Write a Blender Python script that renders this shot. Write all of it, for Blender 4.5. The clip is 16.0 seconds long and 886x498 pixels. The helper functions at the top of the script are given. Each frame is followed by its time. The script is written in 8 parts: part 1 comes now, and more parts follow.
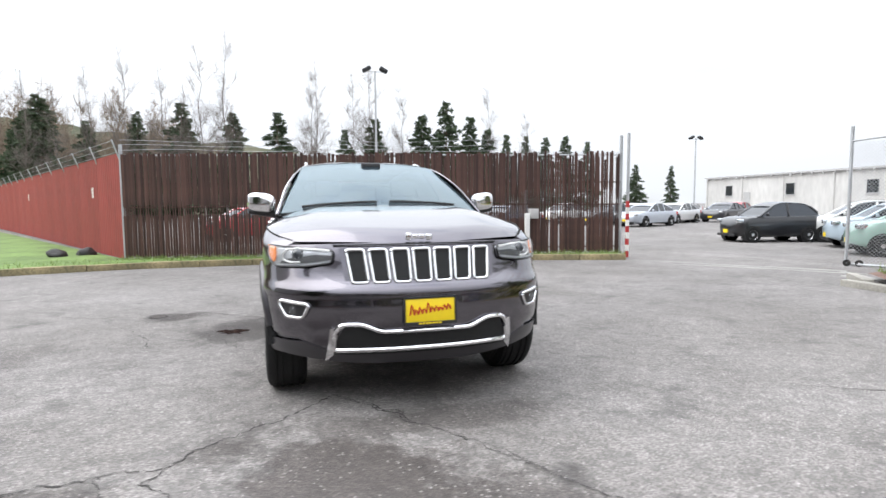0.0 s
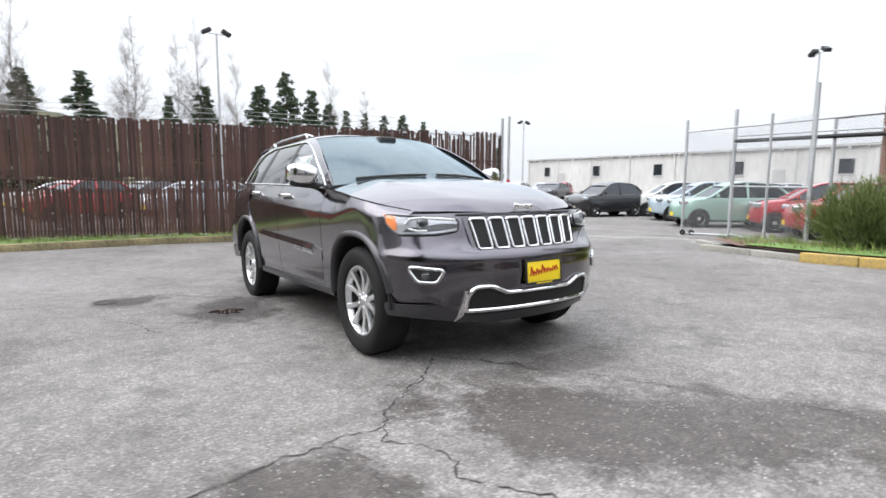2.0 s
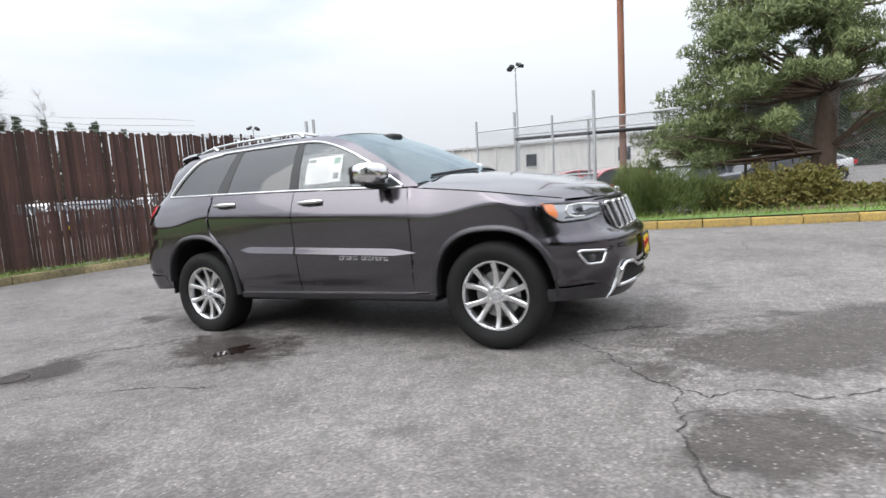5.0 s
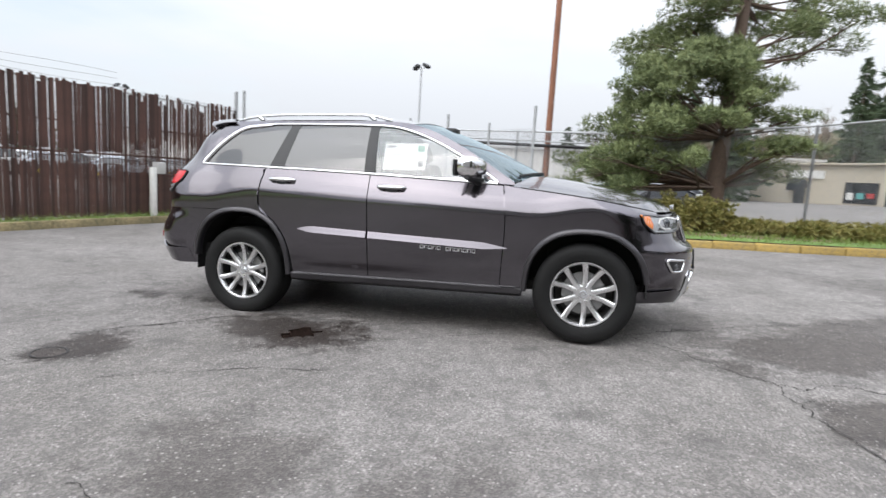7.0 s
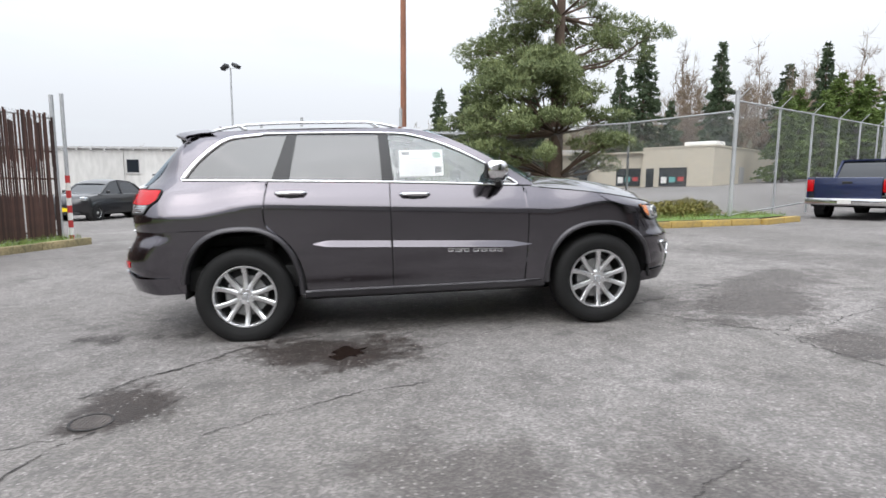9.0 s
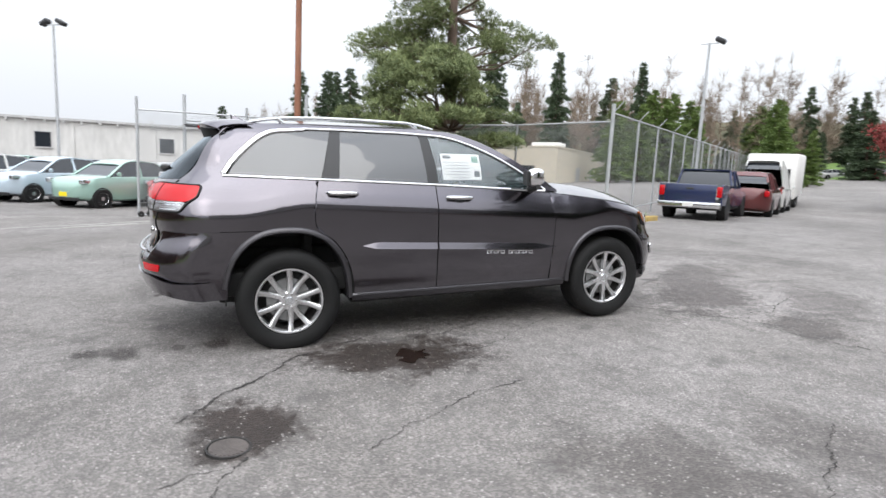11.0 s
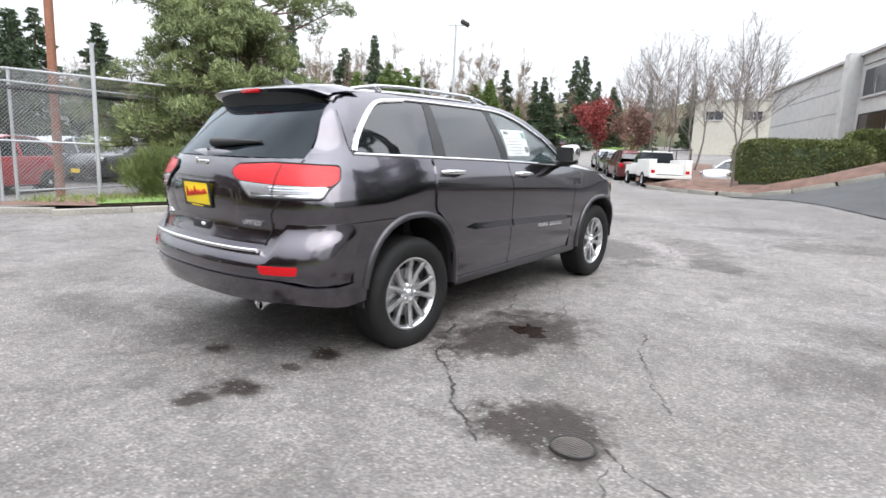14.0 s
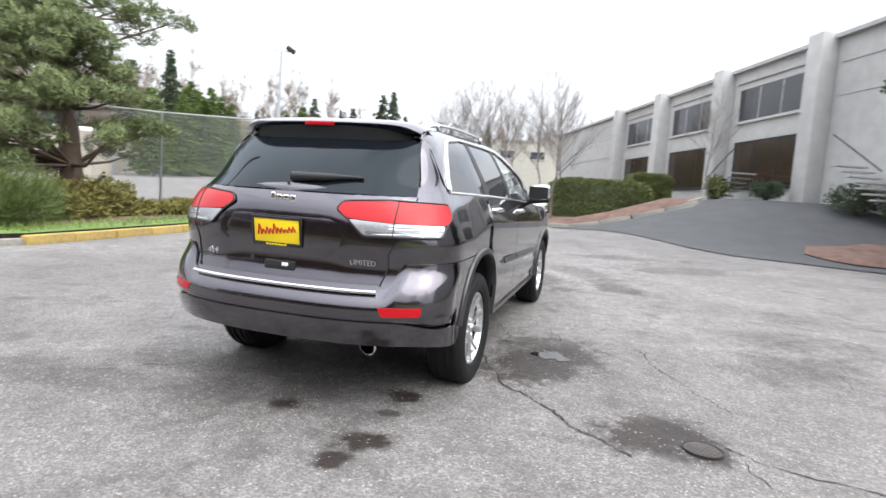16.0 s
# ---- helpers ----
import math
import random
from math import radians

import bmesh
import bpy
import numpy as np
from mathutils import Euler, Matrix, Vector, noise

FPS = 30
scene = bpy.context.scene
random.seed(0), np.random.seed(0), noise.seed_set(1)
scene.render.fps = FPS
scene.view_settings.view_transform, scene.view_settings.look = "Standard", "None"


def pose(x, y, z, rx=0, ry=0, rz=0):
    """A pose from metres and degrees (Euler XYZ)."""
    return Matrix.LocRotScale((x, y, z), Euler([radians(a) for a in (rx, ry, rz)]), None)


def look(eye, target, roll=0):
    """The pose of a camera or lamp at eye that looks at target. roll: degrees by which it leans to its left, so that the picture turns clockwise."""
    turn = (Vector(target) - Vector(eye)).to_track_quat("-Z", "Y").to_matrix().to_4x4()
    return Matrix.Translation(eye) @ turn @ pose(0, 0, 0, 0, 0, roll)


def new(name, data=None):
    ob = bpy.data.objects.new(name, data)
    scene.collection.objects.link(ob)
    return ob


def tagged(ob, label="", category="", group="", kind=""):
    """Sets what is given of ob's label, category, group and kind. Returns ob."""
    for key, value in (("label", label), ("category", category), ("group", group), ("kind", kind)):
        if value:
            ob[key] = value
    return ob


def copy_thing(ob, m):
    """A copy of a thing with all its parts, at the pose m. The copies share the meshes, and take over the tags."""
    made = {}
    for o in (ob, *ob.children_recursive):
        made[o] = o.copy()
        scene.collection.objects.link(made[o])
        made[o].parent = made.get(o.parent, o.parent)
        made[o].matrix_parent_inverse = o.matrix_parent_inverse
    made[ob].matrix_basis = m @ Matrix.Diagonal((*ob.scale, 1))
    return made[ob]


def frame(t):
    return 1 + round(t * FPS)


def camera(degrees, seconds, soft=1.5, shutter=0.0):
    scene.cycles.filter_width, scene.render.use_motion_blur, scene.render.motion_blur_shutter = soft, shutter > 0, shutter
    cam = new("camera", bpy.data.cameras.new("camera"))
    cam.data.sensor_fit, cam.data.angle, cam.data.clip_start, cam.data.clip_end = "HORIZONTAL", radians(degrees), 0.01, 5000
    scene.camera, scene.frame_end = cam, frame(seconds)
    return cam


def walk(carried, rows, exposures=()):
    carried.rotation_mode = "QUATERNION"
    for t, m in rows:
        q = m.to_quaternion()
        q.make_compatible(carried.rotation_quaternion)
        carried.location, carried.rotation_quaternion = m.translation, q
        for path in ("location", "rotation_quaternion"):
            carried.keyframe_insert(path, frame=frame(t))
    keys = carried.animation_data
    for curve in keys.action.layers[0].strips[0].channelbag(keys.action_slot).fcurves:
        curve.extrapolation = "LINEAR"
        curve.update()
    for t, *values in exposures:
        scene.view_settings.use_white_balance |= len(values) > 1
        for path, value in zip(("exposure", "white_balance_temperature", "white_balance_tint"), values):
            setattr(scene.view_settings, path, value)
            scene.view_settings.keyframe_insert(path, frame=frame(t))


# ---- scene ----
cam = camera(78.3, 16.0, soft=1.5, shutter=0.5)

PATH = [
    (0, (-0.772, -5.377, 1.3), (-0.227, -3.46, 1.137), -0.4),
    (0.5, (-1.217, -5.357, 1.273), (-0.581, -3.468, 1.112), -0.4),
    (1, (-1.659, -5.294, 1.269), (-0.897, -3.46, 1.034), -1.0),
    (1.5, (-2.067, -5.121, 1.275), (-1.144, -3.363, 1.038), 0.7),
    (2, (-2.526, -4.92, 1.266), (-1.421, -3.271, 1.022), 0.3),
    (2.5, (-2.893, -4.639, 1.261), (-1.683, -3.063, 1.027), 0.2),
    (3, (-3.259, -4.335, 1.264), (-1.865, -2.911, 1.093), 0.6),
    (3.5, (-3.619, -4.019, 1.269), (-2.081, -2.76, 1.049), -2.4),
    (4, (-3.884, -3.614, 1.273), (-2.281, -2.451, 0.991), -2.7),
    (4.5, (-4.17, -3.246, 1.265), (-2.463, -2.235, 1.011), -2.9),
    (5, (-4.363, -2.847, 1.248), (-2.601, -1.936, 0.998), -3.4),
    (5.2, (-4.421, -2.684, 1.255), (-2.652, -1.79, 0.985), -2.4),
    (7.3, (-5.152, -1.101, 1.249), (-3.197, -0.777, 0.983), 3.1),
    (7.5, (-5.181, -0.944, 1.237), (-3.212, -0.717, 0.967), 2.5),
    (8, (-5.227, -0.508, 1.249), (-3.245, -0.432, 0.992), 2.0),
    (8.5, (-5.314, -0.059, 1.248), (-3.329, -0.193, 1.048), 1.3),
    (9, (-5.296, 0.384, 1.223), (-3.323, 0.162, 0.984), 0.3),
    (9.2, (-5.274, 0.559, 1.233), (-3.302, 0.333, 0.989), 1.2),
    (11.3, (-4.887, 2.234, 1.307), (-3.092, 1.392, 1.044), 2.0),
    (11.5, (-4.78, 2.408, 1.303), (-3.002, 1.529, 1.046), 1.5),
    (12, (-4.544, 2.817, 1.294), (-2.853, 1.771, 1.077), 3.2),
    (12.5, (-4.265, 3.196, 1.284), (-2.73, 1.942, 1.023), 4.3),
    (13, (-3.924, 3.509, 1.29), (-2.453, 2.176, 1.047), 4.7),
    (13.5, (-3.619, 3.872, 1.276), (-2.321, 2.378, 0.987), 4.2),
    (14, (-3.296, 4.146, 1.232), (-2.064, 2.605, 0.904), 2.6),
    (14.5, (-2.933, 4.403, 1.24), (-1.807, 2.772, 0.974), 4.0),
    (15, (-2.594, 4.687, 1.234), (-1.655, 2.939, 0.989), 4.3),
    (15.5, (-2.202, 4.871, 1.211), (-1.388, 3.058, 0.988), 3.8),
    (16, (-1.826, 5.074, 1.198), (-1.205, 3.181, 1.014), 3.9),
]
walk(cam, [(t, look(eye, target, roll)) for t, eye, target, roll in PATH], [(0.0, 0.6), (3.0, 0.45), (5.0, 0.3), (9.0, 0.3), (12.5, 0.6), (16.0, 0.75)])

# ---- daylight ----
SUN_EL, SUN_AZ = radians(48), radians(293)
world = bpy.data.worlds.new("sky")
scene.world = world
world.use_nodes = True
wn, wl = world.node_tree.nodes, world.node_tree.links
wn.clear()
w_out, w_bg = wn.new("ShaderNodeOutputWorld"), wn.new("ShaderNodeBackground")
w_sky = wn.new("ShaderNodeTexSky")
w_sky.sky_type, w_sky.sun_disc = "NISHITA", False
w_sky.sun_elevation, w_sky.sun_rotation = SUN_EL, SUN_AZ
w_hsv = wn.new("ShaderNodeHueSaturation")
w_hsv.inputs["Saturation"].default_value, w_hsv.inputs["Value"].default_value = 0.5, 3.2
w_co, w_noise, w_ramp, w_mix = wn.new("ShaderNodeTexCoord"), wn.new("ShaderNodeTexNoise"), wn.new("ShaderNodeValToRGB"), wn.new("ShaderNodeMix")
w_map = wn.new("ShaderNodeMapping")
w_map.inputs["Scale"].default_value = (1.0, 1.0, 3.5)
w_noise.inputs["Scale"].default_value, w_noise.inputs["Detail"].default_value = 2.2, 6
w_ramp.color_ramp.elements[0].position, w_ramp.color_ramp.elements[1].position = 0.2, 0.46
w_mix.data_type = "RGBA"
w_mix.inputs["B"].default_value = (14.3, 14.95, 16.0, 1)
wl.new(w_co.outputs["Generated"], w_map.inputs["Vector"])
wl.new(w_map.outputs["Vector"], w_noise.inputs["Vector"])
wl.new(w_noise.outputs["Fac"], w_ramp.inputs["Fac"])
wl.new(w_ramp.outputs["Color"], w_mix.inputs["Factor"])
wl.new(w_sky.outputs["Color"], w_hsv.inputs["Color"])
wl.new(w_hsv.outputs["Color"], w_mix.inputs["A"])
# an overcast sky is brightest overhead and falls off smoothly towards the horizon
w_sep, w_clamp, w_pow, w_rise, w_dim = wn.new("ShaderNodeSeparateXYZ"), wn.new("ShaderNodeClamp"), wn.new("ShaderNodeMath"), wn.new("ShaderNodeMath"), wn.new("ShaderNodeVectorMath")
w_pow.operation, w_pow.inputs[1].default_value = "POWER", 1.4
w_rise.operation, w_rise.inputs[1].default_value, w_rise.inputs[2].default_value = "MULTIPLY_ADD", 1.05, 0.43
w_dim.operation = "SCALE"
wl.new(w_co.outputs["Generated"], w_sep.inputs[0])
wl.new(w_sep.outputs[2], w_clamp.inputs[0])
wl.new(w_clamp.outputs[0], w_pow.inputs[0])
wl.new(w_pow.outputs[0], w_rise.inputs[0])
wl.new(w_mix.outputs["Result"], w_dim.inputs[0])
wl.new(w_rise.outputs[0], w_dim.inputs["Scale"])
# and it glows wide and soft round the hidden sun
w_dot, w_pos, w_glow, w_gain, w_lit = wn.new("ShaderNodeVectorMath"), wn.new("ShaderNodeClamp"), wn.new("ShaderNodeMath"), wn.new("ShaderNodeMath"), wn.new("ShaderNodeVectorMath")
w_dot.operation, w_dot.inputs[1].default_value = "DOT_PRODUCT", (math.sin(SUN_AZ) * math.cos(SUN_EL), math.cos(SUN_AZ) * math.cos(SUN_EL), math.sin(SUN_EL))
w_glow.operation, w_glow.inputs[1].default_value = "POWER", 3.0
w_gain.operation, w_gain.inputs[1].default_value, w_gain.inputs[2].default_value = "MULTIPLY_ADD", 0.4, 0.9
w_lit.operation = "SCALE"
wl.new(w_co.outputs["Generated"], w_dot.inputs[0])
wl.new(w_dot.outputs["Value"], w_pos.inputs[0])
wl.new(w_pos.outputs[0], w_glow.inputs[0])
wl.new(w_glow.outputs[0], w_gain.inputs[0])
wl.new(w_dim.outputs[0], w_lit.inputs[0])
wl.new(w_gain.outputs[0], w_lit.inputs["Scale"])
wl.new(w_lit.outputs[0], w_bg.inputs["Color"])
w_bg.inputs["Strength"].default_value = 0.112
wl.new(w_bg.outputs["Background"], w_out.inputs["Surface"])
sun = new("sun", bpy.data.lights.new("sun", "SUN"))
sun.data.energy, sun.data.angle, sun.data.color = 1.0, radians(60), (1.0, 0.96, 0.9)
sun.matrix_world = look((0, 0, 0), (-math.sin(SUN_AZ) * math.cos(SUN_EL), -math.cos(SUN_AZ) * math.cos(SUN_EL), -math.sin(SUN_EL)))



# ---- materials ----
def mat(name, colour, rough=0.6, metal=0.0, var=0.0, scale=8.0, bump=0.0, bump_scale=60.0, coat=0.0, spec=0.5, per_object=0.0, dark=None, stretch=(1, 1, 1)):
    """A surface with variation at two scales, fine relief and, if asked, a shift of tone from piece to piece."""
    m = bpy.data.materials.new(name)
    m.use_nodes = True
    n, l = m.node_tree.nodes, m.node_tree.links
    b = n["Principled BSDF"]
    b.inputs["Base Color"].default_value = (*colour, 1)
    b.inputs["Roughness"].default_value, b.inputs["Metallic"].default_value = rough, metal
    b.inputs["Coat Weight"].default_value, b.inputs["Coat Roughness"].default_value = coat, 0.04
    b.inputs["Specular IOR Level"].default_value = spec
    if var or bump or per_object:
        co, mp = n.new("ShaderNodeTexCoord"), n.new("ShaderNodeMapping")
        mp.inputs["Scale"].default_value = stretch
        l.new(co.outputs["Object"], mp.inputs["Vector"])
    last = None
    if var:
        big, small, add, ramp = n.new("ShaderNodeTexNoise"), n.new("ShaderNodeTexNoise"), n.new("ShaderNodeMix"), n.new("ShaderNodeMix")
        big.inputs["Scale"].default_value, big.inputs["Detail"].default_value = scale * 0.25, 4
        small.inputs["Scale"].default_value, small.inputs["Detail"].default_value = scale * 4, 5
        l.new(mp.outputs["Vector"], big.inputs["Vector"])
        l.new(mp.outputs["Vector"], small.inputs["Vector"])
        add.inputs["Factor"].default_value = 0.45
        l.new(big.outputs["Fac"], add.inputs["A"])
        l.new(small.outputs["Fac"], add.inputs["B"])
        st = n.new("ShaderNodeMapRange")
        st.inputs["From Min"].default_value, st.inputs["From Max"].default_value = 0.33, 0.67
        l.new(add.outputs["Result"], st.inputs["Value"])
        ramp.data_type = "RGBA"
        lo = dark or tuple(c * (1 - var) for c in colour)
        ramp.inputs["A"].default_value = (*lo, 1)
        ramp.inputs["B"].default_value = (*[min(1, c * (1 + var * 0.7)) for c in colour], 1)
        l.new(st.outputs["Result"], ramp.inputs["Factor"])
        last = ramp.outputs["Result"]
        rr = n.new("ShaderNodeMapRange")
        rr.inputs["To Min"].default_value, rr.inputs["To Max"].default_value = max(0.02, rough - 0.1), min(1, rough + 0.1)
        l.new(small.outputs["Fac"], rr.inputs["Value"])
        l.new(rr.outputs["Result"], b.inputs["Roughness"])
    if per_object:
        info, hs, mr = n.new("ShaderNodeObjectInfo"), n.new("ShaderNodeHueSaturation"), n.new("ShaderNodeMapRange")
        mr.inputs["To Min"].default_value, mr.inputs["To Max"].default_value = 1 - per_object, 1 + per_object
        l.new(info.outputs["Random"], mr.inputs["Value"])
        l.new(mr.outputs["Result"], hs.inputs["Value"])
        if last:
            l.new(last, hs.inputs["Color"])
        else:
            hs.inputs["Color"].default_value = (*colour, 1)
        last = hs.outputs["Color"]
    if last:
        l.new(last, b.inputs["Base Color"])
    if bump:
        t, bp = n.new("ShaderNodeTexNoise"), n.new("ShaderNodeBump")
        t.inputs["Scale"].default_value, t.inputs["Detail"].default_value = bump_scale, 4
        l.new(mp.outputs["Vector"], t.inputs["Vector"])
        l.new(t.outputs["Fac"], bp.inputs["Height"])
        bp.inputs["Strength"].default_value, bp.inputs["Distance"].default_value = bump, 0.01
        l.new(bp.outputs["Normal"], b.inputs["Normal"])
    return m


def asphalt_mat():
    """Old, worn asphalt: pale chippings in dark binder, damp patches of their own shape, shade painted under the car,
    stains round the ironwork.
    """
    m = bpy.data.materials.new("worn_asphalt")
    m.use_nodes = True
    n, l = m.node_tree.nodes, m.node_tree.links
    b = n["Principled BSDF"]
    co = n.new("ShaderNodeTexCoord").outputs["Object"]

    def noise_of(scale, detail=4, rough=0.55, lo=0.35, hi=0.65, to=(0, 1), warp=0.0):
        t, r = n.new("ShaderNodeTexNoise"), n.new("ShaderNodeMapRange")
        t.inputs["Scale"].default_value, t.inputs["Detail"].default_value, t.inputs["Roughness"].default_value = scale, detail, rough
        t.inputs["Distortion"].default_value = warp
        l.new(co, t.inputs["Vector"])
        r.inputs["From Min"].default_value, r.inputs["From Max"].default_value = lo, hi
        r.inputs["To Min"].default_value, r.inputs["To Max"].default_value = to
        l.new(t.outputs["Fac"], r.inputs["Value"])
        return r.outputs["Result"]

    def mix(f, a, c, blend="MIX"):
        x = n.new("ShaderNodeMix")
        x.data_type, x.blend_type = "RGBA", blend
        for key, v in (("Factor", f), ("A", a), ("B", c)):
            if hasattr(v, "links"):
                l.new(v, x.inputs[key])
            elif key == "Factor":
                x.inputs[key].default_value = v
            else:
                x.inputs[key].default_value = (*v, 1)
        return x.outputs["Result"]

    def calc(op, a, c=0.0, clamp=False):
        x = n.new("ShaderNodeMath")
        x.operation, x.use_clamp = op, clamp
        for k, v in enumerate((a, c)):
            if hasattr(v, "links"):
                l.new(v, x.inputs[k])
            else:
                x.inputs[k].default_value = v
        return x.outputs[0]

    vor = n.new("ShaderNodeTexVoronoi")
    vor.inputs["Scale"].default_value = 95
    l.new(co, vor.inputs["Vector"])
    stones = n.new("ShaderNodeMapRange")
    stones.inputs["From Min"].default_value, stones.inputs["From Max"].default_value = 0.25, 1.0
    sep = n.new("ShaderNodeSeparateColor")
    l.new(vor.outputs["Color"], sep.inputs["Color"])
    l.new(sep.outputs[0], stones.inputs["Value"])
    c = mix(stones.outputs["Result"], ASPH_LO, ASPH_HI)
    c = mix(noise_of(0.35, 5), c, mix(0.8, c, (0.72, 0.71, 0.69), "MULTIPLY"))
    c = mix(calc("MULTIPLY", noise_of(9, 5, 0.7, 0.4, 0.62), 0.5), c, (0.12, 0.113, 0.108))
    c = mix(noise_of(0.11, 3, 0.5, 0.38, 0.62), mix(1.0, c, (0.84, 0.84, 0.845), "MULTIPLY"), c)
    c = mix(noise_of(1.1, 6, 0.65, 0.42, 0.66, warp=0.6), c, mix(1.0, c, (0.78, 0.775, 0.77), "MULTIPLY"))
    blotch = noise_of(2.3, 6, 0.65, 0.57, 0.70)
    c = mix(calc("MULTIPLY", blotch, 0.75), c, (0.085, 0.080, 0.077))
    pits = noise_of(26, 4, 0.7, 0.60, 0.68)
    c = mix(calc("MULTIPLY", pits, 0.4), c, (0.07, 0.065, 0.062))
    # damp ground and the painted shade under the car: ovals (x, y, half length, half width, turn, strength), their rims
    # broken by noise
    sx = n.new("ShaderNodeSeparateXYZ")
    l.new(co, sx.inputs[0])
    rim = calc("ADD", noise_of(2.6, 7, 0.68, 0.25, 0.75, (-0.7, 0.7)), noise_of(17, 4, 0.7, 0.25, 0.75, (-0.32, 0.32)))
    damp_shade = None
    for x0, y0, ra, rb, turn, s in DAMP_AND_SHADE:
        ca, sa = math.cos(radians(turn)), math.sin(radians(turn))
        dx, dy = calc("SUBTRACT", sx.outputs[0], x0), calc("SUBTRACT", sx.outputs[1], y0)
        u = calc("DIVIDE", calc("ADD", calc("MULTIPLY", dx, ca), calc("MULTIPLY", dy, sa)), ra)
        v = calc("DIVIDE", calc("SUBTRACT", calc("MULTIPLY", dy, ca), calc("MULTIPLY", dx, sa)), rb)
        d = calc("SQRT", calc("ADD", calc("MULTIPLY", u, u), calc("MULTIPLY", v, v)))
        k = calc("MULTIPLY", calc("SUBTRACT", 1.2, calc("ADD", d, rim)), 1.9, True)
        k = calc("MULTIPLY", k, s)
        damp_shade = k if damp_shade is None else calc("MAXIMUM", damp_shade, k)
    c = mix(damp_shade, c, mix(1.0, c, (0.20, 0.165, 0.15), "MULTIPLY"))
    # pale chippings, worn bare, that stay light in the damp ground too
    big = n.new("ShaderNodeTexVoronoi")
    big.inputs["Scale"].default_value = 58
    l.new(co, big.inputs["Vector"])
    bs, chips, core = n.new("ShaderNodeSeparateColor"), n.new("ShaderNodeMapRange"), n.new("ShaderNodeMapRange")
    l.new(big.outputs["Color"], bs.inputs["Color"])
    chips.inputs["From Min"].default_value, chips.inputs["From Max"].default_value = 0.88, 0.93
    l.new(bs.outputs[1], chips.inputs["Value"])
    core.inputs["From Min"].default_value, core.inputs["From Max"].default_value = 0.45, 0.25
    l.new(big.outputs["Distance"], core.inputs["Value"])
    c = mix(calc("MULTIPLY", calc("MULTIPLY", chips.outputs["Result"], core.outputs["Result"]), 0.45), c, (0.55, 0.52, 0.495))
    l.new(c, b.inputs["Base Color"])
    rough = n.new("ShaderNodeMapRange")
    rough.inputs["To Min"].default_value, rough.inputs["To Max"].default_value = 0.85, 0.5
    l.new(damp_shade, rough.inputs["Value"])
    l.new(rough.outputs["Result"], b.inputs["Roughness"])
    b.inputs["Specular IOR Level"].default_value = 0.35
    bp = n.new("ShaderNodeBump")
    bp.inputs["Strength"].default_value, bp.inputs["Distance"].default_value = 0.8, 0.006
    l.new(vor.outputs["Distance"], bp.inputs["Height"])
    l.new(bp.outputs["Normal"], b.inputs["Normal"])
    return m


def glass_mat(name, tint, alpha=0.35, rough=0.03, f0=0.06, sheen=(1, 1, 1)):
    """Window glass: a clear gloss that grows towards the rim, over a tinted, partly open body."""
    m = bpy.data.materials.new(name)
    m.use_nodes = True
    n, l = m.node_tree.nodes, m.node_tree.links
    b = n["Principled BSDF"]
    b.inputs["Base Color"].default_value = (*tint, 1)
    b.inputs["Roughness"].default_value, b.inputs["Specular IOR Level"].default_value = rough, 0.0
    b.inputs["Alpha"].default_value = alpha
    gl, lw, pw, mr, ad = n.new("ShaderNodeBsdfGlossy"), n.new("ShaderNodeLayerWeight"), n.new("ShaderNodeMath"), n.new("ShaderNodeMath"), n.new("ShaderNodeMixShader")
    gl.inputs["Roughness"].default_value, gl.inputs["Color"].default_value = 0.02, (*sheen, 1)
    lw.inputs["Blend"].default_value = 0.5
    pw.operation, pw.inputs[1].default_value = "POWER", 5.0
    mr.operation, mr.inputs[1].default_value, mr.inputs[2].default_value = "MULTIPLY_ADD", 1 - f0, f0
    l.new(lw.outputs["Facing"], pw.inputs[0])
    l.new(pw.outputs[0], mr.inputs[0])
    l.new(mr.outputs[0], ad.inputs[0])
    l.new(b.outputs[0], ad.inputs[1])
    l.new(gl.outputs[0], ad.inputs[2])
    l.new(ad.outputs[0], n["Material Output"].inputs["Surface"])
    return m


def mesh_wire_mat(name, colour, pitch=0.055, wire=0.16):
    """Chain-link: thin crossing wires, open between them. Object X runs along the fence, Z up."""
    m = bpy.data.materials.new(name)
    m.use_nodes = True
    n, l = m.node_tree.nodes, m.node_tree.links
    b = n["Principled BSDF"]
    b.inputs["Base Color"].default_value, b.inputs["Metallic"].default_value, b.inputs["Roughness"].default_value = (*colour, 1), 0.6, 0.5
    sx = n.new("ShaderNodeSeparateXYZ")
    l.new(n.new("ShaderNodeTexCoord").outputs["Object"], sx.inputs[0])
    hits = []
    for sign in (1, -1):
        a, c, f, p, q = (n.new("ShaderNodeMath") for _ in range(5))
        a.operation, a.inputs[1].default_value = "MULTIPLY", sign
        l.new(sx.outputs[2], a.inputs[0])
        c.operation = "ADD"
        l.new(sx.outputs[0], c.inputs[0])
        l.new(a.outputs[0], c.inputs[1])
        f.operation, f.inputs[1].default_value = "DIVIDE", pitch * 1.414
        l.new(c.outputs[0], f.inputs[0])
        p.operation = "FRACT"
        l.new(f.outputs[0], p.inputs[0])
        q.operation, q.inputs[1].default_value = "LESS_THAN", wire
        l.new(p.outputs[0], q.inputs[0])
        hits.append(q)
    mx = n.new("ShaderNodeMath")
    mx.operation = "MAXIMUM"
    l.new(hits[0].outputs[0], mx.inputs[0])
    l.new(hits[1].outputs[0], mx.inputs[1])
    l.new(mx.outputs[0], b.inputs["Alpha"])
    return m


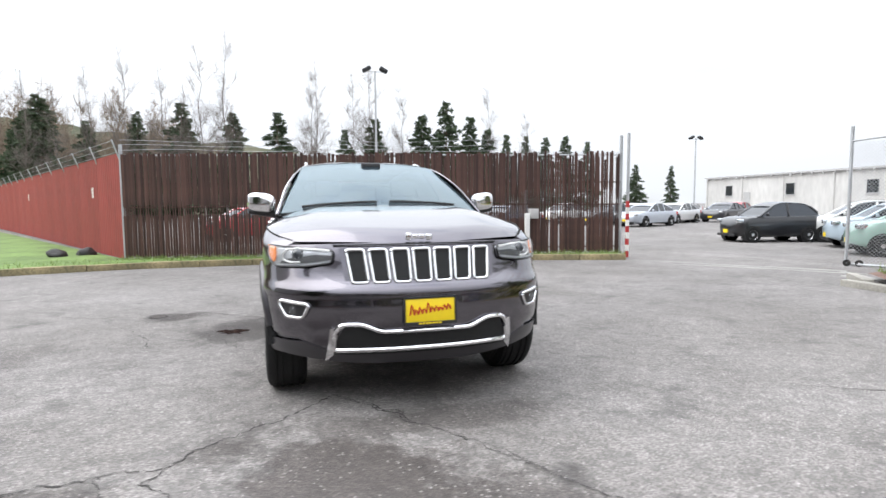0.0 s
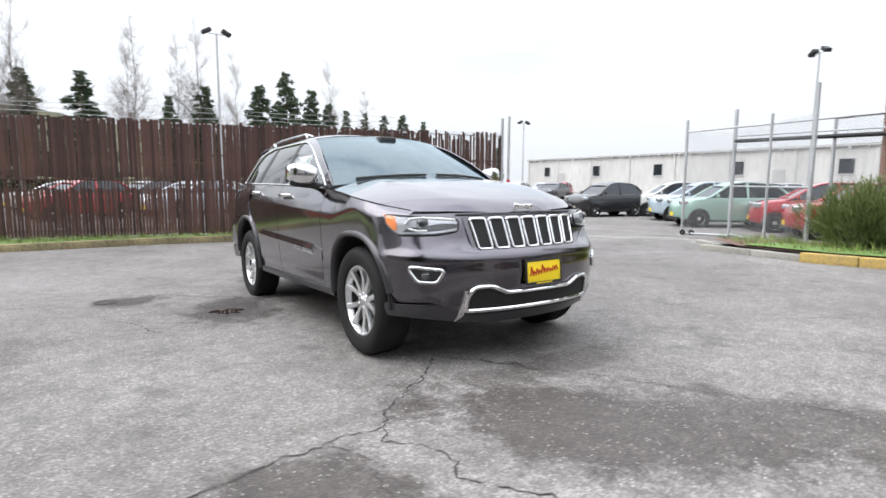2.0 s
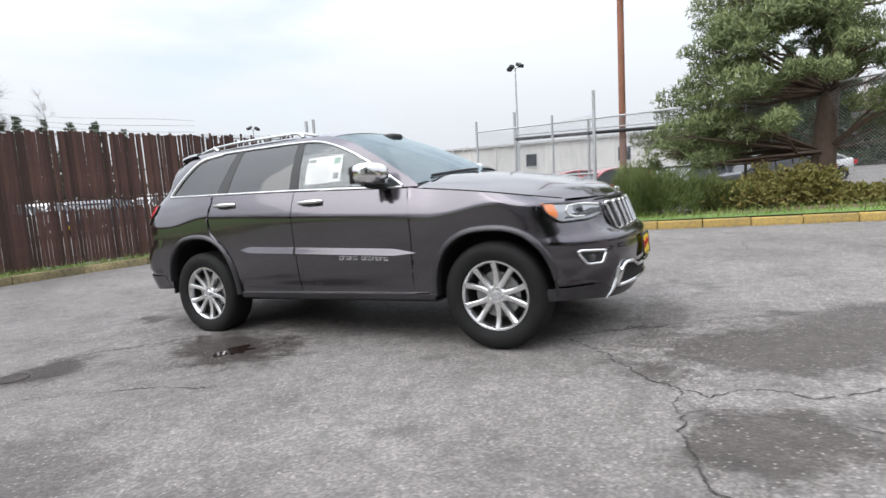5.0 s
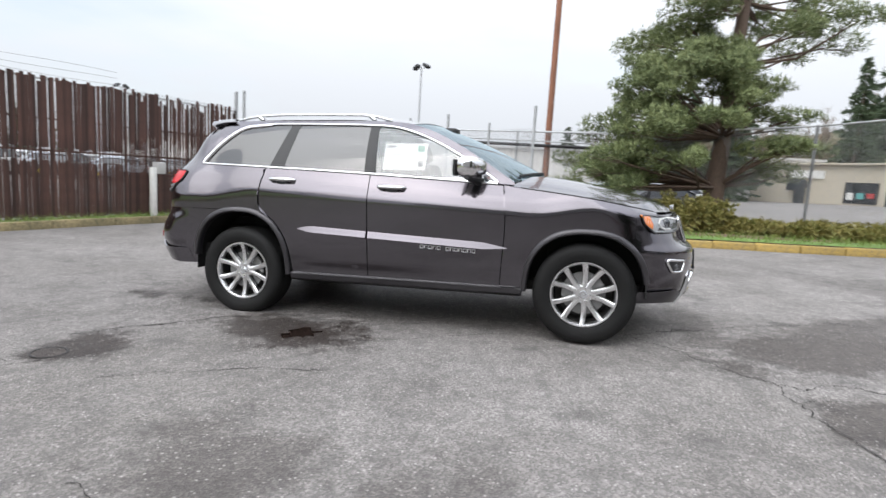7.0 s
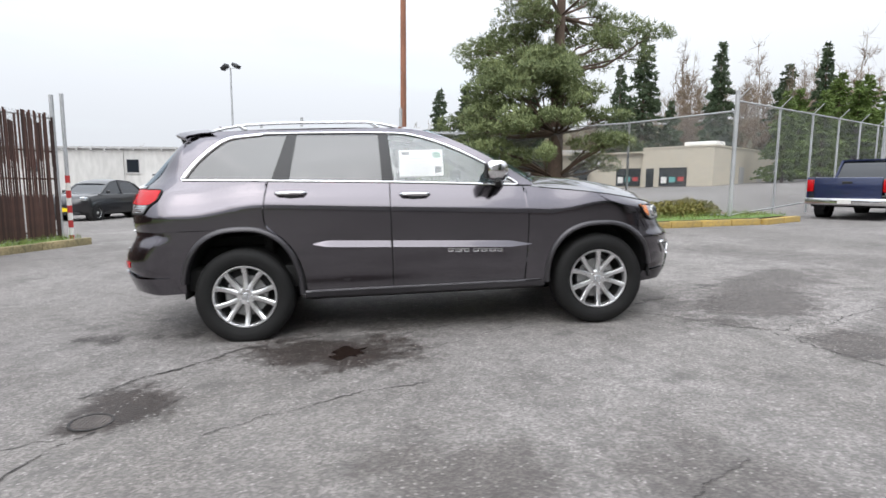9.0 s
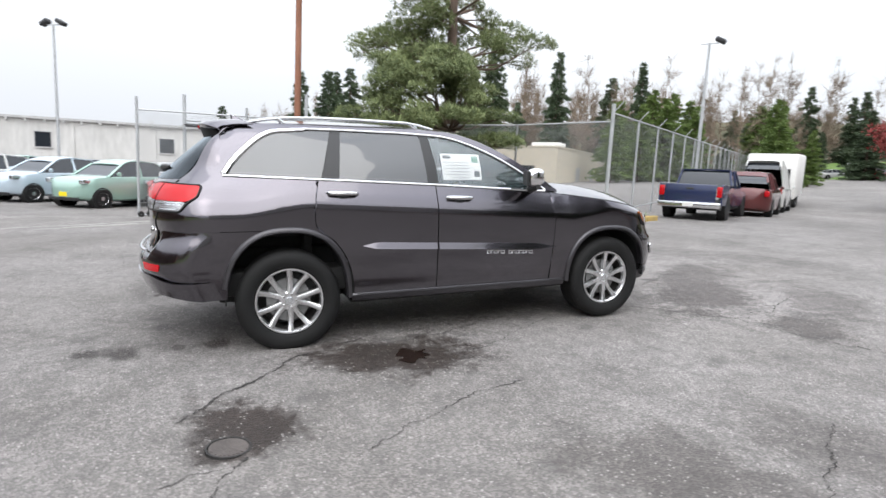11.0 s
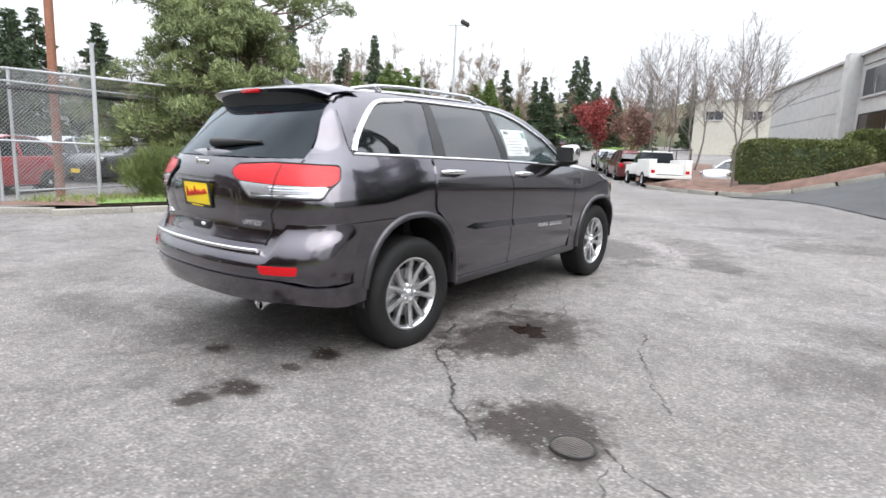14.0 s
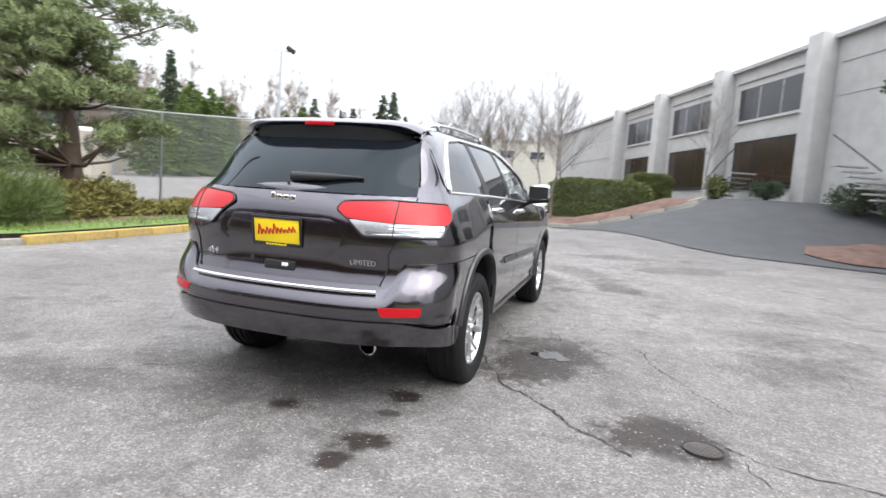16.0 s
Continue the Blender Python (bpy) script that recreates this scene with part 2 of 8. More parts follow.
def leaf_mat(name, a, c, rough=0.65):
    """Foliage whose tone shifts from leaf to leaf."""
    m = bpy.data.materials.new(name)
    m.use_nodes = True
    n, l = m.node_tree.nodes, m.node_tree.links
    b = n["Principled BSDF"]
    g, x, t = n.new("ShaderNodeNewGeometry"), n.new("ShaderNodeMix"), n.new("ShaderNodeTexNoise")
    x.data_type = "RGBA"
    x.inputs["A"].default_value, x.inputs["B"].default_value = (*a, 1), (*c, 1)
    t.inputs["Scale"].default_value = 0.9
    l.new(n.new("ShaderNodeTexCoord").outputs["Object"], t.inputs["Vector"])
    av = n.new("ShaderNodeMath")
    av.operation = "MULTIPLY_ADD"
    l.new(g.outputs["Random Per Island"], av.inputs[0])
    av.inputs[1].default_value = 0.6
    sb = n.new("ShaderNodeMath")
    sb.operation, sb.inputs[1].default_value = "SUBTRACT", 0.3
    l.new(t.outputs["Fac"], sb.inputs[0])
    l.new(sb.outputs[0], av.inputs[2])
    l.new(av.outputs[0], x.inputs["Factor"])
    l.new(x.outputs["Result"], b.inputs["Base Color"])
    b.inputs["Roughness"].default_value, b.inputs["Specular IOR Level"].default_value = rough, 0.25
    return m


ASPH_LO, ASPH_HI = (0.190, 0.178, 0.170), (0.370, 0.346, 0.332)
DAMP_AND_SHADE = [
    (-1.32, 0.74, 0.66, 0.44, 75, 0.95), (-1.34, 0.60, 0.34, 0.28, 70, 1.0), (-2.1, 1.84, 0.42, 0.25, 25, 1.0), (-2.34, 1.93, 0.17, 0.15, 0, 0.9),
    (-0.69, 2.6, 0.163, 0.112, 20, 1.0), (-0.61, 2.86, 0.112, 0.075, 60, 1.0), (-0.03, 2.4, 0.112, 0.075, 0, 1.0), (-0.61, 1.97, 0.125, 0.088, 0, 1.0), (-0.63, 2.24, 0.07, 0.05, 0, 0.8),
    (-0.38, -3.35, 1.2, 0.46, -55, 0.78), (0.5, -4.1, 1.2, 0.45, -60, 0.65), (-1.8, -3.12, 0.5, 0.34, -50, 0.75), (-1.2, -4.3, 0.9, 0.4, -50, 0.5),
    (-3.3, 0.0, 0.6, 0.4, 40, 0.5), (-1.7, -7.0, 1.0, 0.4, 20, 0.55), (-3.0, -5.9, 1.3, 0.45, 30, 0.5), (-3.5, -1.0, 0.65, 0.4, 10, 0.4),
    # the last oval of this row paints the shade under the parked car
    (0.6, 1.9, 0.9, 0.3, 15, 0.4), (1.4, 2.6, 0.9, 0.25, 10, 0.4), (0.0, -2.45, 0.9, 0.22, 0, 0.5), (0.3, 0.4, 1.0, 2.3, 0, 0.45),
    (2.6, -5.2, 1.8, 0.5, 30, 0.35), (1.2, -6.5, 1.6, 0.45, 20, 0.35), (-4.0, -2.2, 0.6, 0.4, 20, 0.3), (-4.6, 1.2, 0.7, 0.45, 60, 0.35),
]
M = {
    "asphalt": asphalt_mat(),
    "grass": mat("turf", (0.125, 0.20, 0.05), 0.9, var=0.5, scale=3, bump=0.6, bump_scale=30),
    "blade": leaf_mat("grass_blade", (0.09, 0.15, 0.03), (0.25, 0.31, 0.09)),
    "drive": mat("newer_dark_asphalt", (0.062, 0.062, 0.065), 0.85, var=0.25, scale=6, bump=0.4, bump_scale=120),
    "mulch": mat("bark_mulch", (0.155, 0.092, 0.07), 0.95, var=0.5, scale=14, bump=1.0, bump_scale=40),
    "soil": mat("far_ground", (0.12, 0.12, 0.075), 0.95, var=0.4, scale=0.3),
    "kerb": mat("kerb_concrete", (0.30, 0.285, 0.25), 0.85, var=0.35, scale=6, bump=0.4, per_object=0.12),
    "yellow": mat("worn_yellow_kerb", (0.46, 0.30, 0.06), 0.8, var=0.4, scale=6, bump=0.4, per_object=0.1, dark=(0.2, 0.16, 0.08)),
    "slat": mat("weathered_brown_slat", (0.070, 0.034, 0.026), 0.8, var=0.5, scale=5, per_object=0.45, stretch=(1, 1, 0.25)),
    "slat_red": mat("red_panel", (0.30, 0.055, 0.045), 0.7, var=0.3, scale=2, per_object=0.1, stretch=(1, 1, 0.3)),
    "galv": mat("galvanised_pipe", (0.42, 0.43, 0.44), 0.55, 0.35, var=0.2, scale=6),
    "rust": mat("rusty_pole", (0.26, 0.115, 0.07), 0.8, var=0.35, scale=5),
    "wire": mesh_wire_mat("chain_link_wire", (0.36, 0.37, 0.38), wire=0.115),
    "white": mat("white_paint", (0.72, 0.71, 0.68), 0.6, var=0.12, scale=2),
    "wall_white": mat("white_metal_siding", (0.56, 0.55, 0.53), 0.6, var=0.22, scale=0.6, stretch=(1, 1, 0.3)),
    "beige": mat("beige_render", (0.50, 0.45, 0.36), 0.85, var=0.12, scale=0.7),
    "office": mat("pale_concrete_panel", (0.46, 0.452, 0.44), 0.8, var=0.18, scale=0.6, bump=0.15),
    "office_d": mat("grey_concrete_panel", (0.42, 0.415, 0.41), 0.8, var=0.12, scale=0.6),
    "pane": mat("dark_window_glass", (0.02, 0.024, 0.03), 0.06, spec=0.8),
    "pane_brown": mat("bronze_window_glass", (0.035, 0.024, 0.018), 0.08, spec=0.8),
    "black": mat("black_plastic", (0.014, 0.014, 0.015), 0.5, var=0.1, scale=20),
    "iron": mat("cast_iron", (0.035, 0.033, 0.032), 0.6, 0.3, var=0.4, scale=20, bump=0.4),
    "bark": mat("bark", (0.11, 0.075, 0.055), 0.9, var=0.4, scale=6, bump=0.6, bump_scale=20, stretch=(1, 1, 0.3)),
    "twig": mat("grey_brown_twig", (0.16, 0.135, 0.118), 0.9, var=0.3, scale=2),
    "twig_grey": mat("pale_grey_twig", (0.19, 0.165, 0.15), 0.9, var=0.3, scale=2),
    "twig_tan": mat("tan_twig", (0.22, 0.17, 0.125), 0.9, var=0.35, scale=0.2),
    "needle": leaf_mat("pine_needle", (0.05, 0.072, 0.03), (0.25, 0.29, 0.125)),
    "needle_d": leaf_mat("fir_needle", (0.032, 0.052, 0.028), (0.088, 0.12, 0.064)),
    "needle_g": leaf_mat("bright_fir_needle", (0.06, 0.10, 0.025), (0.16, 0.22, 0.06)),
    "hedge": leaf_mat("clipped_hedge_leaf", (0.085, 0.105, 0.035), (0.20, 0.225, 0.085)),
    "shrub": leaf_mat("broom_shrub", (0.06, 0.09, 0.025), (0.17, 0.2, 0.07)),
    "ivy": leaf_mat("low_shrub_leaf", (0.10, 0.12, 0.03), (0.32, 0.26, 0.09)),
    "redleaf": leaf_mat("red_leaf", (0.17, 0.03, 0.03), (0.32, 0.07, 0.06)),
    "plum": leaf_mat("brown_twig_haze", (0.16, 0.09, 0.07), (0.27, 0.16, 0.13)),
}


def paint(name, colour, metal=0.0, rough=0.35, coat=1.0, coat_ior=1.5):
    m = mat(name, colour, rough, metal, coat=coat)
    m.node_tree.nodes["Principled BSDF"].inputs["Coat IOR"].default_value = coat_ior
    return m


# ---- building helpers ----
def finish(name, bm, material, smooth=None):
    me = bpy.data.meshes.new(name)
    bmesh.ops.recalc_face_normals(bm, faces=bm.faces)
    if smooth is not None:
        for f in bm.faces:
            f.smooth = True
        for e in bm.edges:
            if len(e.link_faces) == 2 and e.calc_face_angle(0) > radians(smooth):
                e.smooth = False
    bm.to_mesh(me)
    bm.free()
    me.materials.append(material)
    return me


def part(name, bm, material, parent, label="", smooth=None):
    ob = new(name, finish(name, bm, material, smooth))
    ob.parent = parent
    return tagged(ob, label)


def thing(name, m, label, category, group="", kind=""):
    ob = new(name)
    ob.empty_display_size = 0.1
    ob.matrix_world = m
    return tagged(ob, label, category, group, kind)


def solid(name, bm, material, label, category, group="", kind="", m=None, smooth=None):
    ob = new(name, finish(name, bm, material, smooth))
    if m is not None:
        ob.matrix_world = m
    return tagged(ob, label, category, group, kind)


def box(bm, x0, x1, y0, y1, z0, z1, bevel=0.0, m=None):
    r = bmesh.ops.create_cube(bm, size=1)
    vs = r["verts"]
    mm = Matrix.Translation(((x0 + x1) / 2, (y0 + y1) / 2, (z0 + z1) / 2)) @ Matrix.Diagonal((x1 - x0, y1 - y0, z1 - z0, 1))
    bmesh.ops.transform(bm, matrix=(m @ mm) if m else mm, verts=vs)
    if bevel:
        es = list({e for v in vs for e in v.link_edges})
        bmesh.ops.bevel(bm, geom=es, offset=bevel, segments=2, profile=0.5, affect="EDGES")
    return bm


def tube(bm, pts, r, sides=8, closed=False, cap=True):
    """A round bar along points; r is a radius or one per point."""
    pts = [Vector(p) for p in pts]
    n = len(pts)
    rs = r if isinstance(r, (list, tuple)) else [r] * n
    rings, up = [], Vector((0.13, 0.27, 0.95)).normalized()
    for i, p in enumerate(pts):
        a, c = pts[(i - 1) % n if closed else max(0, i - 1)], pts[(i + 1) % n if closed else min(n - 1, i + 1)]
        d = (c - a).normalized()
        s = d.cross(up)
        s = s.normalized() if s.length > 1e-4 else d.orthogonal().normalized()
        t = d.cross(s).normalized()
        rings.append([bm.verts.new(p + rs[i] * (math.cos(2 * math.pi * k / sides) * s + math.sin(2 * math.pi * k / sides) * t)) for k in range(sides)])
    for i in range(n if closed else n - 1):
        a, c = rings[i], rings[(i + 1) % n]
        for k in range(sides):
            bm.faces.new((a[k], a[(k + 1) % sides], c[(k + 1) % sides], c[k]))
    if cap and not closed:
        bm.faces.new(rings[0][::-1])
        bm.faces.new(rings[-1])
    return bm


def prism(bm, poly, depth, m=None):
    """A slab: a polygon in x and z, pushed from y = 0 to y = depth."""
    a = [bm.verts.new((x, 0, z)) for x, z in poly]
    c = [bm.verts.new((x, depth, z)) for x, z in poly]
    bm.faces.new(a)
    bm.faces.new(c[::-1])
    for i in range(len(a)):
        j = (i + 1) % len(a)
        bm.faces.new((a[i], c[i], c[j], a[j]))
    if m:
        bmesh.ops.transform(bm, matrix=m, verts=a + c)
    return bm


def lathe(bm, prof, seg=32, axis="x", m=None):
    """A turned shape: (radius, along) pairs round the axis."""
    rings = []
    for r, h in prof:
        ring = []
        for k in range(seg):
            t = 2 * math.pi * k / seg
            p = {"x": (h, r * math.cos(t), r * math.sin(t)), "z": (r * math.cos(t), r * math.sin(t), h)}[axis]
            ring.append(bm.verts.new(m @ Vector(p) if m else p))
        rings.append(ring)
    for a, c in zip(rings, rings[1:]):
        for k in range(seg):
            bm.faces.new((a[k], a[(k + 1) % seg], c[(k + 1) % seg], c[k]))
    return rings


def from_arrays(name, verts, faces, material, smooth=False):
    me = bpy.data.meshes.new(name)
    me.from_pydata(verts.tolist() if hasattr(verts, "tolist") else verts, [], faces.tolist() if hasattr(faces, "tolist") else faces)
    me.materials.append(material)
    if smooth:
        me.polygons.foreach_set("use_smooth", [True] * len(me.polygons))
    return me


def step(a, c, x):
    t = min(1.0, max(0.0, (x - a) / (c - a)))
    return t * t * (3 - 2 * t)


def ground_z(x, y):
    """Height of the ground: it rises along the road, and up the drive of the office."""
    b = -0.028 * y if y > -10 else 0.28 + 0.008 * min(12, -10 - y) + 0.058 * min(116, max(0, -26 - y))
    if y > 5:
        b = -0.14 - 0.03 * step(5, 7, y)
    lot = -0.16 if y > 0 else -0.16 - 0.045 * max(y, -45)
    w = step(8, 14, x - 0.703 * max(0, -8.7 - y)) * (1 - step(-45, -80, y))
    return b * (1 - w) + lot * w + 1.6 * step(-10, -19, y) * step(1, -6, x)


# ---- ground ----
def axis_steps():
    near = [i * 0.5 for i in range(-40, 41)]
    far = [22, 25, 28, 32, 36, 40, 45, 50, 56, 62, 70, 80, 95, 115, 140, 180, 240, 340, 500, 800, 1400]
    return [-v for v in reversed(far)] + near + far


GX = GY = axis_steps()
gv = [(x, y, ground_z(x, y) + (0.006 * noise.noise(Vector((x * 0.7, y * 0.7, 0))) if abs(x) < 20 and abs(y) < 20 else 0)) for y in GY for x in GX]
gn = len(GX)
gf = [(j * gn + i, j * gn + i + 1, (j + 1) * gn + i + 1, (j + 1) * gn + i) for j in range(len(GY) - 1) for i in range(gn - 1)]
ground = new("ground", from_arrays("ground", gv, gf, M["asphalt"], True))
tagged(ground, "worn grey asphalt yard with cracks, damp patches and painted shade under the car", "ground", kind="structure")


def gz_at(x, y):
    return ground_z(x, y)


def land(name, poly, material, label, rise=0.12, cell=0.8, bumps=0.03, category="ground"):
    """Raised ground inside an outline: it follows the slope, with a soft edge."""
    xs, ys = [p[0] for p in poly], [p[1] for p in poly]
    bm = bmesh.new()
    vs = [bm.verts.new((x, y, 0)) for x, y in densify(poly, cell)]
    bm.faces.new(vs)
    x, y = min(xs) + cell, min(ys) + cell
    while x < max(xs):
        bmesh.ops.bisect_plane(bm, geom=list(bm.verts) + list(bm.edges) + list(bm.faces), plane_co=(x, 0, 0), plane_no=(1, 0, 0))
        x += cell
    while y < max(ys):
        bmesh.ops.bisect_plane(bm, geom=list(bm.verts) + list(bm.edges) + list(bm.faces), plane_co=(0, y, 0), plane_no=(0, 1, 0))
        y += cell
    edge = {v for e in bm.edges if len(e.link_faces) < 2 for v in e.verts}
    for v in bm.verts:
        v.co.z = ground_z(v.co.x, v.co.y) + rise + (0 if v in edge else bumps * (1 + noise.noise(v.co * 0.9)))
    ob = new(name, finish(name, bm, material, 60))
    return tagged(ob, label, category, kind="structure")


def densify(pts, d=0.04):
    out = []
    for i, p in enumerate(pts):
        q = pts[(i + 1) % len(pts)]
        k = max(1, int(math.dist(p, q) / d))
        out += [(p[0] + (q[0] - p[0]) * j / k, p[1] + (q[1] - p[1]) * j / k) for j in range(k)]
    return out


def along(line, d):
    """Points every d metres along a line of corners, with the heading."""
    out, rest = [], 0.0
    for a, c in zip(line, line[1:]):
        n = math.dist(a, c)
        h = math.atan2(c[1] - a[1], c[0] - a[0])
        s = rest
        while s < n:
            out.append((a[0] + (c[0] - a[0]) * s / n, a[1] + (c[1] - a[1]) * s / n, h))
            s += d
        rest = s - n
    return out


def kerb(name, line, material, label, high=0.15, wide=0.16, d=1.2):
    """A kerb of separate stones along a line; the kerb stands left of its heading."""
    own = thing(name, Matrix.Identity(4), label, "kerb", kind="structure")
    me = None
    for x, y, h in along(line, d):
        if me is None:
            bm = bmesh.new()
            box(bm, 0.004, d - 0.008, 0, wide, -0.15, high, 0.02)
            me = finish("kerb_stone", bm, material, 40)
        x2, y2 = x + d * math.cos(h), y + d * math.sin(h)
        ob = new("kerb_stone", me)
        ob.parent = own
        rise = math.atan2(ground_z(x2, y2) - ground_z(x, y), d)
        ob.matrix_world = Matrix.Translation((x, y, ground_z(x, y) + random.uniform(-0.01, 0.005))) @ Matrix.Rotation(h + random.uniform(-0.008, 0.008), 4, "Z") @ Matrix.Rotation(-rise, 4, "Y")
    return own


FENCE_A, FENCE_B = (-4.85, 10.35), (7.98, 7.62)
M["gutter"] = mat("gutter_concrete", (0.27, 0.262, 0.245), 0.85, var=0.3, scale=6, bump=0.4, per_object=0.12)
KERB_N = [(7.7, 7.0), (5.5, 7.75), (2, 8.55), (-1, 8.95), (-4, 9.05), (-6.4, 8.6), (-9, 7.6), (-14, 5.2), (-22, 1.0)]
KERB_E = [(7.9, -10.4), (7.35, -9.2), (7.2, -6), (7.15, -3), (7.15, -1.2), (7.6, 0.4), (8.7, 1.6)]
M["moss_kerb"] = mat("mossy_ochre_kerb", (0.25, 0.20, 0.11), 0.9, var=0.5, scale=7, bump=0.5, per_object=0.2, dark=(0.08, 0.075, 0.04))
kerb("kerb", KERB_N, M["moss_kerb"], "low kerb with faded yellow paint and moss along the grass")
kerb("kerb", KERB_E[:5], M["yellow"], "worn yellow-painted kerb beside the planting bed", d=0.8)
kerb("kerb", KERB_E[4:], M["kerb"], "low weathered concrete kerb by the gate", 0.10)
land("grass_verge", [(x, y + 0.14) for x, y in KERB_N] + [(-30, 8), (-30, 45), (-19, 35.5), (-5.0, 10.6), (8.0, 7.9)], M["grass"], "bright green mown grass under the fence", 0.11)
land("planting_bed", [(x + 0.14, y) for x, y in KERB_E] + [(9.6, 1.6), (10.0, -2), (13.0, -4), (14, -7), (9.6, -10.6)], M["mulch"], "brown planting bed with low plants", 0.12)
land("grass_edge", [(x + 0.16, y) for x, y in KERB_E[:6]] + [(8.4, 0.2), (8.3, -1.5), (8.2, -6), (8.6, -9.6)], M["grass"], "narrow strip of rough grass behind the kerb", 0.155, 0.5, 0.02)
ISLAND = [(4.6, -19.3), (2.4, -17.9), (0, -17.3), (-2.3, -17.1), (-3.9, -17.4), (-4.6, -18.6), (-3.4, -24), (1.5, -38), (9.5, -44), (10, -32)]
land("mulch_bank", ISLAND, M["mulch"], "reddish bark mulch bank beside the drive", 0.14, 1.2, 0.25)
kerb("kerb", [(-4.6, -18.6), (-3.9, -17.4), (-2.3, -17.1), (0, -17.3), (2.4, -17.9), (4.6, -19.3)][::-1], M["kerb"], "pale concrete kerb round the mulch bank", 0.15)
land("mulch_bed", [(-6.6, -12.2), (-6.3, -11.2), (-7.0, -9.8), (-12, -8.0), (-16, -12), (-11, -13.5)], M["mulch"], "reddish bark mulch bed beside the drive", 0.05, 0.5, 0.09)

land("drive", [(1.2, -17.35), (0.3, -16.1), (-4.45, -9.7), (-6.9, -8.7), (-12, -7.0), (-30, -2), (-30, -25), (-9, -24), (-4.9, -19.2), (-4.2, -17.0), (-2.3, -16.85), (0, -17.1)], M["drive"], "smoother dark asphalt drive climbing to the office", 0.022, 0.7, 0.0, "road")

land("mulch_bed", [(-11.2, -4.2), (-12.4, -10.5), (-19, -11), (-19, -1)], M["mulch"], "bark mulch bed under the tall firs", 0.12, 1.0, 0.1)

# ---- slatted fence ----
def slat_fence():
    own = thing("slat_fence", Matrix.Identity(4), "tall chain-link fence filled with weathered brown slats", "fence", kind="structure")
    n = math.dist(FENCE_A, FENCE_B)
    ux, uy = (FENCE_B[0] - FENCE_A[0]) / n, (FENCE_B[1] - FENCE_A[1]) / n
    h = math.atan2(uy, ux)
    meshes = []
    for k in range(4):
        bm = bmesh.new()
        top = 2.62 + 0.025 * k
        if k == 3:
            box(bm, -0.031, 0.031, -0.006, 0.006, 0.02, 1.12, 0.003)
            box(bm, -0.017, 0.012, -0.006, 0.006, 1.12, 1.36, 0.003)
            box(bm, -0.034, 0.034, -0.006, 0.006, 1.36, top, 0.003)
        else:
            box(bm, -0.035, 0.035, -0.006, 0.006, 0.02, top, 0.003)
        meshes.append(finish("slat", bm, M["slat"]))
    for k in range(4):
        bm = bmesh.new()
        box(bm, -0.029, 0.029, -0.006, 0.006, 0.02, 0.95, 0.003)
        box(bm, -0.018, 0.017, -0.006, 0.006, 0.95, (1.75, 1.6, 1.5, 1.68)[k], 0.003)
        box(bm, -0.028, 0.026, -0.006, 0.006, (1.75, 1.6, 1.5, 1.68)[k], (2.74, 2.62, 2.7, 2.5)[k], 0.003)
        meshes.append(finish("slat", bm, M["slat"]))
    rng = random.Random(4)
    d, made = 0.05, 0
    while d < n - 0.05:
        x, y = FENCE_A[0] + ux * d, FENCE_A[1] + uy * d
        z = ground_z(x, y) + 0.14
        gap_band = rng.random() < (0.9 if 0.2 < d < 4.6 or 6.3 < d < 11 else 0.35)
        thin = d > 9.9
        if not (thin and rng.random() < 0.035):
            ob = new("slat", meshes[4 + rng.randrange(4)] if thin else meshes[3] if gap_band else meshes[rng.randrange(3)])
            ob.parent = own
            ob.matrix_world = Matrix.Translation((x, y, z + rng.uniform(-0.04, 0.02))) @ Matrix.Rotation(h + rng.uniform(-0.16, 0.16), 4, "Z") @ Matrix.Rotation(rng.gauss(0, 0.006), 4, "Y")
            made += 1
        d += 0.067 if not thin else 0.053
    me = bpy.data.meshes.new("wire_mesh")
    me.from_pydata([(0, 0, 0.1), (n - 9.9, 0, 0.1), (n - 9.9, 0, 2.82), (0, 0, 2.82)], [], [(0, 1, 2, 3)])
    me.materials.append(M["wire"])
    ob = new("wire_mesh", me)
    ob.parent = own
    ob.matrix_world = Matrix.Translation((FENCE_A[0] + ux * 9.9 - uy * 0.03, FENCE_A[1] + uy * 9.9 + ux * 0.03, ground_z(6, 8) + 0.05)) @ Matrix.Rotation(h, 4, "Z")
    for k, d in enumerate(lin(0, n, 6)):
        x, y = FENCE_A[0] + ux * d - uy * 0.05, FENCE_A[1] + uy * d + ux * 0.05
        z = ground_z(x, y)
        bm = bmesh.new()
        tube(bm, [(x, y, z - 0.3), (x, y, z + (3.05 if k in (0,) else 3.3 if k == 5 else 2.75))], 0.045 if k in (0, 5) else 0.03, 10)
        part("post", bm, M["galv"], own, "galvanised steel post", 60)
    for z in (0.2, 1.35, 1.95, 2.68):
        bm = bmesh.new()
        tube(bm, [(FENCE_A[0] + ux * d - uy * 0.03, FENCE_A[1] + uy * d + ux * 0.03, ground_z(FENCE_A[0] + ux * d, FENCE_A[1] + uy * d) + 0.1 + z) for d in lin(0, n, 12)], 0.02, 8)
        part("rail", bm, M["galv"] if z > 2 else M["slat"], own, "", 60)
    for k in range(3):
        bm = bmesh.new()
        tube(bm, [(FENCE_A[0] + ux * d - uy * 0.03, FENCE_A[1] + uy * d + ux * 0.03, ground_z(0, 9) + 2.9 + 0.12 * k + 0.03 * math.sin(d * 1.3 + k)) for d in lin(0, n * 0.75, 30)], 0.005, 5)
        part("barbed_wire", bm, M["galv"], own)
    return own


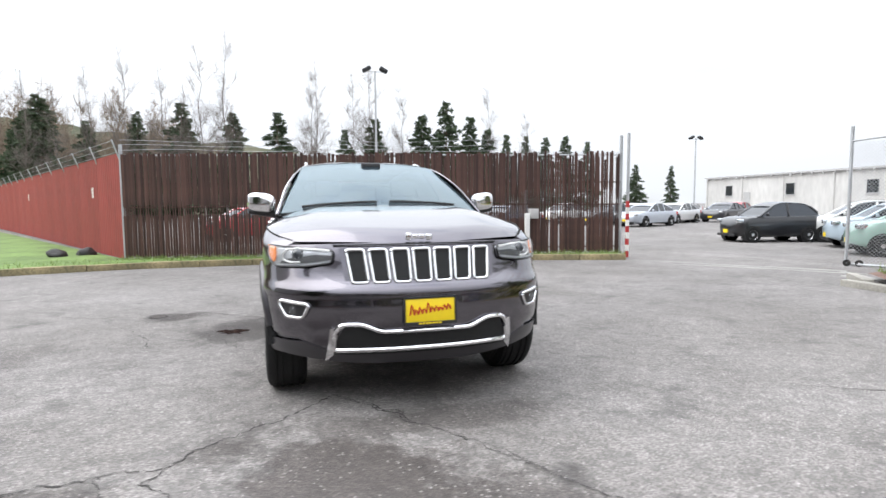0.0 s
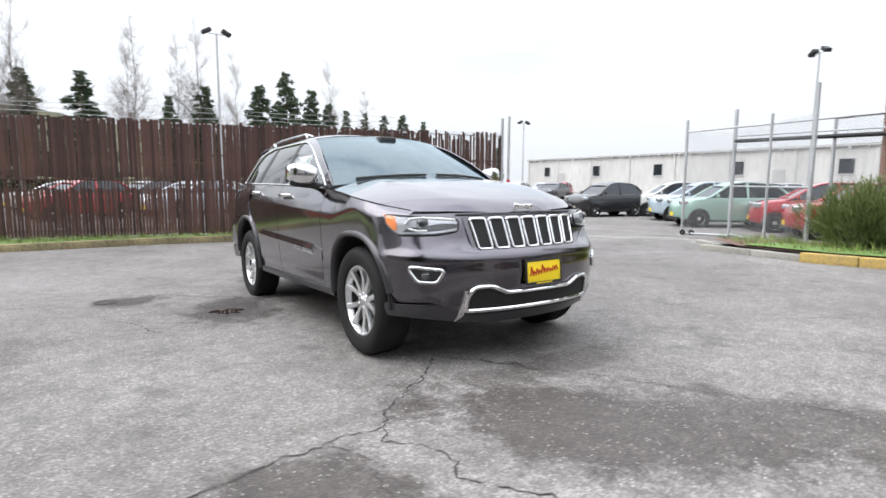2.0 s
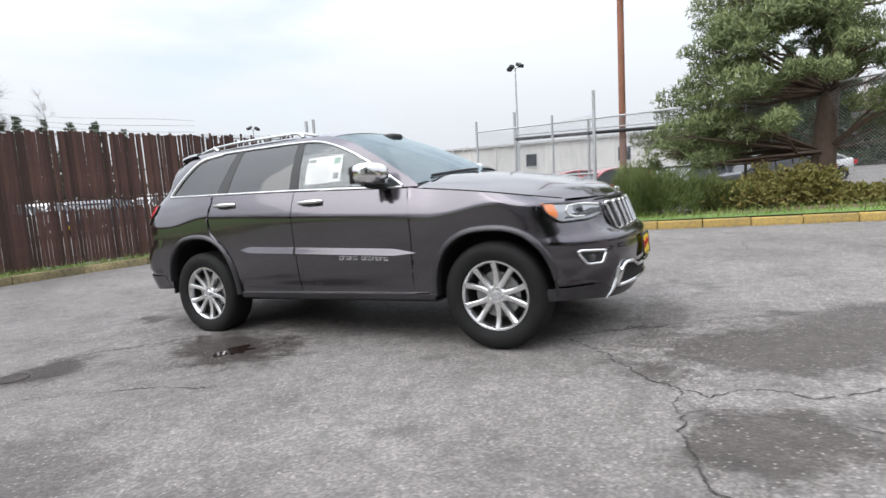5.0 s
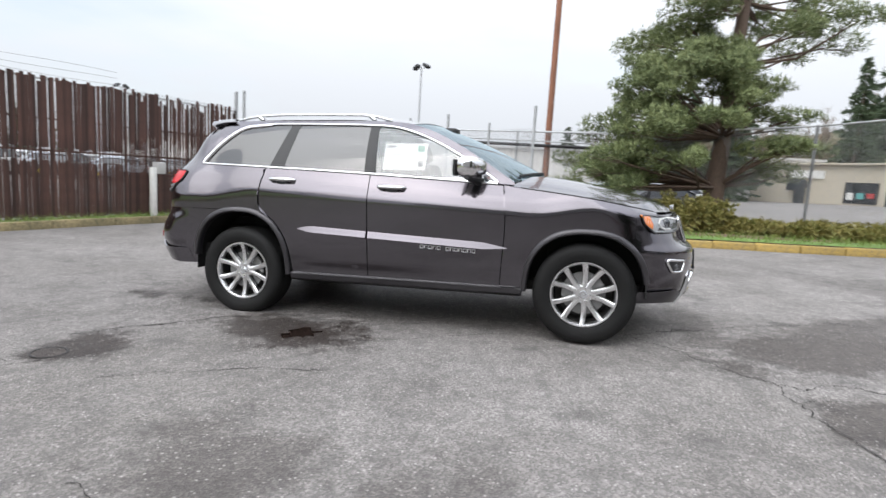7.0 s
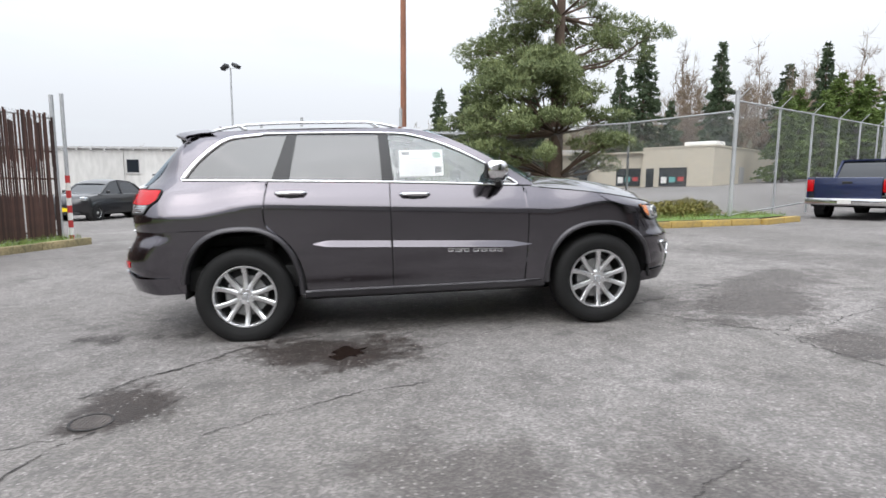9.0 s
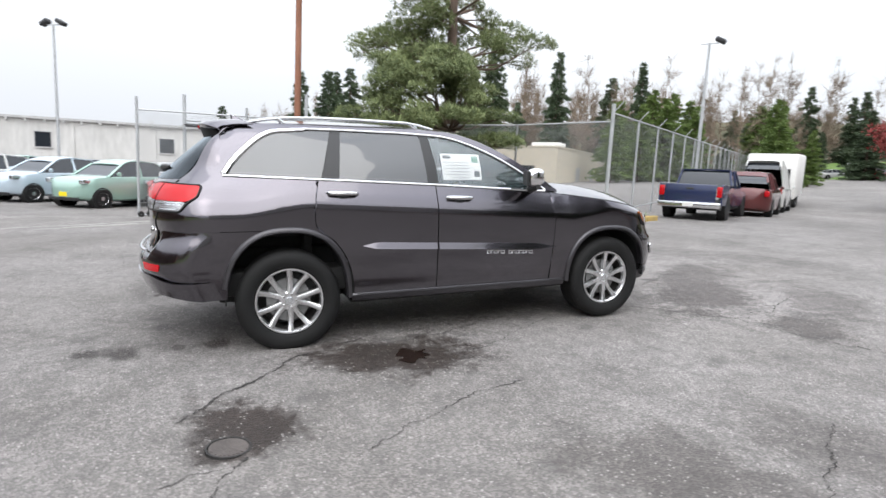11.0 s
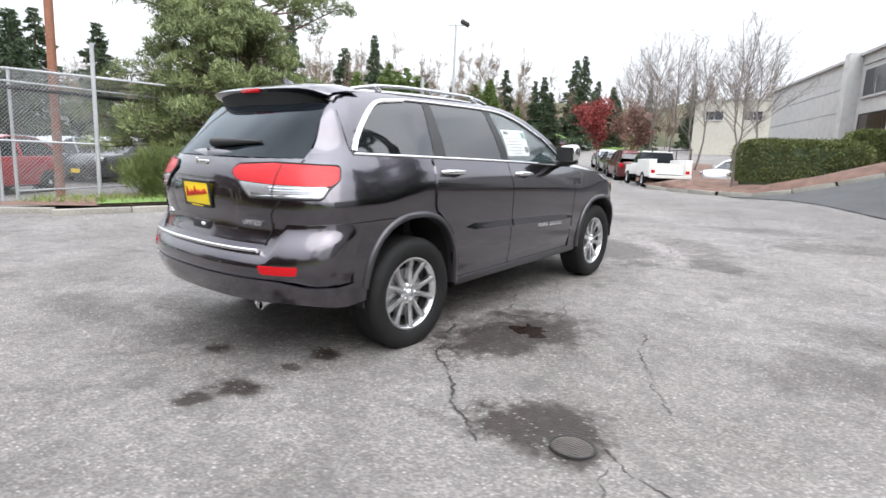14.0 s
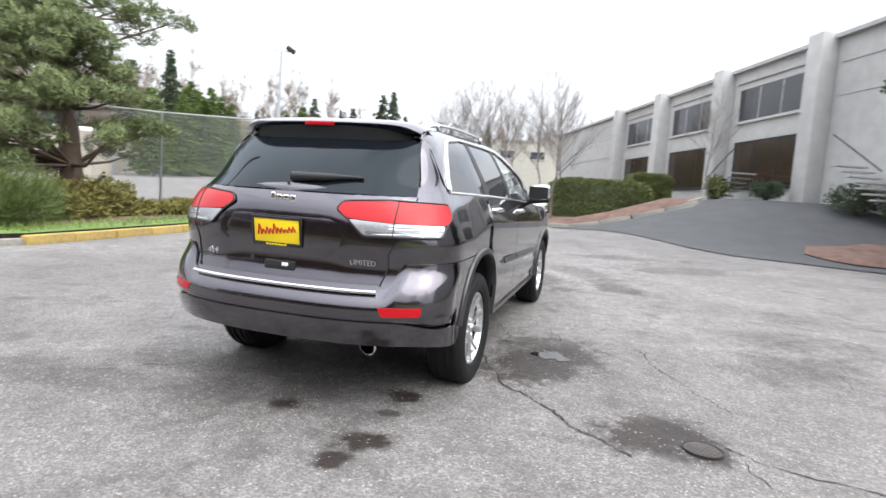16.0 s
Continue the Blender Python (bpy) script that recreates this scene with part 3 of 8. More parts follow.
def lin(a, c, n):
    return [a + (c - a) * i / (n - 1) for i in range(n)]


slat_fence()


def red_fence():
    own = thing("red_fence", Matrix.Identity(4), "faded red sheet-metal fence with barbed wire on top", "fence", kind="structure")
    a, c = FENCE_A, (-22.0, 42.5)
    n = math.dist(a, c)
    ux, uy = (c[0] - a[0]) / n, (c[1] - a[1]) / n
    h = math.atan2(uy, ux)
    d = 0.06
    bm = bmesh.new()
    wv = [(2.4 * i / 48, 0.012 * (1 if (i // 2) % 2 else -1)) for i in range(49)]
    top = [bm.verts.new((x, y, 2.72)) for x, y in wv]
    bot = [bm.verts.new((x, y, 0.0)) for x, y in wv]
    back = [bm.verts.new((x, y + 0.004, 2.72)) for x, y in wv]
    for i in range(48):
        bm.faces.new((top[i], top[i + 1], bot[i + 1], bot[i]))
        bm.faces.new((top[i + 1], top[i], back[i], back[i + 1]))
    me = finish("sheet", bm, M["slat_red"])
    while d < n:
        x, y = a[0] + ux * d, a[1] + uy * d
        ob = new("sheet", me)
        ob.parent = own
        ob.matrix_world = Matrix.Translation((x, y, ground_z(x, y) + 0.12)) @ Matrix.Rotation(h, 4, "Z")
        bm = bmesh.new()
        z = ground_z(x, y)
        tube(bm, [(x, y, z + 2.7), (x - 0.1, y - 0.2, z + 3.15)], 0.02, 6)
        part("wire_arm", bm, M["galv"], own)
        d += 2.4
    for k in range(3):
        bm = bmesh.new()
        tube(bm, [(a[0] + ux * d - 0.03 * k - 0.03, a[1] + uy * d - 0.06 * k - 0.07, -0.17 + 2.85 + 0.14 * k) for d in lin(0, n, 20)], 0.005, 5)
        part("barbed_wire", bm, M["galv"], own)
    for d, z in ((3.2, 1.72), (16.0, 1.75)):
        x, y = a[0] + ux * d + 0.05, a[1] + uy * d - 0.03
        bm = bmesh.new()
        box(bm, -0.12, 0.12, -0.04, -0.028, z - 0.15, z + 0.15, 0, Matrix.Translation((x, y, 0)) @ Matrix.Rotation(h + math.pi, 4, "Z"))
        part("notice", bm, M["white"], own, "small white notice")
    return own


red_fence()


# ---- chain-link fences, gate ----
def chain_run(own, pts, high, top_rail=True, arms=False, post_every=3.0, mid=False):
    for a, c in zip(pts, pts[1:]):
        n = math.dist(a, c)
        h = math.atan2(c[1] - a[1], c[0] - a[0])
        za, zc = ground_z(*a) + 0.12, ground_z(*c) + 0.12
        k = max(1, int(round(n / post_every)))
        for i in range(k + 1):
            x, y = a[0] + (c[0] - a[0]) * i / k, a[1] + (c[1] - a[1]) * i / k
            z = za + (zc - za) * i / k
            bm = bmesh.new()
            tube(bm, [(x, y, z - 0.3), (x, y, z + high + 0.03)], 0.035, 8)
            if arms:
                tube(bm, [(x, y, z + high), (x + 0.28 * math.cos(h - 1.2), y + 0.28 * math.sin(h - 1.2), z + high + 0.33)], 0.016, 6)
            part("post", bm, M["galv"], own, "galvanised post", 60)
        for zz in ([high] if top_rail else []) + ([high * 0.9] if mid else []) + [0.08]:
            bm = bmesh.new()
            tube(bm, [(a[0], a[1], za + zz), (c[0], c[1], zc + zz)], 0.022, 8)
            part("rail", bm, M["galv"], own, "", 60)
        me = bpy.data.meshes.new("wire_mesh")
        me.from_pydata([(0, 0, 0.05), (n, 0, zc - za + 0.05), (n, 0, zc - za + high), (0, 0, high)], [], [(0, 1, 2, 3)])
        me.materials.append(M["wire"])
        ob = new("wire_mesh", me)
        ob.parent = own
        ob.matrix_world = Matrix.Translation((a[0], a[1], za)) @ Matrix.Rotation(h, 4, "Z")


ROAD = Vector((0.52, -0.854, 0))
CORNER = (8.05, -8.68)
road_fence = thing("chain_link_fence", Matrix.Identity(4), "tall galvanised chain-link fence with wire arms along the road", "fence", kind="structure")
chain_run(road_fence, [CORNER, (CORNER[0] + 64 * 0.575, CORNER[1] - 64 * 0.818)], 3.0, arms=True, post_every=3.2)
bed_fence = thing("chain_link_fence", Matrix.Identity(4), "galvanised chain-link fence behind the planting bed", "fence", kind="structure")
chain_run(bed_fence, [CORNER, (10.6, -7.0), (12.2, -3.4), (11.9, 0.6)], 2.75)
bm = bmesh.new()
tube(bm, [(*CORNER, ground_z(*CORNER) - 0.3), (*CORNER, 3.62)], 0.055, 10)
part("corner_post", bm, M["galv"], road_fence, "thick galvanised corner post", 60)


def gate():
    own = thing("sliding_gate", Matrix.Identity(4), "galvanised sliding chain-link gate standing open", "gate", kind="structure")
    a = (11.24, 3.83)
    zg = -0.15
    for x, y, hgt, r in ((11.24, 3.83, 3.1, 0.035), (11.64, 2.74, 3.3, 0.045), (9.14, -0.12, 3.3, 0.04), (10.3, 1.22, 2.95, 0.03)):
        bm = bmesh.new()
        tube(bm, [(x, y, ground_z(x, y) - 0.2), (x, y, zg + hgt)], r, 10)
        part("post", bm, M["galv"], own, "galvanised post", 60)
    for p, q, z, r, m in (((11.64, 2.74), (12.3, -4.0), 2.5, 0.05, "black"), (a, (10.2, -2.0), 2.78, 0.022, "galv"), ((11.64, 2.74), (12.0, -3.0), 2.62, 0.02, "galv"), (a, (11.64, 2.74), 0.06, 0.03, "galv"), ((11.64, 2.74), (9.14, -0.12), 0.1, 0.03, "galv"), ((11.64, 2.74), (9.14, -0.12), 1.35, 0.02, "galv")):
        bm = bmesh.new()
        tube(bm, [(*p, zg + z), (*q, zg + z)], r, 8)
        part("rail", bm, M[m], own, "", 60)
    for p, q in ((a, (11.64, 2.74)), ((11.64, 2.74), (9.14, -0.12))):
        n, h = math.dist(p, q), math.atan2(q[1] - p[1], q[0] - p[0])
        me = bpy.data.meshes.new("wire_mesh")
        me.from_pydata([(0, 0, 0.08), (n, 0, 0.08), (n, 0, 2.75), (0, 0, 2.75)], [], [(0, 1, 2, 3)])
        me.materials.append(M["wire"])
        ob = new("wire_mesh", me)
        ob.parent = own
        ob.matrix_world = Matrix.Translation((p[0], p[1], zg)) @ Matrix.Rotation(h, 4, "Z")
    for x, y in ((11.2, 3.78), (11.33, 3.6)):
        bm = bmesh.new()
        lathe(bm, [(0.02, -0.02), (0.075, -0.025), (0.075, 0.025), (0.02, 0.02)], 16, "x", Matrix.Translation((x, y, ground_z(x, y) + 0.075)) @ Matrix.Rotation(0.6, 4, "Z"))
        part("gate_roller", bm, M["iron"], own, "", 40)
    return own


gate()

# striped end post of the slatted fence
for off in (0.0, 0.55):
    kerb("gutter", [(7.75 - 0.3 * off, 6.75 - off), (9.9 - 0.8 * off, 3.0 - 0.5 * off), (8.9 - off, 1.5 - 0.3 * off)], M["gutter"], "flush pale concrete gutter stones across the gateway", 0.012, 0.13, 1.5)
bp_ = thing("striped_post", Matrix.Translation((8.12, 7.52, ground_z(8.1, 7.5))), "red and white striped steel gate post", "post", kind="structure")
M["stripe_red"] = mat("red_band", (0.42, 0.03, 0.03), 0.6, var=0.2, scale=10)
for k in range(9):
    bm = bmesh.new()
    tube(bm, [(0, 0, 0.0 + 0.17 * k), (0, 0, 0.17 * (k + 1))], 0.05, 12)
    part("band", bm, M["white"] if k % 2 else M["stripe_red"], bp_, "red band" if k % 2 == 0 else "white band", 60)
bm = bmesh.new()
tube(bm, [(0, 0, 1.53), (0, 0, 3.35)], 0.04, 10)
part("pole", bm, M["galv"], bp_, "galvanised upper pole", 60)
# keypad on a white post by the fence
kp = thing("keypad_post", Matrix.Translation((5.35, 7.95, ground_z(5.3, 7.9) + 0.1)), "white steel post with a small grey gate keypad", "keypad")
bm = bmesh.new()
box(bm, -0.06, 0.06, -0.05, 0.05, 0, 1.12, 0.01)
part("post", bm, M["white"], kp, "", 40)
bm = bmesh.new()
box(bm, 0.06, 0.3, -0.09, 0.09, 0.98, 1.24, 0.02)
part("keypad_box", bm, M["office"], kp, "grey keypad box", 40)


# ---- poles and floodlights ----
def light_pole(x, y, top, label, heads=2, rust=False, turn=0.0, r=0.09, split=0.5):
    z = ground_z(x, y)
    own = thing("light_pole", Matrix.Translation((x, y, z)) @ Matrix.Rotation(turn, 4, "Z"), label, "street lamp")
    bm = bmesh.new()
    tube(bm, [(0, 0, -0.2), (0, 0, (top - z) * split), (0, 0, top - z)], [r, r * 0.85, r * 0.6], 10)
    part("pole", bm, M["rust" if rust else "galv"], own, "", 60)
    bm = bmesh.new()
    tube(bm, [(-0.45, 0, top - z - 0.05), (0.45, 0, top - z - 0.05)], 0.03, 6)
    part("cross_arm", bm, M["galv"], own, "", 60)
    for k in range(heads):
        s = -1 if k == 0 else 1
        bm = bmesh.new()
        box(bm, -0.28, 0.28, -0.2, 0.2, -0.12, 0.12, 0.05, Matrix.Translation((s * 0.55, 0, top - z + 0.08)) @ Matrix.Rotation(radians(28 * s), 4, "Y"))
        part("floodlight", bm, M["black"], own, "dark floodlight head", 40)
    return own


light_pole(4.9, 30.3, 9.9, "tall lamp pole with two dark floodlights", r=0.09)
light_pole(35.5, 10.85, 9.2, "tall grey lamp pole with two floodlights", turn=1.0)
light_pole(18.5, -23.4, 9.35, "tall lamp pole with one floodlight behind the fence", heads=1, turn=0.6, r=0.1)
light_pole(40.5, 42.8, 8.0, "tall grey lamp pole with two floodlights")
bm = bmesh.new()
z = ground_z(12.1, -0.31)
tube(bm, [(12.2, -0.31, z - 0.3), (12.1, -0.31, z + 6), (12.02, -0.31, z + 13)], [0.10, 0.09, 0.08], 14)
solid("flag_pole", bm, M["rust"], "tall rusty brown steel pole in the bed", "pole", smooth=60)


# ---- buildings ----
def window(own, m, w, h, pane, frame_m, bars=1, sill=True):
    """A window in a wall: frame, sill and panes. m puts its lower left corner; x along the wall, y into it."""
    wn_ = new("window")
    wn_.parent = own
    bm = bmesh.new()
    f = 0.06
    for x0, x1, z0, z1 in ((0, w, 0, f), (0, w, h - f, h), (0, f, f, h - f), (w - f, w, f, h - f)):
        box(bm, x0, x1, -0.04, 0.1, z0, z1, 0, m)
    for k in range(1, bars):
        box(bm, w * k / bars - 0.025, w * k / bars + 0.025, -0.03, 0.1, f, h - f, 0, m)
    part("frame", bm, frame_m, wn_)
    for k in range(bars):
        bm = bmesh.new()
        box(bm, w * k / bars + 0.03, w * (k + 1) / bars - 0.03, -0.022, -0.008, f, h - f, 0, m)
        part("pane", bm, pane, wn_)
    if sill:
        bm = bmesh.new()
        box(bm, -0.05, w + 0.05, -0.1, 0.0, -0.08, -0.005, 0, m)
        part("sill", bm, frame_m, wn_)


def warehouse():
    a, c, h, dp = (60.5, 63.5), (55.0, -24.0), 5.0, 22.0
    n = math.dist(a, c)
    m = Matrix.Translation((*a, -0.2)) @ Matrix.Rotation(math.atan2(c[1] - a[1], c[0] - a[0]), 4, "Z")
    own = thing("warehouse", m, "long low white metal warehouse behind the car lot", "building")
    bm = bmesh.new()
    box(bm, 0, n, 0, dp, 0, h)
    x = 0.0
    while x < n:
        box(bm, x, x + 0.25, -0.12, 0, 0, h)
        x += 7.0
    part("wall", bm, M["wall_white"], own, "")
    bm = bmesh.new()
    box(bm, -0.2, n + 0.2, -0.3, dp, h, h + 0.22)
    part("roof", bm, M["office_d"], own, "grey parapet")
    bm = bmesh.new()
    box(bm, 0, 0.18, -0.4, -0.28, h - 0.25, h + 0.05)
    me = finish("eaves_bracket", bm, M["office_d"])
    x = 0.4
    while x < n:
        ob = new("eaves_bracket", me)
        ob.parent = own
        ob.location = (x, 0, 0)
        x += 1.5
    for k in range(8):
        window(own, Matrix.Translation((4.0 + 10.5 * k, -0.02, 2.4)), 1.4, 1.5, M["pane"], M["office_d"], 1)
    for x in (7.5, 40):
        bm = bmesh.new()
        box(bm, x, x + 1.2, -0.06, 0, 0, 2.9)
        part("door", bm, M["office_d"], own, "grey metal door")
    return own


warehouse()


def shop_building():
    """The beige unit beyond the fence: two bays of windows, sign, roof unit."""
    a, c, h = (64.4, -11.0), (40.1, -28.6), 3.6
    n = math.dist(a, c)
    m = Matrix.Translation((*a, 1.0)) @ Matrix.Rotation(math.atan2(c[1] - a[1], c[0] - a[0]), 4, "Z")
    own = thing("shop_building", m, "low beige industrial shop with glazed bays", "building")
    bm = bmesh.new()
    box(bm, 0, n - 6.6, 0.4, 17, -0.6, h - 0.35)
    box(bm, n - 6.6, n, 0, 17, -0.6, h)
    part("wall", bm, M["beige"], own)
    for x0, x1, z in ((-0.1, n - 6.6, h - 0.35), (n - 6.6, n + 0.08, h)):
        bm = bmesh.new()
        box(bm, x0, x1, -0.06, 17.06, z, z + 0.14)
        part("roof_edge", bm, M["beige"], own, "")
    for x in BAYS:
        window(own, Matrix.Translation((x, -0.02 if x > n - 6.6 else 0.38, 0.05)), 2.6, 1.75, M["pane"], M["black"], 4, False)
        for k, key in enumerate(("white", "poster", "stripe_red")):
            bm = bmesh.new()
            box(bm, x + 0.2 + 0.8 * k, x + 0.75 + 0.8 * k, -0.06 if x > n - 6.6 else 0.34, -0.045 if x > n - 6.6 else 0.355, 0.35 + 0.1 * k, 0.95)
            part("poster", bm, M[key], own, "small bright poster in the window")
    for x, w in ((n - 6.2, 0.75), (n - 14.0, 1.0)):
        bm = bmesh.new()
        box(bm, x, x + w, -0.07 if x > n - 6.6 else 0.33, 0.4, -0.3, 1.75)
        part("door", bm, M["pane"], own, "dark glazed door")
    bm = bmesh.new()
    box(bm, n - 14.6, n - 11.4, 0.25, 0.4, 2.05, 2.75)
    part("sign", bm, M["white"], own, "pale blank shop sign")
    bm = bmesh.new()
    box(bm, n - 3.6, n - 0.6, 2, 4, h + 0.1, h + 0.62, 0.1)
    part("roof_unit", bm, M["white"], own, "white rooftop unit", 40)
    bm = bmesh.new()
    prism(bm, [(0, 1.9), (0.9, 1.6), (0.9, 1.5), (0, 0.9)], 1.6, Matrix.Translation((n - 14.2, -0.5, 0)) @ Matrix.Rotation(radians(90), 4, "Z") @ Matrix.Translation((0, -1.6, 0)))
    part("awning", bm, M["pane"], own, "dark green awning over the door")
    for y in (6.0, 11.0):
        bm = bmesh.new()
        box(bm, n - 0.02, n + 0.05, y, y + 1.2, -0.3, 1.9)
        part("side_door", bm, M["office_d"], own, "grey side door")
    return own


M["poster"] = mat("teal_poster", (0.1, 0.35, 0.34), 0.6)
BAYS = (20.4, 25.1)
shop_building()


M["cream"] = mat("cream_wall", (0.45, 0.43, 0.37), 0.8, var=0.15, scale=0.7)
M["faded_red"] = mat("faded_red_notice", (0.42, 0.16, 0.15), 0.7)


def cream_building(x, y, turn):
    """The long cream wall beyond the bank."""
    own = thing("low_building", Matrix.Translation((x, y, ground_z(x, y) + 1.6)) @ Matrix.Rotation(turn, 4, "Z"), "low cream-walled building beyond the bank", "building")
    bm = bmesh.new()
    box(bm, -4.6, 10, 0, 10, -3, 5.6)
    part("wall", bm, M["cream"], own)
    bm = bmesh.new()
    box(bm, -4.8, 10.2, -0.2, 10.2, 5.6, 5.8)
    part("roof", bm, M["office_d"], own, "grey roof edge")
    for k in range(3):
        window(own, Matrix.Translation((-3.2 + 4.6 * k, -0.02, 3.0)), 2.2, 1.2, M["pane"], M["office_d"], 2)
    return own


def office():
    """Two-storey office of concrete panels: deep fins between bays of dark windows."""
    a, c = (-8.9, -16.2), (2.4, -42.0)
    n = math.dist(a, c)
    z0, top = 1.9, 8.1
    m = Matrix.Translation((*c, z0)) @ Matrix.Rotation(math.atan2(a[1] - c[1], a[0] - c[0]), 4, "Z")
    own = thing("office_building", m, "two-storey pale concrete office with deep fins and dark windows", "building")
    h = top - z0
    end = n + 24
    bm = bmesh.new()
    box(bm, -9, end, 0.9, 18, -1.5, h - 0.1)
    part("wall", bm, M["office"], own)
    bm = bmesh.new()
    box(bm, -9.05, end, 0.7, 18, h - 0.1, h + 0.05)
    part("roof", bm, M["office_d"], own)
    fins = [6.9 + 6.12 * k for k in range(4)]
    for x in fins:
        bm = bmesh.new()
        box(bm, x - 0.37, x + 0.37, 0.2, 0.9, -1.5, h + 0.12, 0.03)
        part("fin", bm, M["office"], own, "deep concrete fin", 30)
    for k in range(1, 4):
        x0 = fins[k] - 5.2
        window(own, Matrix.Translation((x0, 0.88, 3.75)), 4.3, 1.55, M["pane"], M["office_d"], 3)
        window(own, Matrix.Translation((x0, 0.88, 0.75)), 4.3, 2.1, M["pane_brown"], M["black"], 3)
        bm = bmesh.new()
        box(bm, x0 - 0.3, x0 + 4.7, 0.82, 0.9, 5.55, 5.62)
        part("panel_joint", bm, M["office_d"], own)
    for z in (3.2, 4.6):
        bm = bmesh.new()
        box(bm, -9, fins[0] - 0.5, 0.872, 0.9, z, z + 0.05)
        part("panel_joint", bm, M["office_d"], own)
    for z in (4.0, 5.2):
        bm = bmesh.new()
        box(bm, fins[3] + 0.6, end, 0.872, 0.9, z, z + 0.04)
        part("panel_joint", bm, M["office_d"], own)
    bm = bmesh.new()
    box(bm, fins[3] + 3.3, fins[3] + 3.55, 0.86, 0.9, 2.52, 2.76)
    part("notice", bm, M["faded_red"], own, "small faded red notice")
    # outside stairs with open risers
    for x in (fins[2] + 1.2, fins[3] + 2.4):
        st = new("stairs")
        st.parent = own
        for k in range(7):
            bm = bmesh.new()
            box(bm, x + 0.28 * k, x + 0.28 * k + 0.3, -0.6, 0.55, 0.1 + 0.19 * (6 - k if x > fins[3] else k), 0.15 + 0.19 * (6 - k if x > fins[3] else k))
            part("tread", bm, M["office_d"], st)
        bm = bmesh.new()
        r = [(x, -0.6, 1.0), (x + 2.0, -0.6, 2.3)] if x < fins[3] else [(x, -0.6, 2.3), (x + 2.0, -0.6, 1.0)]
        tube(bm, r, 0.025, 8)
        part("handrail", bm, M["black"], st, "black handrail", 60)
    return own


office()
cream_building(14.0, -78.0, radians(190))


# ---- the parked car in the middle ----
SLOPE = math.atan(0.0367)
CAR = Matrix.Rotation(-SLOPE, 4, "X")
M["paint"] = paint("dark_grey_metallic_paint", (0.094, 0.086, 0.100), 1.0, 0.18, coat_ior=1.6)
M["flare"] = paint("dark_grey_trim_paint", (0.05, 0.047, 0.052), 0.6, 0.4, 0.5)
M["chrome"] = mat("chrome", (0.78, 0.78, 0.79), 0.08, 1.0)
M["rim"] = mat("polished_alloy", (0.80, 0.80, 0.81), 0.30, 1.0, var=0.06, scale=30)
M["barrel"] = mat("brake_dusted_alloy", (0.06, 0.058, 0.056), 0.55, 0.6, var=0.3, scale=20)
M["rubber"] = mat("tyre_rubber", (0.009, 0.009, 0.009), 0.7, var=0.3, scale=20, bump=0.3, bump_scale=90, spec=0.3)
M["under"] = mat("dark_underbody", (0.01, 0.01, 0.01), 0.8, var=0.2, scale=10)
M["glass"] = glass_mat("clear_car_glass", (0.10, 0.15, 0.16), 0.14, f0=0.06)
M["shield"] = glass_mat("windscreen_glass", (0.035, 0.055, 0.07), 0.55, f0=0.085, sheen=(0.84, 0.96, 1.0))
M["privacy"] = glass_mat("privacy_glass", (0.008, 0.009, 0.011), 0.92, f0=0.10)
M["rear_pane"] = glass_mat("dark_tailgate_glass", (0.008, 0.010, 0.013), 0.94, f0=0.022, sheen=(0.85, 0.94, 1.0))
M["lens"] = glass_mat("clear_lamp_cover", (0.7, 0.72, 0.75), 0.06, f0=0.04)
M["red_lens"] = mat("red_lamp_lens", (0.46, 0.003, 0.007), 0.22, coat=0.12, spec=0.35)
M["amber"] = mat("amber_lens", (0.75, 0.2, 0.02), 0.15, coat=1.0)
M["silver"] = mat("silver_reflector", (0.7, 0.72, 0.74), 0.2, 0.9)
M["lamp_in"] = mat("grey_lamp_reflector", (0.42, 0.43, 0.45), 0.28, 0.8)
M["clear"] = mat("clear_lamp_plastic", (0.42, 0.42, 0.44), 0.2, 0.5, var=0.35, scale=30, coat=1.0)
M["plate"] = mat("yellow_plate", (0.85, 0.62, 0.01), 0.45, var=0.05, scale=20)
M["ink"] = mat("red_ink", (0.45, 0.02, 0.01), 0.5)
M["letter"] = mat("bright_letter_metal", (0.75, 0.75, 0.76), 0.4, 0.25)
M["paper"] = mat("white_paper", (0.8, 0.8, 0.78), 0.7)
M["plate_ink"] = mat("green_ink", (0.08, 0.25, 0.16), 0.6)
M["pencil"] = mat("grey_print", (0.4, 0.4, 0.4), 0.7)
M["cloth"] = mat("grey_seat_leather", (0.10, 0.095, 0.09), 0.6, var=0.2, scale=20)
M["headliner"] = mat("pale_headliner", (0.42, 0.41, 0.39), 0.9)
HUB_Y, HUB_Z, HALF = 1.4575, 0.375, 0.945


def curve(table):
    """A smooth curve through (at, value) pairs."""
    xs, ys = np.array([a for a, _ in table], float), np.array([c for _, c in table], float)
    d = np.gradient(ys, xs)

    def f(x):
        x = min(max(x, xs[0]), xs[-1])
        i = min(max(int(np.searchsorted(xs, x)) - 1, 0), len(xs) - 2)
        h = xs[i + 1] - xs[i]
        t = (x - xs[i]) / h
        return float((2 * t**3 - 3 * t**2 + 1) * ys[i] + (t**3 - 2 * t**2 + t) * h * d[i] + (-2 * t**3 + 3 * t**2) * ys[i + 1] + (t**3 - t**2) * h * d[i + 1])

    return f


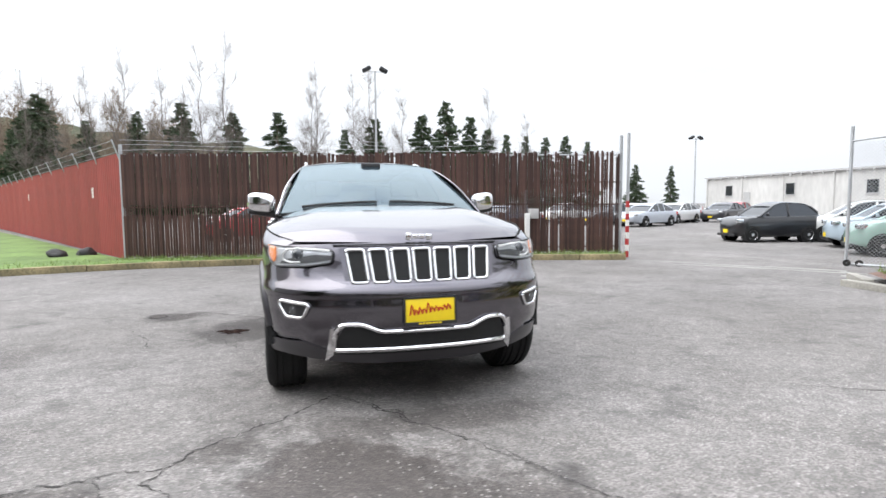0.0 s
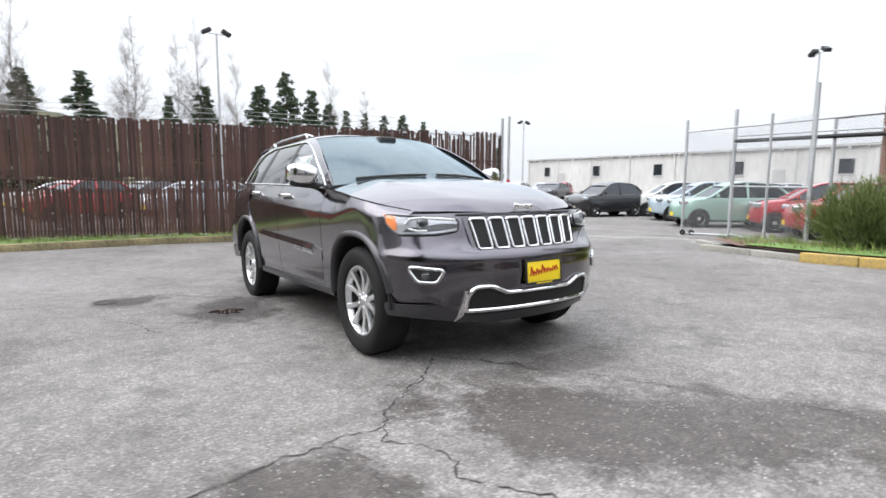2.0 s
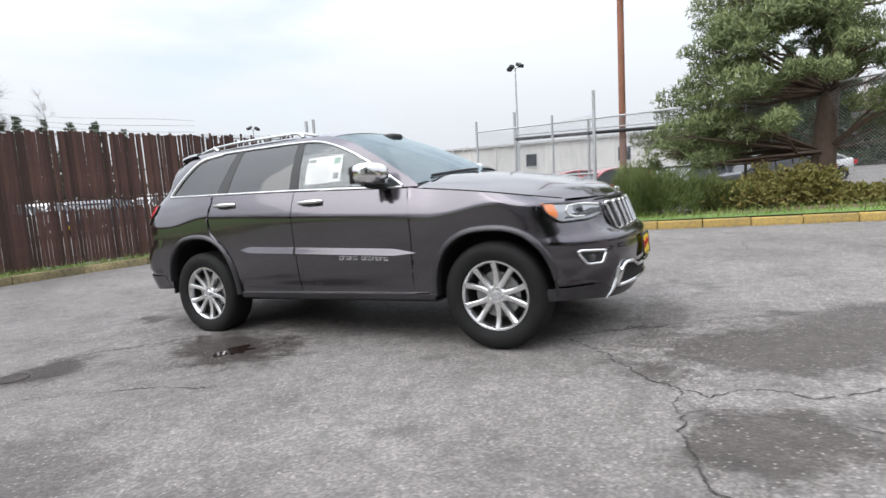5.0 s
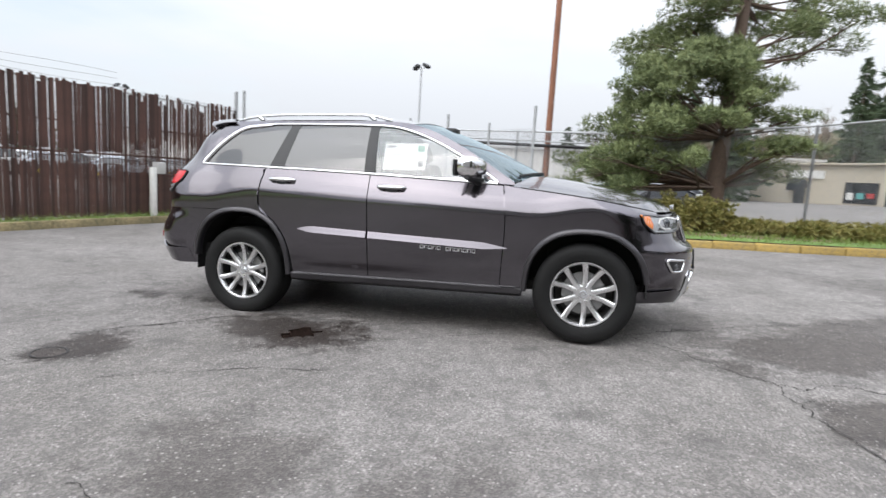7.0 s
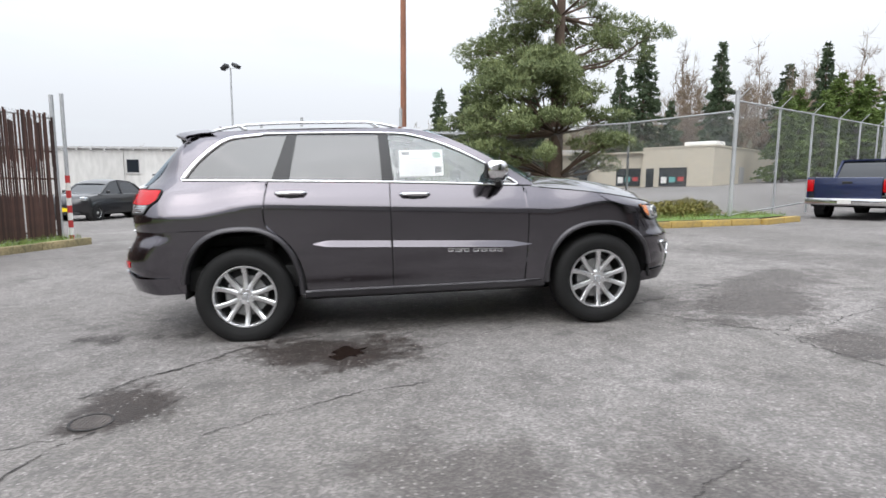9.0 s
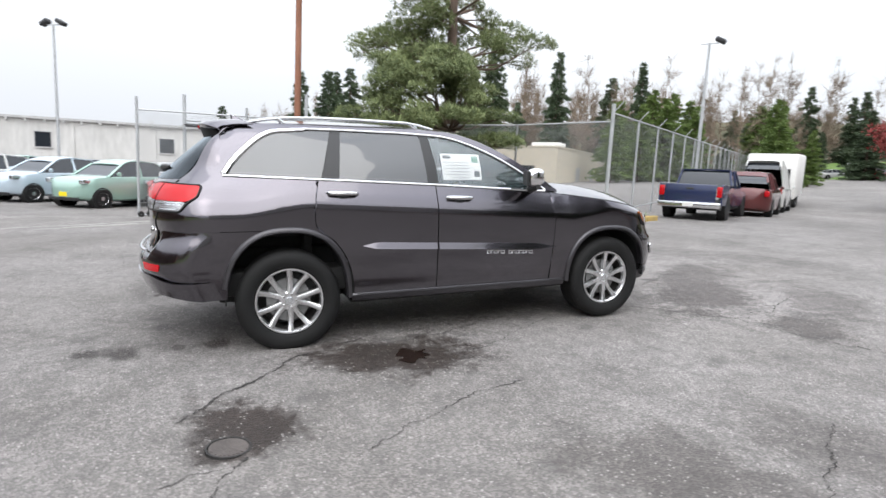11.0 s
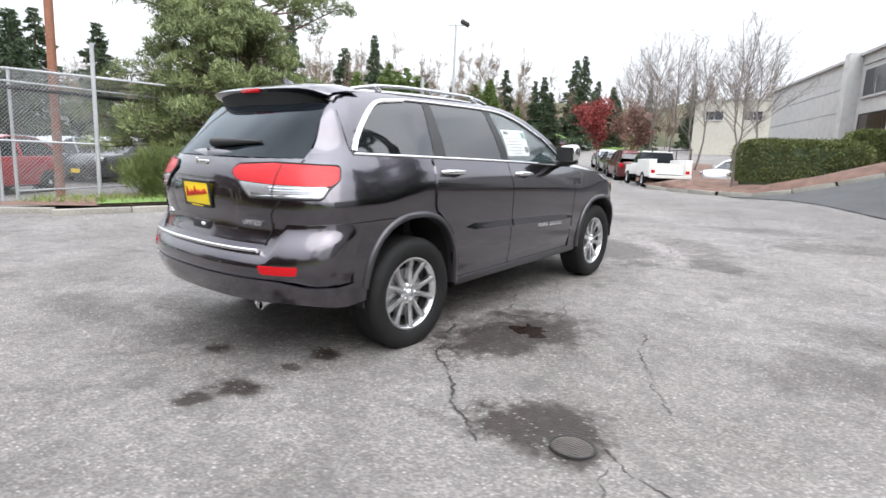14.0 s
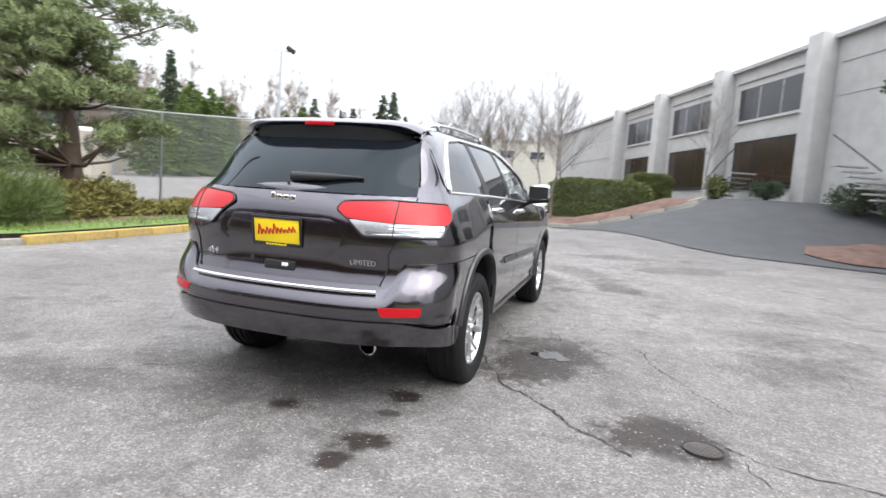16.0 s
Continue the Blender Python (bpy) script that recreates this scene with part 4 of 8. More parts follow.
width = curve([(0.25, 0.86), (0.33, 0.905), (0.45, 0.917), (0.6, 0.930), (0.78, 0.939), (0.92, 0.944), (0.99, 0.9462), (1.015, 0.9465), (1.028, 0.9455), (1.04, 0.942), (1.07, 0.9315), (1.12, 0.913), (1.18, 0.887), (1.26, 0.852), (1.4, 0.80), (1.52, 0.738), (1.62, 0.675), (1.69, 0.61), (1.72, 0.57)])
nose = curve([(0.22, -2.2), (0.3, -2.26), (0.42, -2.315), (0.55, -2.335), (0.66, -2.335), (0.74, -2.305), (0.79, -2.25), (0.86, -2.225), (0.95, -2.20), (0.99, -2.175), (1.03, -2.1), (1.1, -1.98)])
tail = curve([(0.3, 2.33), (0.4, 2.40), (0.52, 2.46), (0.62, 2.485), (0.72, 2.48), (0.77, 2.46), (0.82, 2.43), (1.0, 2.43), (1.15, 2.42), (1.25, 2.375), (1.335, 2.30), (1.48, 2.15), (1.57, 2.05), (1.66, 1.96), (1.72, 1.90)])
belt = curve([(-0.9, 1.185), (-0.76, 1.192), (0.29, 1.245), (1.3, 1.285), (1.85, 1.305), (2.3, 1.32)])
glass_top = curve([(-0.78, 1.20), (-0.52, 1.37), (-0.33, 1.475), (-0.1, 1.575), (0.1, 1.633), (0.38, 1.655), (0.75, 1.662), (1.06, 1.665), (1.4, 1.655), (1.58, 1.625), (1.74, 1.505), (1.84, 1.395), (1.89, 1.32)])
roof_edge = curve([(-0.92, 1.19), (-0.7, 1.335), (-0.45, 1.485), (-0.2, 1.605), (0.0, 1.668), (0.3, 1.695), (1.0, 1.706), (1.5, 1.70), (1.75, 1.69), (1.9, 1.675), (2.2, 1.60)])
roof_mid = curve([(-0.12, 1.70), (0.2, 1.742), (0.7, 1.757), (1.3, 1.75), (1.65, 1.74), (1.9, 1.722), (2.12, 1.69)])
hood_mid = curve([(-2.21, 0.985), (-2.17, 1.025), (-2.05, 1.075), (-1.9, 1.12), (-1.71, 1.17), (-1.45, 1.22), (-1.2, 1.255), (-1.0, 1.27)])
hood_side = curve([(-2.2, 0.97), (-2.0, 1.0), (-1.8, 1.04), (-1.5, 1.095), (-1.2, 1.135), (-0.95, 1.165), (-0.82, 1.185)])
FN, FC, RN = 2.2, 0.60, 2.5


def corner(z):
    """How far the rear corners round forward: wide at the bumper, tight at the roof."""
    return 0.5 - 0.33 * step(1.3, 1.6, z)


def side_x(y, z, off=0.0):
    """Half width of the body at a place along it and a height."""
    rc_ = corner(z)
    # the shoulder crease climbs towards the tail between the arches
    z -= 0.055 * y * step(0.65, 0.95, z) * step(1.5, 1.27, z) * step(-1.5, -1.0, y) * step(1.8, 1.25, y)
    w, f, r = width(z), nose(z) + FC, tail(z) - rc_
    k = 1.0
    if y < f:
        k = max(0.0, 1 - min(1, (f - y) / FC) ** FN) ** (1 / FN)
    if y > r:
        k = max(0.0, 1 - min(1, (y - r) / rc_) ** RN) ** (1 / RN)
    if z > 1.2:
        k *= 1 - 0.05 * step(1.2, 2.1, y) * step(1.2, 1.4, z)
    return w * k + off


nose_side = curve([(0.22, -2.2), (0.3, -2.26), (0.42, -2.315), (0.55, -2.335), (0.64, -2.333), (0.72, -2.312), (0.79, -2.277), (0.86, -2.24), (0.95, -2.203), (0.99, -2.177), (1.03, -2.1), (1.1, -1.98)])


def nose_at(a, z):
    """The nose line: a ledge under the grille that fades out towards the wings."""
    return nose(z) + (nose_side(z) - nose(z)) * step(0.36, 0.56, a)


def front_y(x, z, off=0.0):
    a = min(0.999, abs(x) / width(z))
    return nose_at(2 / math.pi * math.asin(a ** (FN / 2)), z) + FC * (1 - (1 - a**FN) ** (1 / FN)) - off


def rear_y(x, z, off=0.0):
    a = min(0.995, abs(x) / (width(z) * (1 - 0.05 * step(1.2, 1.4, z))))
    return tail(z) - corner(z) * (1 - (1 - a**RN) ** (1 / RN)) + off


def on_front(x, z, off=0.0):
    return (x, front_y(x, z, off), z)


def on_rear(x, z, off=0.0):
    return (x, rear_y(x, z, off), z)


def wrap_front(a, z, off=0.0):
    """Round the nose: a = 0 in the middle, 1 where the flank begins, -1 on the other flank."""
    s, t = 1 if a >= 0 else -1, abs(a) * math.pi / 2
    w, y = width(z) + off, nose_at(abs(a), z) + FC - (FC + off) * max(0, math.cos(t)) ** (2 / FN)
    return (s * w * math.sin(t) ** (2 / FN), y, z)


def wrap_rear(a, z, off=0.0):
    s, t = 1 if a >= 0 else -1, abs(a) * math.pi / 2
    w = (width(z)) * (1 - 0.05 * step(1.2, 1.4, z)) + off
    return (s * w * math.sin(t) ** (2 / RN), tail(z) - corner(z) + (corner(z) + off) * max(0, math.cos(t)) ** (2 / RN), z)


def panel(bm, rows, thick=0.012):
    """A bent sheet through a grid of points, with thickness and rims."""
    p = np.array(rows, float)
    du, dv = np.gradient(p, axis=0), np.gradient(p, axis=1)
    nrm = np.cross(du, dv)
    nrm /= np.linalg.norm(nrm, axis=2, keepdims=True) + 1e-9
    mid = p.reshape(-1, 3).mean(0) - np.array((0, 0.1, 0.8))
    if (nrm.reshape(-1, 3).mean(0) * mid).sum() < 0:
        nrm = -nrm
    a = [[bm.verts.new(v) for v in row] for row in p]
    c = [[bm.verts.new(v) for v in row] for row in p - thick * nrm]
    nu, nv = len(a), len(a[0])
    for i in range(nu - 1):
        for j in range(nv - 1):
            bm.faces.new((a[i][j], a[i + 1][j], a[i + 1][j + 1], a[i][j + 1]))
            bm.faces.new((c[i][j], c[i][j + 1], c[i + 1][j + 1], c[i + 1][j]))
    for i in range(nu - 1):
        for j in (0, nv - 1):
            bm.faces.new((a[i][j], a[i + 1][j], c[i + 1][j], c[i][j]))
    for j in range(nv - 1):
        for i in (0, nu - 1):
            bm.faces.new((a[i][j], a[i][j + 1], c[i][j + 1], c[i][j]))
    return bm


def arch_high(hub):
    """The rear arches open higher over their wheels than the front ones."""
    return 0.46 if hub < 0 else 0.52


def arch(y, hub, half=0.435, more=0.0):
    high = arch_high(hub) + more
    d = abs(y - hub) / half
    return HUB_Z + high * (1 - d**2.4) ** (1 / 2.4) if d < 1 else 0.0


def arch_pts(hub, half=0.435, more=0.0, n=29, down=0.0):
    pts, high = [], arch_high(hub) + more
    for i in range(n):
        t = math.pi * i / (n - 1)
        c, s = math.cos(t), math.sin(t)
        pts.append((hub - half * math.copysign(abs(c) ** (2 / 2.4), c), HUB_Z + high * s ** (2 / 2.4)))
    return [(pts[0][0], HUB_Z - down)] + pts + [(pts[-1][0], HUB_Z - down)] if down else pts


def arch_edge(z, hub, half=0.435):
    """How far from the hub the opening reaches at a height."""
    d = max(0.0, z - HUB_Z) / arch_high(hub)
    return half * (1 - d**2.4) ** (1 / 2.4) if d < 1 else 0.0


def side_patch(s, ys, low, high, n, off=0.0):
    """A grid on a flank: for each place along it, from one height to another."""
    out = []
    for y in ys:
        a, c = low(y), high(y)
        out.append([(s * side_x(y, z, off), y, z) for z in lin(a, max(a + 0.002, c), n)])
    return out


def spaced(a, c, n, *knots):
    ys = set(lin(a, c, n))
    for k in knots:
        ys |= {k - 0.003, k, k + 0.003}
    return sorted(y for y in ys if a <= y <= c)


def outline_plate(bm, pts, surf, off, thick, steps=4):
    """A thin plate in an outline (u, v) laid on a surface: a fan of rings towards the middle, so that it follows the bend."""
    n = len(pts)
    cu, cv = sum(p[0] for p in pts) / n, sum(p[1] for p in pts) / n
    rings = [[bm.verts.new(surf(u, v, off - thick)) for u, v in pts]]
    for k in range(steps):
        f = 1 - k / steps
        rings.append([bm.verts.new(surf(cu + (u - cu) * f, cv + (v - cv) * f, off)) for u, v in pts])
    mid = bm.verts.new(surf(cu, cv, off))
    for a, c in zip(rings, rings[1:]):
        for i in range(n):
            j = (i + 1) % n
            bm.faces.new((a[i], a[j], c[j], c[i]))
    for i in range(n):
        bm.faces.new((rings[-1][i], rings[-1][(i + 1) % n], mid))
    return bm


def round_poly(pts, r=0.02, n=4):
    """The corners of an outline rounded."""
    out, m = [], len(pts)
    for i, p in enumerate(pts):
        p, a, c = Vector(p), Vector(pts[i - 1]), Vector(pts[(i + 1) % m])
        ra, rc = min(r, (a - p).length * 0.45), min(r, (c - p).length * 0.45)
        u, v = p + (a - p).normalized() * ra, p + (c - p).normalized() * rc
        for k in range(n + 1):
            t = k / n
            out.append(tuple((1 - t) ** 2 * u + 2 * t * (1 - t) * p + t * t * v))
    return out


def wheel(parent, x, y, s):
    """A wheel whose outer face looks towards s."""
    hub = thing("wheel", pose(x, y, HUB_Z), "", "")
    hub.parent = parent
    R, r, w = 0.385, 0.247, 0.128
    bm = bmesh.new()
    prof = [(r, s * 0.085), (r + 0.012, s * 0.113), (r + 0.045, s * 0.127), (R - 0.05, s * 0.13), (R - 0.022, s * 0.117), (R - 0.004, s * 0.095)]
    for k in (0.07, 0.03, -0.03, -0.07):
        prof += [(R, s * (k + 0.008)), (R, s * (k - 0.006)), (R - 0.009, s * (k - 0.007)), (R - 0.009, s * (k - 0.014))]
    prof += [(R - 0.004, -s * 0.1), (R - 0.05, -s * 0.13), (r, -s * 0.11)]
    lathe(bm, prof, 56)
    for k in range(56):
        box(bm, -0.014, 0.014, -0.012, 0.012, -0.004, 0.004, 0, Matrix.Rotation(2 * math.pi * k / 56, 4, "X") @ Matrix.Translation((s * 0.103, 0, R - 0.026)) @ Matrix.Rotation(radians(-s * 40), 4, "Y"))
    part("tyre", bm, M["rubber"], hub, "black all-season tyre", 40)
    bm = bmesh.new()
    lathe(bm, [(r + 0.004, s * 0.09), (r + 0.002, s * 0.103), (r - 0.008, s * 0.103), (r - 0.018, s * 0.09), (r - 0.022, s * 0.06)], 56)
    for k in range(5):
        for side in (-1, 1):
            t = 2 * math.pi * (k + 0.5) / 5 + side * 0.235
            a0 = 2 * math.pi * (k + 0.5) / 5 + side * 0.20
            rows = []
            for i in range(7):
                f = i / 6
                ang, rad = a0 + (t + side * 0.07 - a0) * f, 0.055 + (r - 0.012 - 0.055) * f
                wd, dep = 0.0185 + 0.008 * abs(f - 0.5), s * (0.083 + 0.018 * f - 0.012 * math.sin(math.pi * f))
                cy, cz = rad * math.cos(ang), rad * math.sin(ang)
                ny, nz = -math.sin(ang), math.cos(ang)
                rows.append([bm.verts.new((dep + o, cy + q * wd * ny, cz + q * wd * nz)) for q, o in ((-1, -s * 0.035), (-0.9, -s * 0.004), (-0.45, 0), (0.45, 0), (0.9, -s * 0.004), (1, -s * 0.035))])
            for p, q in zip(rows, rows[1:]):
                for j in range(5):
                    bm.faces.new((p[j], p[j + 1], q[j + 1], q[j]))
    lathe(bm, [(0.001, s * 0.078), (0.06, s * 0.082), (0.072, s * 0.07), (0.074, s * 0.02)], 30)
    rim = part("rim", bm, M["rim"], hub, "polished alloy rim with five split spokes", 35)
    bm = bmesh.new()
    lathe(bm, [(r - 0.022, s * 0.06), (r - 0.028, s * 0.02), (r - 0.03, -s * 0.09), (0.08, -s * 0.1)], 56)
    part("barrel", bm, M["barrel"], rim, "dark inner barrel", 35)
    bm = bmesh.new()
    lathe(bm, [(0.001, s * 0.094), (0.026, s * 0.093), (0.031, s * 0.086), (0.031, s * 0.07)], 24)
    part("centre_cap", bm, M["silver"], rim, "", 35)
    for k in range(5):
        bm = bmesh.new()
        t = 2 * math.pi * k / 5 + math.pi / 5
        lathe(bm, [(0.001, s * 0.09), (0.009, s * 0.089), (0.011, s * 0.074)], 8, m=Matrix.Translation((0, 0.052 * math.cos(t), 0.052 * math.sin(t))))
        part("lug_nut", bm, M["chrome"], rim)
    bm = bmesh.new()
    lathe(bm, [(0.06, s * 0.03), (0.165, s * 0.03), (0.165, s * 0.005), (0.06, s * 0.005)], 40)
    part("brake_disc", bm, mat("grey_steel", (0.25, 0.25, 0.25), 0.45, 0.8) if "steel" not in M else M["steel"], hub, "bare steel brake disc", 40)
    return hub


def badge_text(parent, name, words, size, m, material, depth=0.004, label=""):
    cu = bpy.data.curves.new(name, "FONT")
    cu.body, cu.size, cu.extrude, cu.align_x = words, size, depth, "CENTER"
    ob = bpy.data.objects.new(name, cu)
    me = bpy.data.meshes.new_from_object(ob)
    bpy.data.objects.remove(ob)
    me.transform(m)
    me.materials.clear()
    me.materials.append(material)
    t = new(name, me)
    t.parent = parent
    return tagged(t, label)


def dealer_plate(parent, y, z, face):
    """A yellow plate in a black frame, with a script and a band that are not to be read."""
    fr = Matrix.Translation((0.015, y, z)) @ (Matrix.Identity(4) if face < 0 else Matrix.Rotation(math.pi, 4, "Z")) @ Matrix.Rotation(radians(6 if face > 0 else -3), 4, "X")
    bm = bmesh.new()
    box(bm, -0.152, 0.152, -0.004, 0.004, -0.076, 0.076, 0.003, fr)
    pl = part("licence_plate", bm, M["plate"], parent, "yellow dealer plate with red script", 30)
    bm = bmesh.new()
    for x0, x1, z0, z1 in ((-0.158, 0.158, 0.068, 0.082), (-0.158, 0.158, -0.084, -0.066), (-0.16, -0.148, -0.082, 0.082), (0.148, 0.16, -0.082, 0.082)):
        box(bm, x0, x1, -0.009, 0.005, z0, z1, 0.002, fr)
    part("plate_frame", bm, M["black"], pl, "black plastic plate frame", 30)
    bm = bmesh.new()
    for i in range(10):
        h = (0.032, 0.014, 0.02, 0.014, 0.03, 0.015, 0.014, 0.008, 0.014, 0.015)[i]
        tube(bm, [fr @ Vector((-0.122 + 0.0245 * i, -0.0055, -0.026 + 0.003 * i)), fr @ Vector((-0.112 + 0.0245 * i, -0.0055, -0.022 + 1.75 * h + 0.003 * i)), fr @ Vector((-0.102 + 0.0245 * i, -0.0055, -0.022 + 0.8 * h + 0.003 * i)), fr @ Vector((-0.097 + 0.0245 * i, -0.0055, -0.026 + 0.003 * i))], 0.0052, 6)
    part("script", bm, M["ink"], pl)
    bm = bmesh.new()
    for i in range(7):
        box(bm, -0.07 + 0.02 * i, -0.056 + 0.02 * i, -0.0105, -0.008, -0.080, -0.070, 0, fr)
    part("frame_mark", bm, M["plate"], pl)


def build_suv():
    car = thing("sport_utility_vehicle", CAR, "dark grey metallic sport utility vehicle with chrome trim, parked on asphalt", "car")
    P, gap = M["paint"], 0.004
    ay0, ay1 = -HUB_Y - 0.435, -HUB_Y + 0.435
    ry0, ry1 = HUB_Y - 0.435, HUB_Y + 0.435
    door_f = curve([(0.38, -0.815), (0.6, -0.83), (0.96, -0.845), (1.13, -0.825), (1.25, -0.805)])
    door_r = curve([(0.38, 0.965), (0.55, 0.985), (0.68, 1.025), (0.78, 1.085), (0.85, 1.15), (0.91, 1.235), (0.96, 1.258), (1.05, 1.26), (1.16, 1.25), (1.32, 1.215)])
    
    # dark shell behind the shut lines
    bm = bmesh.new()
    for s in (-1, 1):
        panel(bm, side_patch(s, spaced(-2.0, 2.25, 60, ay0, ay1, ry0, ry1), lambda y: max(0.47 if y > 1.8 else 0.40 if y < -1.8 else 0.36, arch(y, -HUB_Y, 0.445, 0.01), arch(y, HUB_Y, 0.445, 0.01)), lambda y: min(belt(y), hood_side(y)) - 0.01 if y < -0.8 else belt(y) - 0.01, 8, -0.02), 0.01)
    box(bm, -0.84, 0.84, -0.98, 0.98, 0.31, 0.41, 0.02)
    box(bm, -0.62, 0.62, -2.05, 1.95, 0.33, 0.42, 0.02)
    box(bm, -0.55, 0.55, -2.1, -1.15, 0.42, 0.9, 0.05)
    box(bm, -0.58, 0.58, 1.0, 2.2, 0.44, 0.75, 0.05)
    part("underbody", bm, M["under"], car, "black underbody", 30)

    for s in (-1, 1):
        # wing, doors, quarter panel
        bm = bmesh.new()
        ys = spaced(-1.955, -0.80, 40, ay0, ay1, -1.80)
        rows = []
        for y in ys:
            a = 0.862 if y < -1.80 else (arch(y, -HUB_Y) if y < ay1 else 0.40)
            c = hood_side(y) - gap
            rows.append([(s * side_x(y, z), min(y, door_f(z) - gap), z) for z in lin(a, c, 37)])
        panel(bm, rows)
        part("front_wing", bm, P, car, "", 40)
        bm = bmesh.new()
        rows = []
        for z0 in lin(0, 1, 43):
            row = []
            for u in lin(0, 1, 16):
                zt = belt(-0.84 + 1.11 * u) - 0.012
                z = 0.405 + (zt - 0.405) * z0
                y = door_f(z) + gap + (0.277 - gap - door_f(z) - gap) * u
                row.append((s * side_x(y, z, -0.010 * step(0.52, 0.44, z)), y, z))
            rows.append(row)
        panel(bm, rows)
        df = part("front_door", bm, P, car, "", 40)
        bm = bmesh.new()
        rows = []
        for z0 in lin(0, 1, 43):
            row = []
            for u in lin(0, 1, 14):
                zt = belt(0.28 + 0.98 * u) - 0.012
                z = 0.405 + (zt - 0.405) * z0
                y = 0.277 + gap + (door_r(z) - gap - 0.277 - gap) * u
                row.append((s * side_x(y, z, -0.010 * step(0.52, 0.44, z)), y, z))
            rows.append(row)
        panel(bm, rows)
        dr = part("rear_door", bm, P, car, "", 40)
        bm = bmesh.new()
        rows = []
        for z0 in lin(0, 1, 35):
            row = []
            for u in lin(0, 1, 34):
                yy = 1.02 + 1.34 * u
                lo = max(arch(yy, HUB_Y), 0.915 if yy > 1.5 else 0.45)
                z = lo + (belt(yy) - lo) * z0
                y = max(yy, door_r(z) + gap)
                row.append((s * side_x(y, z), y, z))
            rows.append(row)
        panel(bm, rows)
        rows = []
        for z in lin(1.30, 1.692, 15):
            back, turn, hw = tail(z) - corner(z), corner(z), 0.721 - 0.09 * max(0.0, (z - 1.278) / 0.322)
            wide = width(z) * (1 - 0.05 * step(1.2, 1.4, z))
            t1 = math.asin(min(1.0, hw / wide) ** (RN / 2))
            t0 = math.acos(min(1.0, max(0.0, (1.897 - back) / turn)) ** (RN / 2))
            line = [(side_x(y, z), y) for y in lin(1.897, back, 20)] if back > 1.9 else []
            line += [(wide * math.sin(t) ** (2 / RN), back + turn * max(0.0, math.cos(t)) ** (2 / RN)) for t in lin(t0, t1, 30)]
            far = np.concatenate([[0.0], np.cumsum([math.dist(a, c) for a, c in zip(line, line[1:])])])
            rows.append([(s * float(np.interp(d, far, [p[0] for p in line])), float(np.interp(d, far, [p[1] for p in line])), z) for d in lin(0, far[-1], 14)])
        panel(bm, rows)
        q = part("quarter_panel", bm, P, car, "", 40)
        # frame over the side windows
        bm = bmesh.new()
        panel(bm, side_patch(s, lin(-0.9, 1.9, 50), lambda y: max(glass_top(y), belt(y)) + 0.006 if y > -0.78 else belt(y), lambda y: max(roof_edge(y), belt(y) + 0.006), 4))
        part("roof_frame", bm, P, car, "", 40)
        # panes: quarter light, rear door, front door
        for name, y0, y1, gm, own in (("front_door_glass", -0.765, 0.24, M["glass"], df), ("rear_door_glass", 0.335, 1.065, M["privacy"], dr), ("quarter_glass", 1.20, 1.875, M["privacy"], q)):
            bm = bmesh.new()
            lean = 0.11 if y0 > 1 else (-0.02 if y0 > 0 else 0.0)
            rows = []
            for u in lin(0, 1, 18):
                row = []
                for v in lin(0, 1, 8):
                    e0 = y0 - lean * v if y0 > 0 else y0
                    e1 = y1 - 0.055 * v if 0 < y0 < 1 else y1 + 0.035 * v if y0 < 0 else y1
                    y = e0 + (e1 - e0) * u
                    lo, hi = belt(y) + 0.006, max(belt(y) + 0.008, glass_top(y) - 0.004)
                    z = lo + (hi - lo) * v
                    row.append((s * side_x(y, z, -0.006), y, z))
                rows.append(row)
            panel(bm, rows, 0.004)
            part(name, bm, gm, own, "", 40).visible_shadow = False
        for a0, a1, b0, b1 in ((0.24, 0.335, 0.275, 0.355), (1.065, 1.20, 1.01, 1.09)):
            bm = bmesh.new()
            panel(bm, [[(s * side_x(y, z, -0.003), y, z) for z, y in ((belt(0.5 * (a0 + a1)) + (glass_top(0.5 * (a0 + a1)) - belt(0.5 * (a0 + a1))) * v, (a0 + (a1 - a0) * u) * (1 - v) + (b0 + (b1 - b0) * u) * v) for v in lin(0, 1, 8))] for u in lin(0, 1, 3)], 0.006)
            part("window_pillar", bm, M["black"], car, "gloss black pillar trim", 40)
        # chrome round the windows
        bm = bmesh.new()
        top = [(y, glass_top(y)) for y in lin(-0.77, 1.885, 60)]
        bot = [(y, belt(y)) for y in lin(1.885, -0.77, 40)]
        rear_bit = [p for p in top if p[0] > 1.3]
        tube(bm, [(s * side_x(y, z, 0.004), y, z) for y, z in top + bot], 0.008, 6, True)
        tube(bm, [(s * side_x(y, z - 0.008, 0.002), y - 0.012, z - 0.008) for y, z in rear_bit], [0.009 + 0.008 * u for u in lin(0, 1, len(rear_bit))], 6)
        part("window_trim", bm, M["chrome"], car, "chrome window surround", 50)
        # bright strip low on the doors, with a line of raised letters that stays unread
        for own, y0, y1 in ((df, -0.87, 0.268), (dr, 0.286, 0.90)):
            bm = bmesh.new()
            rows = []
            for y in lin(y0, y1, 14):
                zc = 0.70 + 0.075 * (y + 0.87) / 1.77
                h = 0.030 * min(1, (y + 0.87) / 0.2 + 0.08, (0.905 - y) / 0.12 + 0.05)
                rows.append([(s * side_x(y, zc + h * v, 0.002 + o * (h / 0.03)), y, zc + h * v) for v, o in ((-1, 0.0), (-0.86, 0.019), (-0.7, 0.021), (0.0, 0.012), (0.7, 0.004), (1, 0.0))])
            panel(bm, rows, 0.012)
